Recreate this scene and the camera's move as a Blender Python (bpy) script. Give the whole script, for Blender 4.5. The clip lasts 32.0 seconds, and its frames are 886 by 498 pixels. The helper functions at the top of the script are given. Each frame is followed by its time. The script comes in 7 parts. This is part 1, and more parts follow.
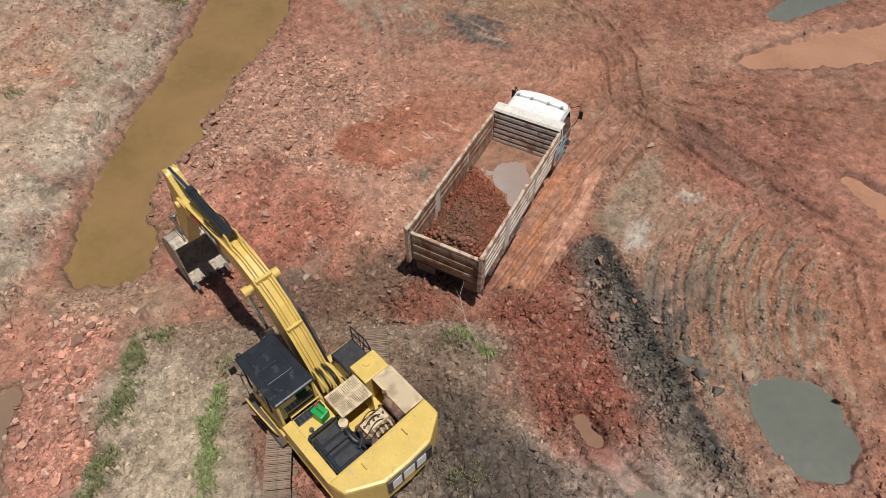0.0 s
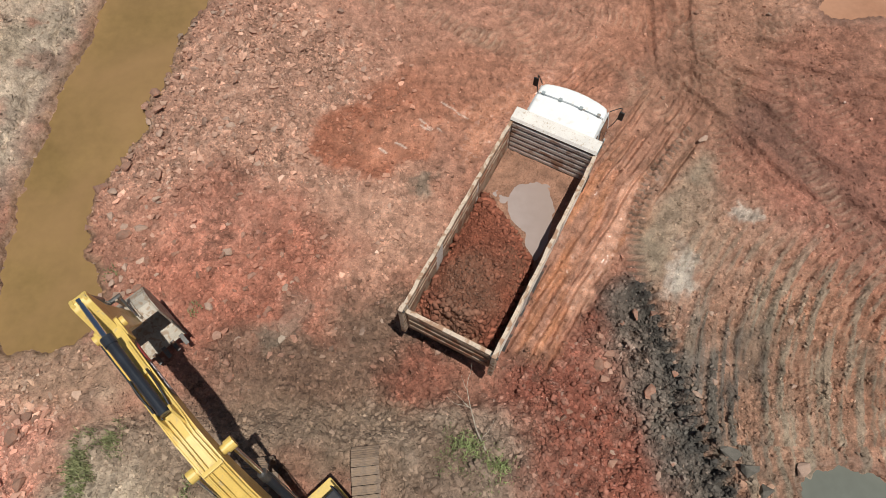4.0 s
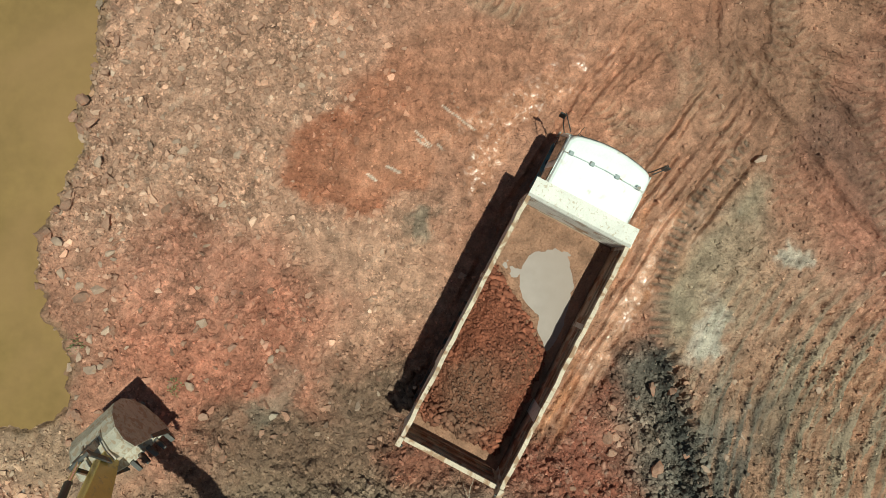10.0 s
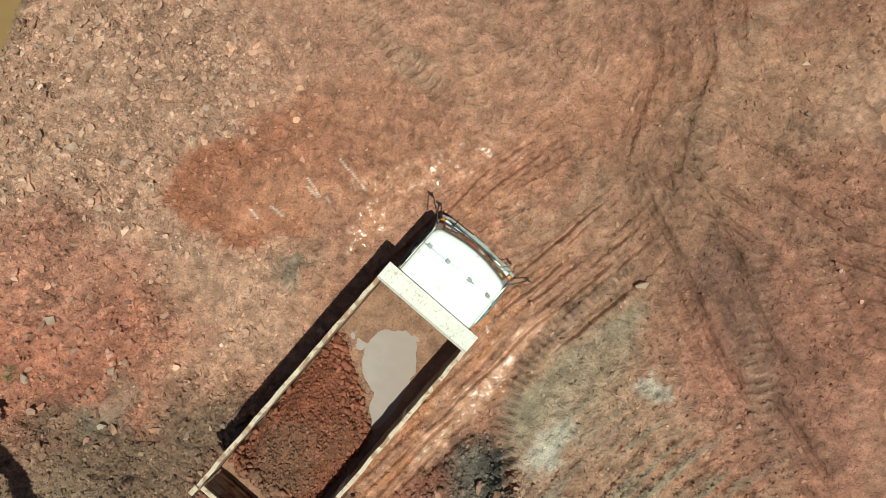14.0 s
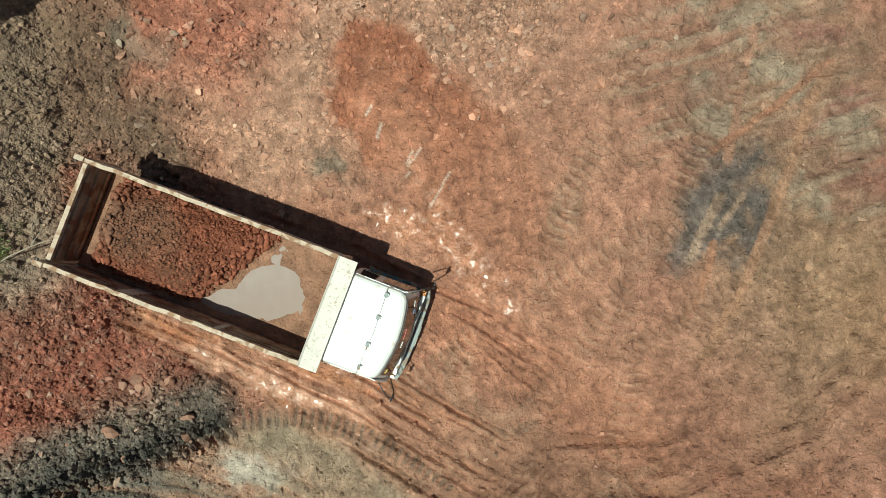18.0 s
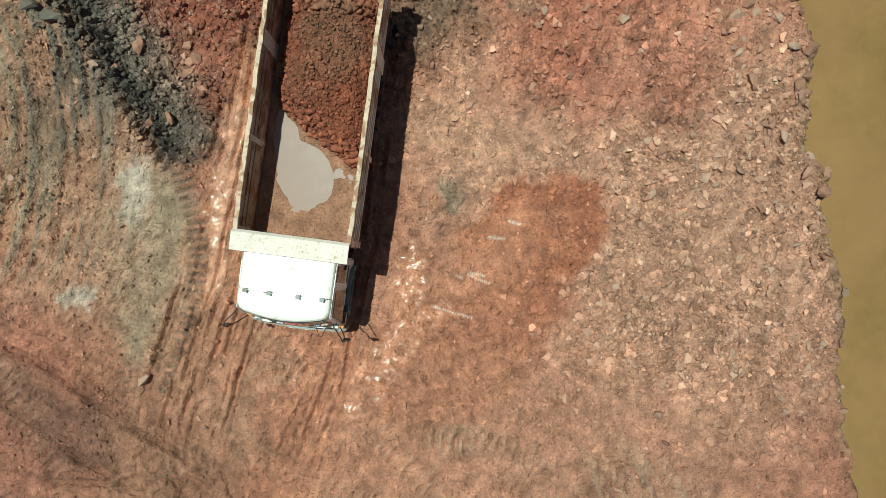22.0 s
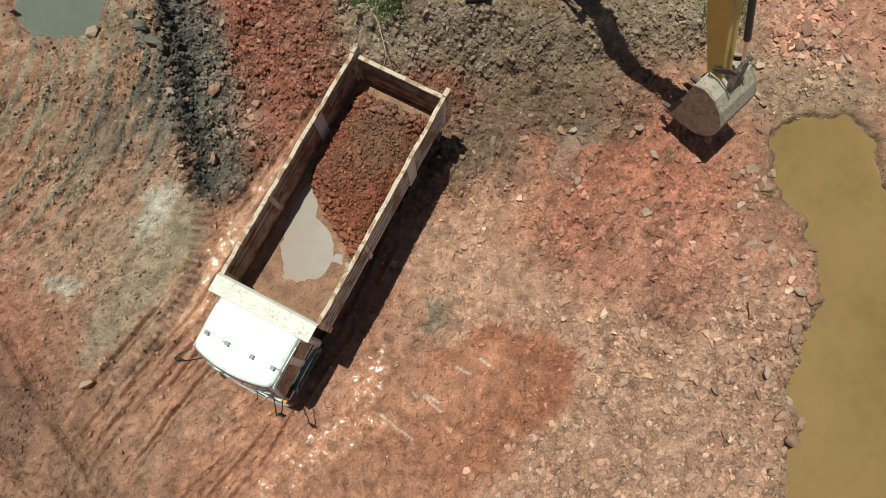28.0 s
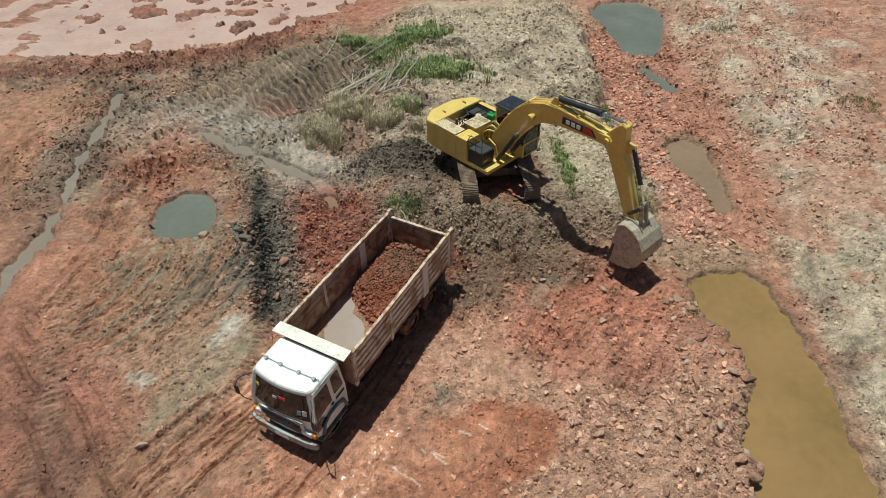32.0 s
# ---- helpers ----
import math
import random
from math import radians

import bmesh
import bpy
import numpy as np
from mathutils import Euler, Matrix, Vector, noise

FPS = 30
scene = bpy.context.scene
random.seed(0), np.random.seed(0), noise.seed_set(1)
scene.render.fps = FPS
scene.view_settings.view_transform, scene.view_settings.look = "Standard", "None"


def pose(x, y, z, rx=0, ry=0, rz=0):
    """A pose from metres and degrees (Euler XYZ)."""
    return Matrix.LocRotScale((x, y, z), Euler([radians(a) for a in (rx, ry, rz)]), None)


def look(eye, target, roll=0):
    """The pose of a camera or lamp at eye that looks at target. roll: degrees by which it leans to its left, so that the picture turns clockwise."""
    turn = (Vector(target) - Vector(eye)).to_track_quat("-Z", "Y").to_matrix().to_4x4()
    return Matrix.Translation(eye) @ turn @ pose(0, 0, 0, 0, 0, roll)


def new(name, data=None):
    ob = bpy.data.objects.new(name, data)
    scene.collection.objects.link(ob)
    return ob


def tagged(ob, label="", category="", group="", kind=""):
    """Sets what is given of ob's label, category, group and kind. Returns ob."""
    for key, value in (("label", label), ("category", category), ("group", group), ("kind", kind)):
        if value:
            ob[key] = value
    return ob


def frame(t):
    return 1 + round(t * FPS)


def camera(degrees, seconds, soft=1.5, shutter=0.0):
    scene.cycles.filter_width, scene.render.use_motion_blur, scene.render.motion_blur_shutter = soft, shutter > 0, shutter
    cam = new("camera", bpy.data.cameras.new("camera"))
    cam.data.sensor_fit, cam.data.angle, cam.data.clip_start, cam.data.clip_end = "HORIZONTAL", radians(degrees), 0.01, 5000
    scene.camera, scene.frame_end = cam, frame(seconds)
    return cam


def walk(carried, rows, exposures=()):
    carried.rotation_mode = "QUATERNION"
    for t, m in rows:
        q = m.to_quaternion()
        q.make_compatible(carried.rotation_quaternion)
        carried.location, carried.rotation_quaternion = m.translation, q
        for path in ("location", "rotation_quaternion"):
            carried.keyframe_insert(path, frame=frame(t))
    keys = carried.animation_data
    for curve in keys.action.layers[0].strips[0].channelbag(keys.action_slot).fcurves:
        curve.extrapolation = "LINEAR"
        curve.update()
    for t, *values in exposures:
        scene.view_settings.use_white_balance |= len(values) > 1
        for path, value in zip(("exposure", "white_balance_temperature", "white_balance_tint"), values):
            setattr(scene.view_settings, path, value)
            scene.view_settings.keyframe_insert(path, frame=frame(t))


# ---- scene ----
cam = camera(68.5, 32.0, 0.62)
METRES, EYE, TILT, LEAN, TURN = 44.0, 16.6, -51.0, 0.0, 0.0
ROWS = [
    (0.0, 0.0, 0.0, 0.0, 0.0, 0.0, -0.0),
    (0.5, -0.0007, 0.0131, 0.0174, -0.01, -1.55, 0.0),
    (1.0, -0.0008, 0.0261, 0.0343, 0.03, -3.21, 0.01),
    (1.5, -0.0008, 0.0392, 0.051, 0.04, -4.91, 0.01),
    (2.0, -0.0013, 0.0523, 0.0676, 0.02, -6.72, 0.02),
    (2.5, -0.0013, 0.0653, 0.0835, 0.03, -8.51, 0.03),
    (3.0, -0.0015, 0.0782, 0.0986, 0.02, -10.33, 0.04),
    (3.5, -0.0014, 0.0908, 0.1131, 0.04, -12.3, 0.05),
    (5.5, -0.0009, 0.1377, 0.1661, 0.08, -20.83, 0.05),
    (6.0, -0.0009, 0.1484, 0.1783, 0.1, -23.01, 0.05),
    (6.5, -0.0009, 0.1594, 0.1903, 0.11, -25.21, 0.05),
    (7.0, -0.0008, 0.1704, 0.2028, 0.1, -27.45, 0.05),
    (7.5, -0.001, 0.1813, 0.2154, 0.1, -29.73, 0.05),
    (8.0, -0.001, 0.1926, 0.2281, 0.1, -32.0, 0.06),
    (8.5, -0.0007, 0.2038, 0.2402, 0.1, -34.22, 0.08),
    (9.0, -0.0013, 0.2155, 0.2541, 0.09, -36.56, 0.09),
    (9.5, -0.0014, 0.227, 0.2675, 0.11, -37.8, 0.1),
    (10.0, -0.0014, 0.2341, 0.2754, 0.13, -37.8, 0.1),
    (10.5, -0.0014, 0.2365, 0.2774, 0.14, -37.79, 0.1),
    (11.0, -0.001, 0.2373, 0.2773, 0.16, -37.76, 0.1),
    (11.5, 0.0022, 0.2382, 0.2774, 0.16, -37.76, 0.1),
    (12.0, 0.0103, 0.2409, 0.2798, 0.22, -37.79, 0.06),
    (12.5, 0.0222, 0.2452, 0.2849, 0.44, -37.83, -0.21),
    (13.0, 0.0375, 0.2509, 0.292, 1.5, -37.88, -1.39),
    (13.5, 0.0536, 0.2584, 0.3008, 4.14, -38.1, -4.59),
    (14.0, 0.0686, 0.2665, 0.3104, 8.66, -38.8, -9.95),
    (14.5, 0.0777, 0.2715, 0.3159, 14.0, -40.08, -16.06),
    (16.5, 0.0759, 0.2817, 0.325, 42.42, -53.37, -38.14),
    (17.0, 0.0688, 0.2855, 0.3294, 52.91, -60.29, -43.09),
    (17.5, 0.0601, 0.2891, 0.3332, 65.27, -69.28, -47.11),
    (18.0, 0.0512, 0.2934, 0.3375, 79.28, -79.9, -49.4),
    (18.5, 0.0421, 0.296, 0.3396, 94.03, -91.25, -50.13),
    (19.0, 0.0325, 0.2988, 0.3419, 108.6, -102.41, -48.77),
    (19.5, 0.0256, 0.3, 0.342, 122.07, -112.55, -45.63),
    (20.0, 0.0225, 0.2997, 0.3405, 133.79, -120.83, -41.15),
    (20.5, 0.0208, 0.2981, 0.3379, 143.46, -127.25, -35.93),
    (21.0, 0.0179, 0.2971, 0.3353, 152.02, -131.96, -29.58),
    (21.5, 0.0102, 0.2902, 0.3267, 159.67, -135.51, -22.8),
    (22.0, -0.0005, 0.2781, 0.3118, 166.66, -137.93, -15.41),
    (22.5, -0.0106, 0.2605, 0.291, 173.24, -139.32, -7.72),
    (23.0, -0.0179, 0.2378, 0.2656, 178.9, -139.82, -0.77),
    (23.5, -0.0214, 0.2234, 0.2491, 179.36, -139.9, -0.25),
    (24.0, -0.0231, 0.219, 0.2442, 179.33, -139.9, -0.22),
    (24.5, -0.0237, 0.2176, 0.2432, 179.31, -139.88, -0.2),
    (25.0, -0.024, 0.217, 0.2439, 179.31, -139.83, -0.18),
    (25.5, -0.0239, 0.2194, 0.248, 179.31, -139.84, -0.17),
    (27.5, -0.0235, 0.2595, 0.3011, 179.35, -132.18, 0.02),
    (28.0, -0.0232, 0.275, 0.3206, 179.34, -129.13, 0.08),
    (28.5, -0.0229, 0.2929, 0.3429, 179.35, -125.21, 0.16),
    (29.0, -0.0223, 0.3116, 0.367, 179.37, -120.39, 0.23),
    (29.5, -0.0218, 0.3301, 0.3907, 179.39, -115.42, 0.29),
    (30.0, -0.0213, 0.3482, 0.4142, 179.42, -110.46, 0.33),
    (30.5, -0.0211, 0.3664, 0.4372, 179.43, -105.5, 0.38),
    (31.0, -0.0209, 0.384, 0.46, 179.45, -100.67, 0.41),
    (31.5, -0.0211, 0.4015, 0.4825, 179.46, -95.79, 0.44),
    (32.0, -0.0213, 0.4174, 0.502, 179.46, -92.19, 0.47),
]
EXPOSURES = [(0.0, -0.06, 6500, 10), (3.5, -0.02, 6500, 8), (7.0, 0.02, 6500, 2), (9.0, 0.0, 6500, -14), (13.0, 0.03, 6500, -11), (25.0, 0.03, 6500, -11), (29.0, 0.04, 6450, -7), (32.0, 0.06, 6250, -6)]
walk(cam, [(t, pose(0, 0, EYE, TILT, LEAN, TURN) @ pose(METRES * x, METRES * y, METRES * z, 90 + pitch, roll, yaw)) for t, x, y, z, yaw, pitch, roll in ROWS], exposures=EXPOSURES)

# ---- world, sun ----
SUN_ELEVATION, SHADOW_HEADING = 76.5, 133.0   # degrees; the way the shadows fall, from the x axis
world = bpy.data.worlds.new("sky")
scene.world = world
world.use_nodes = True
wn = world.node_tree.nodes
sky = wn.new("ShaderNodeTexSky")
sky.sky_type, sky.sun_disc = "NISHITA", False
sky.sun_elevation = radians(SUN_ELEVATION)
sky.sun_rotation = radians(90 - (SHADOW_HEADING + 180))
sky.air_density, sky.dust_density = 1.0, 1.5
wn["Background"].inputs["Strength"].default_value = 0.039
world.node_tree.links.new(sky.outputs[0], wn["Background"].inputs["Color"])
sun = new("sun", bpy.data.lights.new("sun", "SUN"))
sun.data.energy, sun.data.angle, sun.data.color = 3.95, radians(0.53), (1.0, 0.96, 0.90)
_e, _a = radians(SUN_ELEVATION), radians(SHADOW_HEADING)
sun.matrix_world = look((0, 0, 60), (60 * math.cos(_a) / math.tan(_e), 60 * math.sin(_a) / math.tan(_e), 0))

# ---- materials ----
def material(name, color, rough=0.6, metal=0.0, vary=0.15, scale=6.0, bump=0.0, bump_scale=40.0, dirt=None, dirt_amount=0.0, dirt_scale=2.0,
             tone=False, island=0.0, each=0.0, spec=0.5, coat=0.0):
    """Base colour with variation at two scales, optional patches of dirt, optional per-piece variation, fine relief."""
    m = bpy.data.materials.new(name)
    m.use_nodes = True
    nodes, links = m.node_tree.nodes, m.node_tree.links
    bsdf = nodes["Principled BSDF"]
    coord = nodes.new("ShaderNodeTexCoord")

    def noise_of(sc, detail=4.0, distortion=0.0):
        n = nodes.new("ShaderNodeTexNoise")
        n.inputs["Scale"].default_value, n.inputs["Detail"].default_value, n.inputs["Distortion"].default_value = sc, detail, distortion
        links.new(coord.outputs["Object"], n.inputs["Vector"])
        return n.outputs["Fac"]

    def remap(value, a, b, lo, hi):
        r = nodes.new("ShaderNodeMapRange")
        for i, v in ((1, a), (2, b), (3, lo), (4, hi)):
            r.inputs[i].default_value = v
        links.new(value, r.inputs[0])
        return r.outputs[0]

    def scaled(col, fac):
        mx = nodes.new("ShaderNodeVectorMath")
        mx.operation = "SCALE"
        links.new(col, mx.inputs[0])
        links.new(fac, mx.inputs["Scale"])
        return mx.outputs[0]

    if tone:
        a = nodes.new("ShaderNodeAttribute")
        a.attribute_name = "tone"
        col = a.outputs["Color"]
    else:
        c = nodes.new("ShaderNodeRGB")
        c.outputs[0].default_value = (*color, 1)
        col = c.outputs[0]
    if vary:
        col = scaled(col, remap(noise_of(scale), 0.3, 0.7, 1 - vary, 1 + vary))
        col = scaled(col, remap(noise_of(scale * 9, 6.0), 0.3, 0.7, 1 - vary * 0.7, 1 + vary * 0.7))
    if island:
        g = nodes.new("ShaderNodeNewGeometry")
        col = scaled(col, remap(g.outputs["Random Per Island"], 0, 1, 1 - island, 1 + island))
    if each:
        g = nodes.new("ShaderNodeObjectInfo")
        col = scaled(col, remap(g.outputs["Random"], 0, 1, 1 - each, 1 + each))
    rough_out = None
    if dirt:
        fac = remap(noise_of(dirt_scale, 8.0, 0.6), 0.62 - 0.3 * dirt_amount, 0.72 - 0.3 * dirt_amount, 0, 1)
        mix = nodes.new("ShaderNodeMix")
        mix.data_type = "RGBA"
        links.new(fac, mix.inputs["Factor"])
        links.new(col, mix.inputs["A"])
        mix.inputs["B"].default_value = (*dirt, 1)
        col = mix.outputs["Result"]
        rough_out = remap(fac, 0, 1, rough, 0.9)
    links.new(col, bsdf.inputs["Base Color"])
    bsdf.inputs["Roughness"].default_value, bsdf.inputs["Metallic"].default_value = rough, metal
    bsdf.inputs["Specular IOR Level"].default_value, bsdf.inputs["Coat Weight"].default_value = spec, coat
    if rough_out:
        links.new(rough_out, bsdf.inputs["Roughness"])
    if tone:
        w = nodes.new("ShaderNodeAttribute")
        w.attribute_name = "wet"
        links.new(remap(w.outputs["Fac"], 0.1, 1, rough, 0.07), bsdf.inputs["Roughness"])
        links.new(remap(w.outputs["Fac"], 0.1, 1, spec, 0.7), bsdf.inputs["Specular IOR Level"])
    if bump:
        b1, b2 = nodes.new("ShaderNodeBump"), nodes.new("ShaderNodeBump")
        b1.inputs["Distance"].default_value, b2.inputs["Distance"].default_value = bump, bump * 0.35
        b1.inputs["Strength"].default_value = b2.inputs["Strength"].default_value = 1.0
        if tone:
            flat = remap(w.outputs["Fac"], 0.1, 0.9, 1.0, 0.2)
            links.new(flat, b1.inputs["Strength"]), links.new(flat, b2.inputs["Strength"])
        links.new(noise_of(bump_scale, 5.0), b1.inputs["Height"])
        links.new(noise_of(bump_scale * 4, 4.0), b2.inputs["Height"])
        links.new(b1.outputs[0], b2.inputs["Normal"])
        links.new(b2.outputs[0], bsdf.inputs["Normal"])
    return m


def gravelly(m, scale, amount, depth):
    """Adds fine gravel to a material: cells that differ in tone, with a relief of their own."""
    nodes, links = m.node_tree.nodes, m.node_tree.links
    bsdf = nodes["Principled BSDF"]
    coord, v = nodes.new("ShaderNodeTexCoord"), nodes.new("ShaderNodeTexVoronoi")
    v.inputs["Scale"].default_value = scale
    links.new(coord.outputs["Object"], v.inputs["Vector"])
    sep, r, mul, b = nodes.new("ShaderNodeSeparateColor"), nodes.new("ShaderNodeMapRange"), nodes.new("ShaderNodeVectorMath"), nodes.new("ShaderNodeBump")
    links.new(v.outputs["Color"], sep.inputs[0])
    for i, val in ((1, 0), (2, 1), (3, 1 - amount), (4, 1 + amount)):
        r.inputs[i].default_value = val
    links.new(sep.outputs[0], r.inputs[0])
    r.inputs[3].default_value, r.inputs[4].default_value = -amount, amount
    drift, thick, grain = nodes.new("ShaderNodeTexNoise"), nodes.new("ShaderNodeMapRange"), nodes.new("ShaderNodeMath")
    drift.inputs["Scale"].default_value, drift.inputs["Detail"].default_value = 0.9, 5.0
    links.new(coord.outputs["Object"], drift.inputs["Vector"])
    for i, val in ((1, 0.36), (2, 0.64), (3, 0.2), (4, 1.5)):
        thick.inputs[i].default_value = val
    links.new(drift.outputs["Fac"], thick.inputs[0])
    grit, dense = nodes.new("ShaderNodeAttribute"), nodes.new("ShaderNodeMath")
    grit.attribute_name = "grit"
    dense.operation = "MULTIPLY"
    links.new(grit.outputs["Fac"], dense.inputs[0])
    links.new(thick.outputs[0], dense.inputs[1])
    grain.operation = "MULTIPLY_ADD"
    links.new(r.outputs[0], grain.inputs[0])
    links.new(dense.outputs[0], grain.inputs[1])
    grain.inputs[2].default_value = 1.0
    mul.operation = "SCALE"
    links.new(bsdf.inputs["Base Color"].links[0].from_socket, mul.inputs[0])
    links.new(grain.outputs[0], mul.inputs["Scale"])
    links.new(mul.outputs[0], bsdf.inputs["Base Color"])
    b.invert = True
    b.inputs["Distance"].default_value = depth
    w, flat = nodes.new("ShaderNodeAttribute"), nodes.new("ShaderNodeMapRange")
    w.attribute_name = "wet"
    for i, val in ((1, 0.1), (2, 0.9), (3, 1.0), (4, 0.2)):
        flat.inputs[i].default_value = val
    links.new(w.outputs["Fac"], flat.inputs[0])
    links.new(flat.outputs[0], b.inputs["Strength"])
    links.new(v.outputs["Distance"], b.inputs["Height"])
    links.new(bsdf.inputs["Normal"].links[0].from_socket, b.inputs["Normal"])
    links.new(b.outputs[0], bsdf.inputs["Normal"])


def murky(name, color, edge, wave=0.004):
    """Muddy water: silt scatters its colour up, the surface mirrors the sky."""
    m = material(name, color, rough=0.06, vary=0.14, scale=0.45, dirt=edge, dirt_amount=0.35, dirt_scale=0.3)
    nodes, links = m.node_tree.nodes, m.node_tree.links
    for node in nodes:
        if node.bl_idname == "ShaderNodeMix":
            soft = node.inputs["Factor"].links[0].from_node
            soft.inputs[1].default_value, soft.inputs[2].default_value = 0.3, 0.8
    bsdf = nodes["Principled BSDF"]
    for link in list(bsdf.inputs["Roughness"].links):
        links.remove(link)
    bsdf.inputs["IOR"].default_value = 1.33
    n, b = nodes.new("ShaderNodeTexNoise"), nodes.new("ShaderNodeBump")
    c = nodes.new("ShaderNodeTexCoord")
    links.new(c.outputs["Object"], n.inputs["Vector"])
    n.inputs["Scale"].default_value = 3.0
    b.inputs["Distance"].default_value = wave
    links.new(n.outputs["Fac"], b.inputs["Height"])
    links.new(b.outputs[0], bsdf.inputs["Normal"])
    return m


RED_DUST = (0.30, 0.13, 0.08)
M_GROUND = material("earth", (0.3, 0.12, 0.07), rough=0.93, vary=0.24, scale=2.6, bump=0.055, bump_scale=7.0, tone=True, spec=0.25)
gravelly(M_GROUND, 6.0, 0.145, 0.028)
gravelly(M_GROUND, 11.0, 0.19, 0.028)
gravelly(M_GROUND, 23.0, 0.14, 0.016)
M_STONE = material("loose_stone", (0.4, 0.25, 0.18), rough=0.9, vary=0.12, scale=14.0, bump=0.012, bump_scale=22.0, tone=True, island=0.3, spec=0.25)
M_ROCK = material("rock", (0.335, 0.19, 0.135), rough=0.9, vary=0.2, scale=1.2, bump=0.003, bump_scale=3.0, each=0.25, dirt=(0.32, 0.15, 0.095), dirt_amount=0.4, dirt_scale=1.2)
M_ROCK_PALE = material("pale_rock", (0.43, 0.295, 0.225), rough=0.9, vary=0.15, scale=1.2, bump=0.003, bump_scale=3.0, each=0.2, dirt=(0.40, 0.25, 0.17), dirt_amount=0.35, dirt_scale=1.2)
M_ROCK_DARK = material("dark_clay_lump", (0.12, 0.108, 0.09), rough=0.9, vary=0.25, scale=1.5, bump=0.003, bump_scale=3.0, each=0.3)
M_BROWN_WATER = murky("brown_water", (0.225, 0.145, 0.057), (0.30, 0.18, 0.085))
M_GREY_WATER = murky("grey_water", (0.158, 0.168, 0.146), (0.14, 0.145, 0.12))
M_SLUDGE = murky("grey_sludge", (0.235, 0.205, 0.175), (0.24, 0.185, 0.145))
M_PINK_WATER = murky("pink_water", (0.50, 0.32, 0.265), (0.55, 0.40, 0.35))
M_SPLASH = murky("reddish_puddle_water", (0.23, 0.135, 0.09), (0.26, 0.15, 0.1))
M_DITCH = murky("ditch_water", (0.235, 0.165, 0.115), (0.26, 0.165, 0.115))
M_ORANGE_WATER = murky("orange_water", (0.40, 0.205, 0.125), (0.45, 0.255, 0.165))
M_YELLOW = material("yellow_paint", (0.70, 0.50, 0.14), rough=0.38, vary=0.07, scale=3.0, dirt=(0.56, 0.42, 0.2), dirt_amount=0.08, dirt_scale=7.0, bump=0.0008, bump_scale=30)
M_CREAM = material("faded_yellow_paint", (0.68, 0.54, 0.35), rough=0.55, vary=0.1, scale=4.0, dirt=(0.45, 0.34, 0.22), dirt_amount=0.4, dirt_scale=4.0)
M_BLACK = material("black_paint", (0.022, 0.026, 0.034), rough=0.32, vary=0.2, scale=4.0, dirt=(0.035, 0.038, 0.044), dirt_amount=0.1, dirt_scale=6.0)
M_GRIT = material("black_grip_deck", (0.045, 0.045, 0.05), rough=0.85, vary=0.25, scale=6.0, bump=0.004, bump_scale=120)
M_STEEL = material("dark_steel", (0.10, 0.095, 0.09), rough=0.55, metal=0.6, vary=0.25, scale=6.0, dirt=(0.22, 0.13, 0.09), dirt_amount=0.35, dirt_scale=5.0)
M_SHOE = material("track_shoe_steel", (0.27, 0.20, 0.15), rough=0.75, metal=0.25, vary=0.25, scale=5.0, each=0.1, dirt=(0.33, 0.24, 0.17), dirt_amount=0.55, dirt_scale=6.0, bump=0.004, bump_scale=40)
M_CHROME = material("chrome_rod", (0.75, 0.77, 0.8), rough=0.12, metal=1.0, vary=0.03)
M_RUST = material("rusty_engine_iron", (0.16, 0.085, 0.06), rough=0.8, metal=0.2, vary=0.35, scale=8.0, dirt=(0.28, 0.2, 0.13), dirt_amount=0.45, dirt_scale=6.0, bump=0.003, bump_scale=60)
M_BUCKET = material("worn_bucket_steel", (0.46, 0.41, 0.34), rough=0.6, metal=0.2, vary=0.15, scale=5.0, dirt=(0.40, 0.30, 0.22), dirt_amount=0.4, dirt_scale=9.0, bump=0.003, bump_scale=40)
M_HOSE = material("black_hose", (0.02, 0.02, 0.021), rough=0.5, vary=0.1)
M_GLASS = material("dark_glass", (0.012, 0.013, 0.014), rough=0.05, vary=0.0, spec=0.6)
M_WHITE = material("white_paint", (0.82, 0.83, 0.82), rough=0.35, vary=0.04, scale=2.0, dirt=(0.70, 0.66, 0.60), dirt_amount=0.10, dirt_scale=3.0)
M_OFFWHITE = material("chipped_white_paint", (0.76, 0.715, 0.655), rough=0.6, vary=0.08, scale=3.0, dirt=(0.56, 0.46, 0.36), dirt_amount=0.12, dirt_scale=16.0, bump=0.002, bump_scale=30)
M_BED = material("worn_bed_steel", (0.40, 0.285, 0.205), rough=0.75, metal=0.1, vary=0.2, scale=3.0, each=0.12, dirt=(0.30, 0.15, 0.09), dirt_amount=0.5, dirt_scale=2.5, bump=0.003, bump_scale=25)
M_BED_OUT = material("scuffed_white_bed_paint", (0.69, 0.62, 0.55), rough=0.6, vary=0.12, scale=3.0, each=0.06, dirt=(0.42, 0.27, 0.19), dirt_amount=0.3, dirt_scale=2.0, bump=0.002, bump_scale=25)
M_TYRE = material("muddy_tyre", (0.055, 0.045, 0.04), rough=0.85, vary=0.2, scale=5.0, dirt=(0.26, 0.13, 0.085), dirt_amount=0.7, dirt_scale=3.0, bump=0.006, bump_scale=30)
M_RIM = material("muddy_rim", (0.30, 0.20, 0.15), rough=0.7, metal=0.3, vary=0.2, scale=6.0, dirt=(0.26, 0.13, 0.085), dirt_amount=0.5, dirt_scale=5.0)
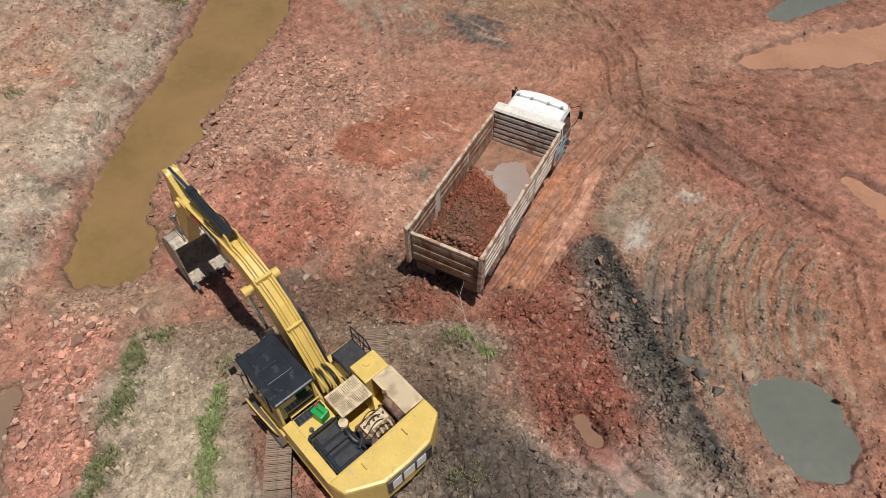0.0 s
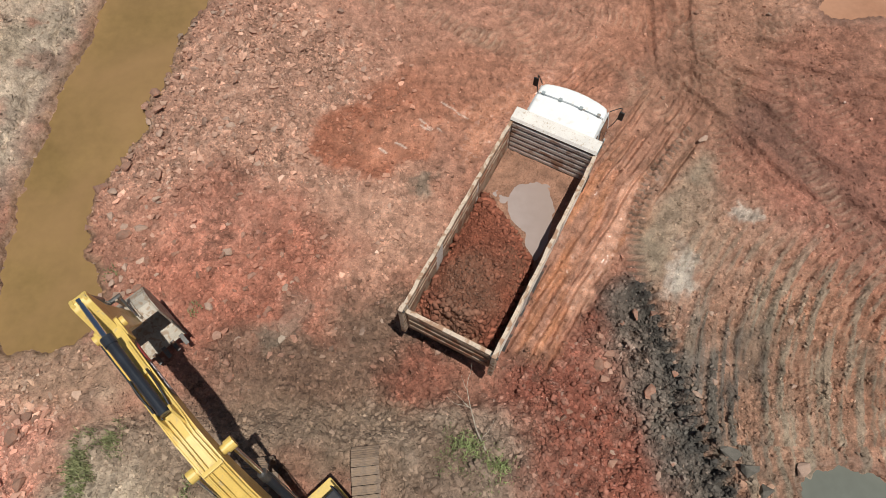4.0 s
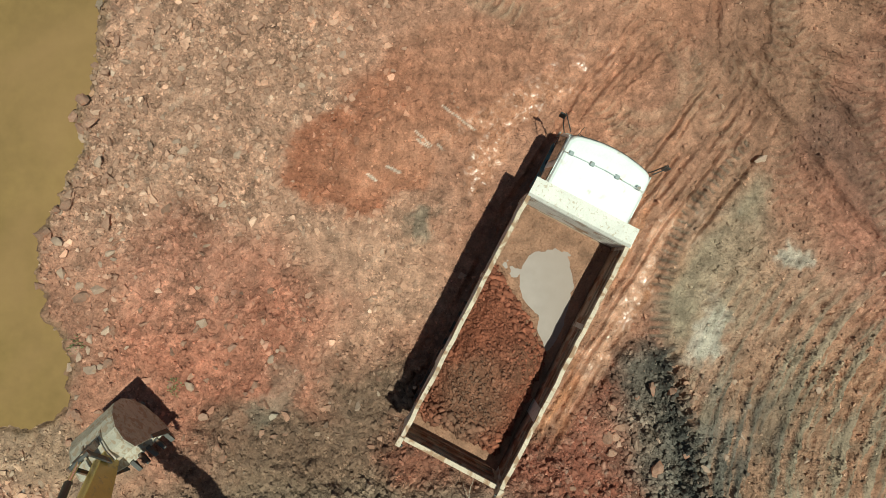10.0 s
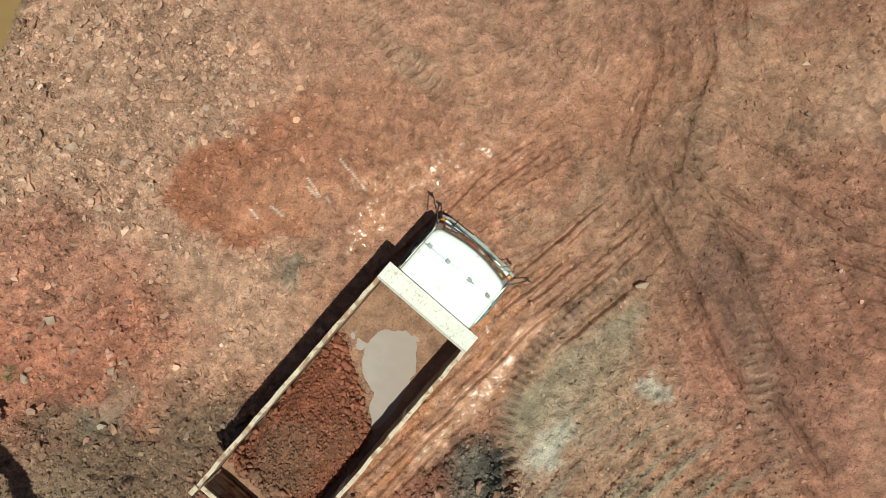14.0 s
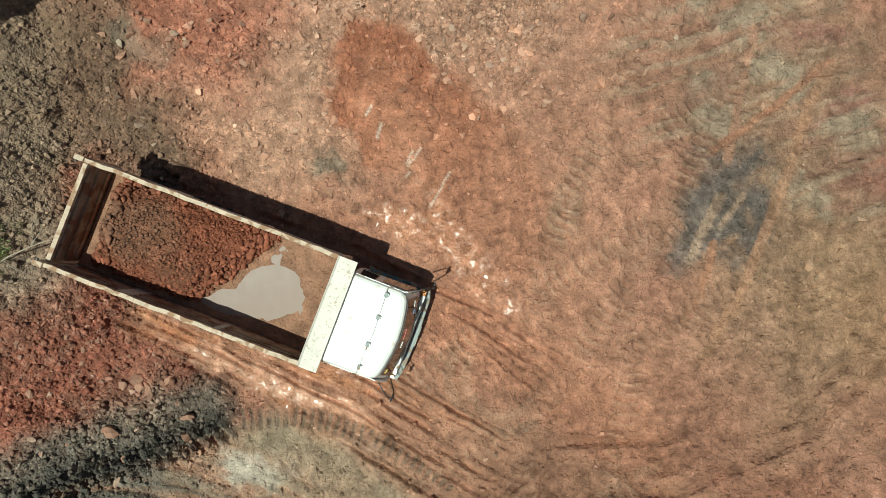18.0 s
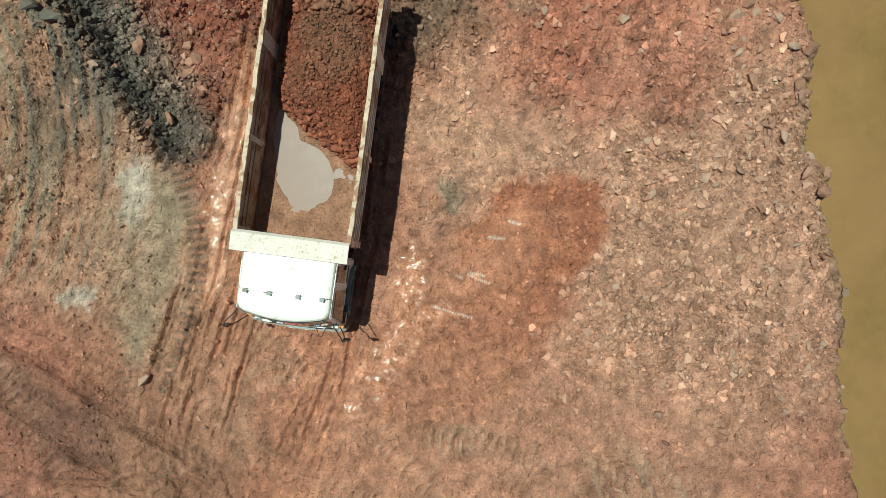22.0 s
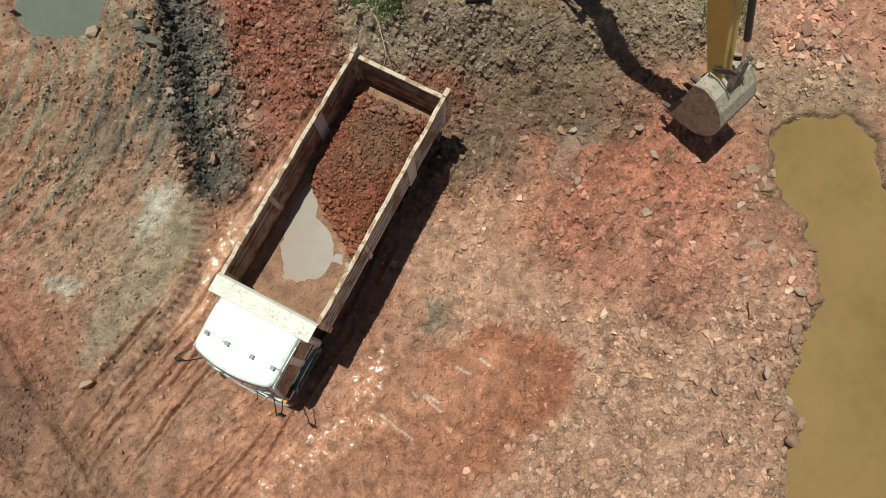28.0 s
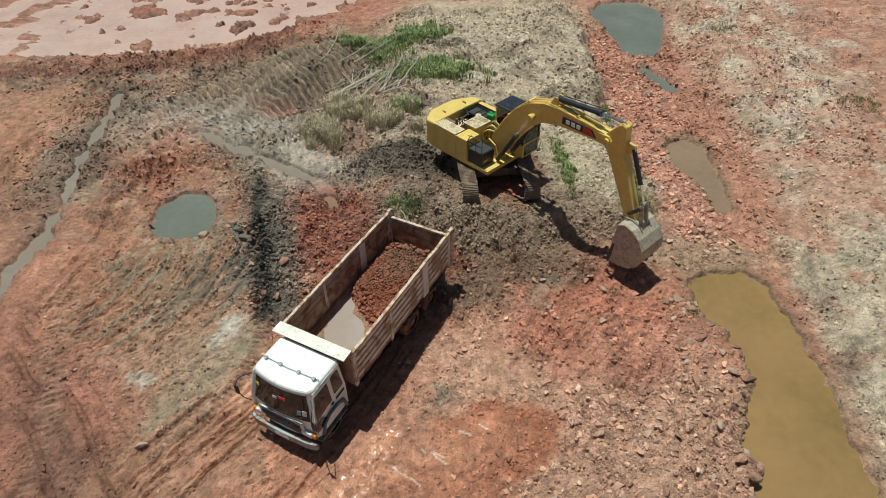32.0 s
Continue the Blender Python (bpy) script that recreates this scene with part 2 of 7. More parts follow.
M_CHASSIS = material("dirty_chassis", (0.05, 0.042, 0.038), rough=0.8, vary=0.2, scale=4.0, dirt=(0.2, 0.1, 0.07), dirt_amount=0.5, dirt_scale=4.0)
M_BUMPER = material("dull_grey_bumper", (0.30, 0.34, 0.34), rough=0.6, vary=0.12, scale=4.0, dirt=(0.32, 0.24, 0.18), dirt_amount=0.3, dirt_scale=3.0)
M_TEAL = material("dull_teal_paint", (0.10, 0.17, 0.19), rough=0.6, vary=0.15, scale=4.0, dirt=(0.25, 0.17, 0.12), dirt_amount=0.35, dirt_scale=4.0)
M_SILVER = material("dull_silver", (0.55, 0.57, 0.57), rough=0.45, metal=0.3, vary=0.1, scale=4.0, dirt=(0.35, 0.25, 0.18), dirt_amount=0.3, dirt_scale=4.0)
M_AMBER = material("amber_lens", (0.6, 0.2, 0.02), rough=0.2, vary=0.0)
M_REDLENS = material("red_lens", (0.5, 0.06, 0.03), rough=0.3, vary=0.05)
M_LAMP = material("lamp_glass", (0.7, 0.72, 0.72), rough=0.12, vary=0.0)
M_GREEN = material("green_plastic", (0.015, 0.33, 0.07), rough=0.4, vary=0.06, scale=6.0)
M_STICKER_R = material("red_sticker", (0.55, 0.05, 0.05), rough=0.4, vary=0.1)
M_STICKER_B = material("blue_sticker", (0.15, 0.35, 0.6), rough=0.4, vary=0.1)
M_STICKER_Y = material("yellow_sticker", (0.75, 0.6, 0.08), rough=0.4, vary=0.1)
M_GRASS = material("green_grass", (0.31, 0.36, 0.15), rough=0.8, vary=0.1, island=0.4)
M_STRAW = material("dry_straw", (0.55, 0.465, 0.32), rough=0.9, vary=0.1, island=0.35)
M_WEED = material("grey_green_weed", (0.25, 0.26, 0.12), rough=0.9, vary=0.1, island=0.4)
M_WOOD = material("bleached_dead_wood", (0.40, 0.345, 0.275), rough=0.9, vary=0.25, scale=8.0, bump=0.004, bump_scale=50)


# ---- mesh helpers ----
def part(name, bm, mat, parent=None, label="", smooth=False):
    me = bpy.data.meshes.new(name)
    bmesh.ops.recalc_face_normals(bm, faces=bm.faces[:])
    bm.to_mesh(me)
    bm.free()
    me.materials.append(mat)
    if smooth:
        me.polygons.foreach_set("use_smooth", [True] * len(me.polygons))
    ob = new(name, me)
    if parent:
        ob.parent = parent
    if label:
        tagged(ob, label)
    return ob


def empty(name, m, label, category, group=""):
    ob = new(name)
    ob.matrix_world = m
    ob.empty_display_size = 0.3
    return tagged(ob, label, category, group)


def box(bm, x0, x1, y0, y1, z0, z1, bevel=0.0, m=None):
    r = bmesh.ops.create_cube(bm, size=1.0)
    vs = r["verts"]
    bmesh.ops.scale(bm, vec=(x1 - x0, y1 - y0, z1 - z0), verts=vs)
    bmesh.ops.translate(bm, vec=((x0 + x1) / 2, (y0 + y1) / 2, (z0 + z1) / 2), verts=vs)
    if m is not None:
        bmesh.ops.transform(bm, matrix=m, verts=vs)
    if bevel:
        edges = list({e for v in vs for e in v.link_edges})
        bmesh.ops.bevel(bm, geom=edges, offset=bevel, segments=2, affect="EDGES", profile=0.6)
    return bm


def boxed(*a, **k):
    return box(bmesh.new(), *a, **k)


def rod(bm, a, b, r, sides=12, r2=None):
    """A cylinder from a to b."""
    a, b = Vector(a), Vector(b)
    d = b - a
    m = Matrix.Translation((a + b) / 2) @ d.to_track_quat("Z", "Y").to_matrix().to_4x4()
    bmesh.ops.create_cone(bm, cap_ends=True, segments=sides, radius1=r, radius2=r if r2 is None else r2, depth=d.length, matrix=m)
    return bm


def rodded(a, b, r, sides=12, r2=None):
    return rod(bmesh.new(), a, b, r, sides, r2)


def tube(bm, pts, r, sides=6, r_end=None, closed=False):
    """A round tube swept along the points."""
    pts = [Vector(p) for p in pts]
    n = len(pts)
    rings, up = [], Vector((0, 0, 1))
    for i, p in enumerate(pts):
        d = (pts[min(i + 1, n - 1)] - pts[max(i - 1, 0)]).normalized()
        u = d.cross(up)
        u = u.normalized() if u.length > 0.05 else d.cross(Vector((0, 1, 0))).normalized()
        v = u.cross(d).normalized()
        rr = r if r_end is None else r + (r_end - r) * i / (n - 1)
        rings.append([bm.verts.new(p + rr * (math.cos(t) * u + math.sin(t) * v)) for t in (2 * math.pi * k / sides for k in range(sides))])
    for a, b in zip(rings, rings[1:]):
        for k in range(sides):
            bm.faces.new((a[k], a[(k + 1) % sides], b[(k + 1) % sides], b[k]))
    bm.faces.new(rings[0])
    bm.faces.new(rings[-1])
    return bm


def tubed(pts, r, sides=6, r_end=None):
    return tube(bmesh.new(), pts, r, sides, r_end)


def smooth_line(pts, steps=6):
    """A Catmull-Rom line through the points."""
    p = [Vector(q) for q in pts]
    p = [2 * p[0] - p[1]] + p + [2 * p[-1] - p[-2]]
    out = []
    for i in range(1, len(p) - 2):
        for k in range(steps):
            t = k / steps
            a, b, c, d = p[i - 1:i + 3]
            out.append(0.5 * (2 * b + (c - a) * t + (2 * a - 5 * b + 4 * c - d) * t * t + (3 * b - a - 3 * c + d) * t ** 3))
    return out + [p[-2]]


def prism(bm, profile, y0, y1, bevel=0.0):
    """A plate of the profile in x and z, from y0 to y1."""
    a = [bm.verts.new((x, y0, z)) for x, z in profile]
    b = [bm.verts.new((x, y1, z)) for x, z in profile]
    n = len(a)
    faces = [bm.faces.new(a), bm.faces.new(b[::-1])]
    for i in range(n):
        faces.append(bm.faces.new((a[i], b[i], b[(i + 1) % n], a[(i + 1) % n])))
    if bevel:
        bmesh.ops.recalc_face_normals(bm, faces=faces)
        bmesh.ops.bevel(bm, geom=list({e for f in faces for e in f.edges}), offset=bevel, segments=2, affect="EDGES", profile=0.6)
    return bm


def prismed(profile, y0, y1, bevel=0.0):
    return prism(bmesh.new(), profile, y0, y1, bevel)


def plan_prism(bm, outline, z0, z1, bevel=0.0):
    """A slab of the outline in x and y, from z0 to z1."""
    a = [bm.verts.new((x, y, z0)) for x, y in outline]
    b = [bm.verts.new((x, y, z1)) for x, y in outline]
    n = len(a)
    faces = [bm.faces.new(a[::-1]), bm.faces.new(b)]
    for i in range(n):
        faces.append(bm.faces.new((a[i], a[(i + 1) % n], b[(i + 1) % n], b[i])))
    if bevel:
        bmesh.ops.recalc_face_normals(bm, faces=faces)
        bmesh.ops.bevel(bm, geom=list({e for f in faces for e in f.edges}), offset=bevel, segments=2, affect="EDGES", profile=0.6)
    return bm


# ---- the lie of the land ----
_rng = np.random.default_rng(7)
PERM = np.tile(_rng.permutation(256), 3).astype(np.int32)
_dirs = np.arange(256) * (2 * math.pi / 256)
DIR_X, DIR_Y = np.cos(_dirs).astype(np.float32), np.sin(_dirs).astype(np.float32)


def grad_noise(x, y, seed):
    """Smooth gradient noise on arrays, about -1 to 1."""
    x, y = np.asarray(x, np.float32) + np.float32(seed * 13.37), np.asarray(y, np.float32) + np.float32(seed * 7.91)
    fx, fy = np.floor(x), np.floor(y)
    xf, yf = x - fx, y - fy
    xi, yi = fx.astype(np.int32) & 255, fy.astype(np.int32) & 255
    u, v = xf * xf * (3 - 2 * xf), yf * yf * (3 - 2 * yf)
    p0, p1 = PERM[xi], PERM[xi + 1]
    g00, g10, g01, g11 = PERM[p0 + yi], PERM[p1 + yi], PERM[p0 + yi + 1], PERM[p1 + yi + 1]
    a = DIR_X[g00] * xf + DIR_Y[g00] * yf
    b = DIR_X[g10] * (xf - 1) + DIR_Y[g10] * yf
    c = DIR_X[g01] * xf + DIR_Y[g01] * (yf - 1)
    d = DIR_X[g11] * (xf - 1) + DIR_Y[g11] * (yf - 1)
    n0 = a + u * (b - a)
    return np.float32(1.5) * (n0 + v * (c + u * (d - c) - n0))


def fbm(x, y, freq, seed, octaves=3):
    out, amp = 0.0, 1.0
    for k in range(octaves):
        c, r = math.cos(0.7 + 1.3 * k + seed), math.sin(0.7 + 1.3 * k + seed)
        out = out + amp * grad_noise((x * c - y * r) * freq, (x * r + y * c) * freq, seed + 17 * k)
        freq, amp = freq * 2.03, amp * 0.5
    return out / 1.6


JIT_X, JIT_Y, CELL = (_rng.random(256).astype(np.float32) for _ in range(3))


def cells(x, y, freq, seed):
    """Jittered cells: the way to the nearest middle, the gap to the next, a random value and a slope for each cell."""
    c, s = math.cos(0.4 + seed), math.sin(0.4 + seed)
    x, y = np.asarray((x * c - y * s) * freq + seed * 5.3, np.float32), np.asarray((x * s + y * c) * freq + seed * 3.1, np.float32)
    fx, fy = np.floor(x), np.floor(y)
    xf, yf = x - fx, y - fy
    xi, yi = fx.astype(np.int32), fy.astype(np.int32)
    f1, f2, ident = np.full(x.shape, 9, np.float32), np.full(x.shape, 9, np.float32), np.zeros(x.shape, np.float32)
    lean = np.zeros(x.shape, np.float32)
    for i in (-1, 0, 1):
        for j in (-1, 0, 1):
            k = PERM[PERM[(xi + i) & 255] + ((yi + j) & 255)]
            ox, oy = i + JIT_X[k] - xf, j + JIT_Y[k] - yf
            d = np.hypot(ox, oy)
            near = d < f1
            lean = np.where(near, ox * DIR_X[(k * 37) & 255] + oy * DIR_Y[(k * 37) & 255], lean)
            f2 = np.where(near, f1, np.minimum(f2, d))
            ident = np.where(near, CELL[k], ident)
            f1 = np.where(near, d, f1)
    return f1, f2 - f1, ident, lean


def step(a, b, x):
    t = np.clip((x - a) / (b - a), 0, 1).astype(np.float32)
    return t * t * (3 - 2 * t)


def along(x, y, line):
    """Way along the line, signed way off it (left plus) and the line's third value there."""
    best = np.full(x.shape, 1e9, np.float32)
    s_out, d_out, r_out = (np.zeros(x.shape, np.float32) for _ in range(3))
    s0 = 0.0
    for (ax, ay, ar), (bx, by, br) in zip(line, line[1:]):
        dx, dy = bx - ax, by - ay
        length = math.hypot(dx, dy)
        t = np.clip(((x - ax) * dx + (y - ay) * dy) / length ** 2, 0, 1)
        px, py = x - ax - t * dx, y - ay - t * dy
        d = np.hypot(px, py)
        near = d < best
        best = np.where(near, d, best)
        s_out = np.where(near, s0 + t * length, s_out)
        d_out = np.where(near, np.sign(dx * py - dy * px) * d, d_out)
        r_out = np.where(near, ar + t * (br - ar), r_out)
        s0 += length
    return s_out, d_out, r_out


def eased(line, steps=3):
    """The line with its corners rounded off."""
    p = np.array(line)
    for _ in range(steps - 1):
        q = np.empty((2 * len(p), 3))
        q[0], q[-1] = p[0], p[-1]
        q[1:-1:2], q[2:-1:2] = 0.75 * p[:-1] + 0.25 * p[1:], 0.25 * p[:-1] + 0.75 * p[1:]
        p = q
    return [tuple(v) for v in p.tolist()]


def blob(x, y, cx, cy, rx, ry, turn=0.0, edge=0.25, ragged=0.35, seed=3):
    """A mask of an uneven oval."""
    c, s = math.cos(radians(turn)), math.sin(radians(turn))
    out = np.zeros(x.shape, np.float32)
    reach = max(rx, ry) * (1 + edge + ragged)
    near = (np.abs(x - cx) < reach) & (np.abs(y - cy) < reach)
    x, y = x[near], y[near]
    u, v = ((x - cx) * c + (y - cy) * s) / rx, (-(x - cx) * s + (y - cy) * c) / ry
    r = np.hypot(u, v) + ragged * fbm(x, y, 1.1 / max(0.5, min(rx, ry)), seed, 6)
    out[near] = 1 - step(1 - edge, 1 + edge, r)
    return out


# name: water level, then the line of its middle as (x, y, half width)
WATERS = {
    "canal": (0.12, [(-10.7, 13.15, 1.42), (-11.05, 14.3, 1.1), (-11.15, 15.5, 1.05), (-11.25, 17.0, 1.1), (-10.6, 18.3, 1.5), (-10.7, 19.8, 1.4), (-10.15, 21.2, 1.65), (-10.1, 23.0, 1.5), (-9.45, 25.0, 1.9), (-9.2, 27.0, 1.98), (-9.0, 30.0, 2.0), (-8.5, 44.0, 2.2)]),
    "pit": (-0.45, [(9.85, 7.85, 1.22), (10.0, 7.2, 1.25)]),
    "ditch": (0.10, [(-11.6, 3.7, 0.85), (-11.7, 5.0, 0.8), (-12.0, 6.5, 0.45), (-11.9, 8.0, 0.35)]),
    "tarn": (0.10, [(-12.3, -12.0, 2.2), (-12.2, -8.6, 1.6), (-12.0, -6.6, 0.95)]),
    "tarn_tail": (0.12, [(-11.6, -4.1, 0.4), (-12.5, -1.9, 0.38)]),
    "basin": (-0.35, [(9.0, -17.0, 4.0), (14.0, -13.5, 5.0), (22.0, -13.5, 6.0), (32.0, -16.0, 8.0)]),
    "stream": (-0.36, [(16.6, -2.8, 0.3), (16.35, -1.2, 0.3), (16.2, 1.5, 0.2), (16.0, 3.9, 0.26), (15.4, 6.1, 0.2), (15.25, 9.1, 0.3), (15.4, 10.5, 0.3), (15.5, 12.4, 0.34)]),
    "seep": (-0.10, [(11.0, 1.4, 0.14), (9.9, 2.2, 0.3), (9.0, 2.9, 0.2), (7.3, 3.85, 0.34), (6.3, 4.5, 0.18), (5.5, 5.1, 0.42), (4.6, 5.8, 0.26), (4.1, 6.6, 0.3)]),
    "pool": (-0.25, [(13.2, 23.9, 0.45), (16.2, 24.7, 1.2), (21.0, 25.8, 1.3)]),
    "slop": (-0.30, [(14.8, 16.8, 0.3), (15.9, 14.9, 0.7)]),
    "far_pool": (-0.25, [(15.7, 27.6, 0.5), (19.0, 30.0, 1.2)]),
    "splash": (-0.06, [(3.75, 7.5, 0.2), (4.0, 7.0, 0.25)]),
}
LANE = [(1.6, 11.4, 0.9), (3.3, 14.1, 0.95), (5.2, 17.0, 1.2), (7.4, 19.9, 1.5), (9.4, 23.0, 1.6)]
RIDGE = [(5.05, 14.4, 0.25), (5.7, 12.2, 0.55), (6.2, 9.9, 0.6), (6.9, 7.8, 0.6), (7.3, 5.6, 0.5)]
TRACKS = [   # crawler prints: line, half width of one print
    [(2.0, 30.0, 0.3), (2.2, 26.5, 0.3), (4.0, 22.0, 0.3), (7.0, 17.0, 0.3), (9.0, 12.5, 0.3)],
    [(-7.0, 30.5, 0.3), (-3.0, 26.5, 0.3), (2.5, 23.0, 0.3), (8.5, 21.6, 0.3), (16.0, 22.5, 0.3)],
    [(10.4, 25.0, 0.3), (9.3, 20.0, 0.3), (10.5, 15.5, 0.3), (12.6, 11.0, 0.3), (13.2, 6.0, 0.3)],
    [(9.0, 24.0, 0.3), (11.4, 19.0, 0.3), (13.4, 15.0, 0.3), (14.0, 10.0, 0.3)],
    [(12.5, 2.5, 0.4), (9.5, -1.0, 0.9), (6.5, -4.4, 1.1), (4.0, -7.5, 0.9)],
    [(14.0, 1.0, 0.4), (10.5, -2.6, 0.9), (7.2, -6.2, 1.1), (5.0, -9.0, 0.9)],
    [(1.4, 23.6, 0.34), (-1.2, 25.7, 0.36), (-4.6, 28.2, 0.36)],
    [(-1.0, 31.0, 0.3), (-0.2, 27.0, 0.3), (1.8, 23.5, 0.3), (5.0, 20.5, 0.3)],
    [(-8.0, 28.6, 0.35), (-3.4, 27.8, 0.35), (1.0, 28.6, 0.35), (6.0, 30.0, 0.35)],
    [(13.6, 6.4, 0.3), (13.0, 3.6, 0.3), (10.5, 3.2, 0.3), (8.0, 4.4, 0.3), (7.4, 7.0, 0.3)],
    [(17.5, 9.0, 0.3), (14.0, 0.6, 0.3), (9.5, -1.6, 0.3)],
]
EARTH, RED, PINK, DEEP, BRICK = (0.365, 0.165, 0.105), (0.36, 0.135, 0.085), (0.47, 0.245, 0.17), (0.28, 0.092, 0.058), (0.38, 0.125, 0.07)
BROWN, UMBER, OLIVE, TAN = (0.17, 0.105, 0.072), (0.105, 0.075, 0.055), (0.30, 0.235, 0.15), (0.42, 0.31, 0.20)
CLAY, SLATE, CHALK, ORANGE, SAND = (0.27, 0.225, 0.155), (0.125, 0.12, 0.10), (0.46, 0.42, 0.35), (0.46, 0.19, 0.085), (0.48, 0.37, 0.25)


def land(x, y, fine=True):
    """Height, earth colour, wetness and stoniness at the places x, y."""
    n1, n2, n3 = fbm(x, y, 0.16, 1), fbm(x, y, 0.55, 2), fbm(x, y, 1.7, 4)
    n4 = fbm(x, y, 0.9, 9, 4)
    x0, y0 = x, y
    tone = np.empty(x.shape + (3,), np.float32)
    tone[:] = EARTH
    wet, stony, rough = np.zeros(x.shape, np.float32), np.full(x.shape, 0.12, np.float32), np.full(x.shape, 0.28, np.float32)

    def lay(col, mask, keep=1.0):
        k = (np.clip(mask, 0, 1) * np.float32(keep))[..., None].astype(np.float32)
        tone[:] += (np.array(col, np.float32) - tone) * k

    def put(a, mask, value):
        a[:] = a * (1 - np.clip(mask, 0, 1)) + value * np.clip(mask, 0, 1)

    # heights: a gentle fall to the right, the digger's bank, the far shore
    h = -0.018 * np.clip(x, -20, 20) + 0.12 * n1 + 0.05 * n2
    front = 9.35 + 0.35 * n2 + 0.25 * n4
    bank = step(front + 1.5, front - 0.2, y) * step(-9.3, -8.2, x + 0.7 * n2 + 0.35 * n4 + 0.5 * n1) * step(4.8, -0.2, x + 1.2 * n2 + 1.5 * n1) * step(-18, -6, y + 3 * n1)
    h = h * (1 - bank) + (1.18 + 0.1 * n2) * bank
    shore = step(-12.35, -13.3, x - 0.13 * np.clip(y - 16, 0, 9) + 0.45 * n2 + 0.3 * n4) * step(8.0, 12.0, y + n2)
    shore = np.maximum(shore, step(-13.4, -15.5, x + 0.8 * n2))
    h += shore * (0.55 + 0.25 * n2)
    h += 0.45 * blob(x, y, -9.6, 8.6, 1.6, 2.6, 0, 0.6) * (1 - bank)
    h += 0.42 * blob(x, y, -6.8, 17.5, 2.6, 5.0, 0, 0.8) + 0.35 * blob(x, y, -8.6, 11.3, 2.4, 0.8, 0, 0.5)
    h += 0.55 * blob(x, y, 1.6, 5.6, 1.5, 1.0, 0, 0.6, 0.5) + 0.4 * blob(x, y, 0.6, 8.0, 1.6, 0.9, 0, 0.5, 0.5) + 0.25 * blob(x, y, -0.6, 9.6, 1.4, 0.8, 20, 0.5)
    h += 1.15 * blob(x, y, 6.6, -4.6, 3.4, 1.9, 40, 0.6, 0.3) + 0.5 * blob(x, y, 3.0, 1.5, 2.6, 2.0, 0, 0.7)
    bs, bd, br = along(x, y, [(13.6, 7.5, 0.3), (12.8, 4.3, 0.3), (10.2, 3.5, 0.3), (7.8, 4.6, 0.3), (7.2, 6.6, 0.3)])
    berm = step(0.8, 0.1, np.abs(bd + 0.25 * n4)) * (1 - step(8.2, 9.5, y))
    h += 0.32 * berm
    h -= 0.25 * blob(x, y, 5.2, 10.0, 1.6, 3.0, 8, 0.6)
    s, d, r = along(x, y, RIDGE)
    d = d + 0.22 * n4 + 0.12 * fbm(x, y, 2.6, 15, 2)
    length = step(0.0, 0.9, s) * step(9.3, 8.2, s)
    ridge = step(r + 0.9, r * 0.4, -d) * step(-0.16, 0.06, -d) * length
    h += 0.5 * ridge * (0.8 + 0.5 * n3)

    # colours, from the widest zones to the smallest
    x, y = x0 + 0.38 * fbm(x0, y0, 1.1, 201, 4) + 0.14 * fbm(x0, y0, 5.0, 203, 2), y0 + 0.38 * fbm(x0, y0, 1.1, 211, 4) + 0.14 * fbm(x0, y0, 5.0, 213, 2)
    lay(PINK, step(-0.4, 0.7, n2 + 0.3 * n1), 0.45)
    lay(TAN, step(0.25, 0.8, n1 + 0.6 * n4), 0.22)
    lay((0.45, 0.29, 0.21), shore * step(11, 8, y + n2), 0.8)
    lay((0.47, 0.40, 0.31), shore * step(11, 8, y + n2) * step(-0.1, 0.3, fbm(x, y, 0.35, 175, 5)), 0.7)
    lay((0.43, 0.365, 0.27), shore * step(-0.7, 0.1, n2 + 0.2) * step(8, 11, y + n2), 0.9), put(rough, shore * step(8, 11, y + n2), 0.6)
    put(stony, shore * step(11, 8, y + n2), 0.35), put(rough, shore * step(11, 8, y), 0.4)
    lay((0.235, 0.205, 0.14), shore * step(0.05, 0.4, fbm(x, y, 0.5, 171, 5)) * step(-16.5, -14.5, x), 0.6)
    lay(ORANGE, shore * blob(x, y, -17.5, 20, 3.2, 6.0, 0, 0.5), 0.4)
    lay(RED, shore * step(0.1, 0.5, n4 - 0.2 * n1), 0.6)
    lay(RED, step(-19, -23, x + 2 * n1) * step(12, 6, y), 0.45)
    lay((0.50, 0.42, 0.34), shore * step(12, 8, y + n2) * step(0.15, 0.5, fbm(x, y, 0.28, 177, 5)), 0.7)
    m = blob(x, y, -6.1, 19.8, 4.4, 5.2, 0, 0.45)
    lay((0.415, 0.24, 0.165), m, 0.9), put(stony, m, 0.85), put(rough, m, 0.7)
    m = blob(x, y, -2.6, 15.4, 3.0, 1.9, 25, 0.5)
    lay((0.45, 0.258, 0.175), m, 0.85), put(stony, m, 0.45), put(rough, m, 0.3)
    m = blob(x, y, -5.6, 14.2, 2.6, 2.9, 30, 0.4)
    lay((0.385, 0.145, 0.092), m, 0.9), put(stony, m, 0.16), put(rough, m, 0.6)
    lay(PINK, blob(x, y, -6.3, 15.6, 1.5, 1.3, 0, 0.7), 0.4)
    m = np.maximum(blob(x, y, -2.2, 18.5, 1.9, 1.35, 15, 0.12, 0.22), blob(x, y, 0.0, 20.2, 2.9, 1.5, 20, 0.25, 0.3))
    lay((0.335, 0.12, 0.065), m, 0.92), put(stony, m, 0.2), put(rough, m, 0.35)
    lay((0.44, 0.20, 0.12), m * blob(x, y, -1.2, 18.6, 1.5, 0.8, 15, 0.6), 0.6)
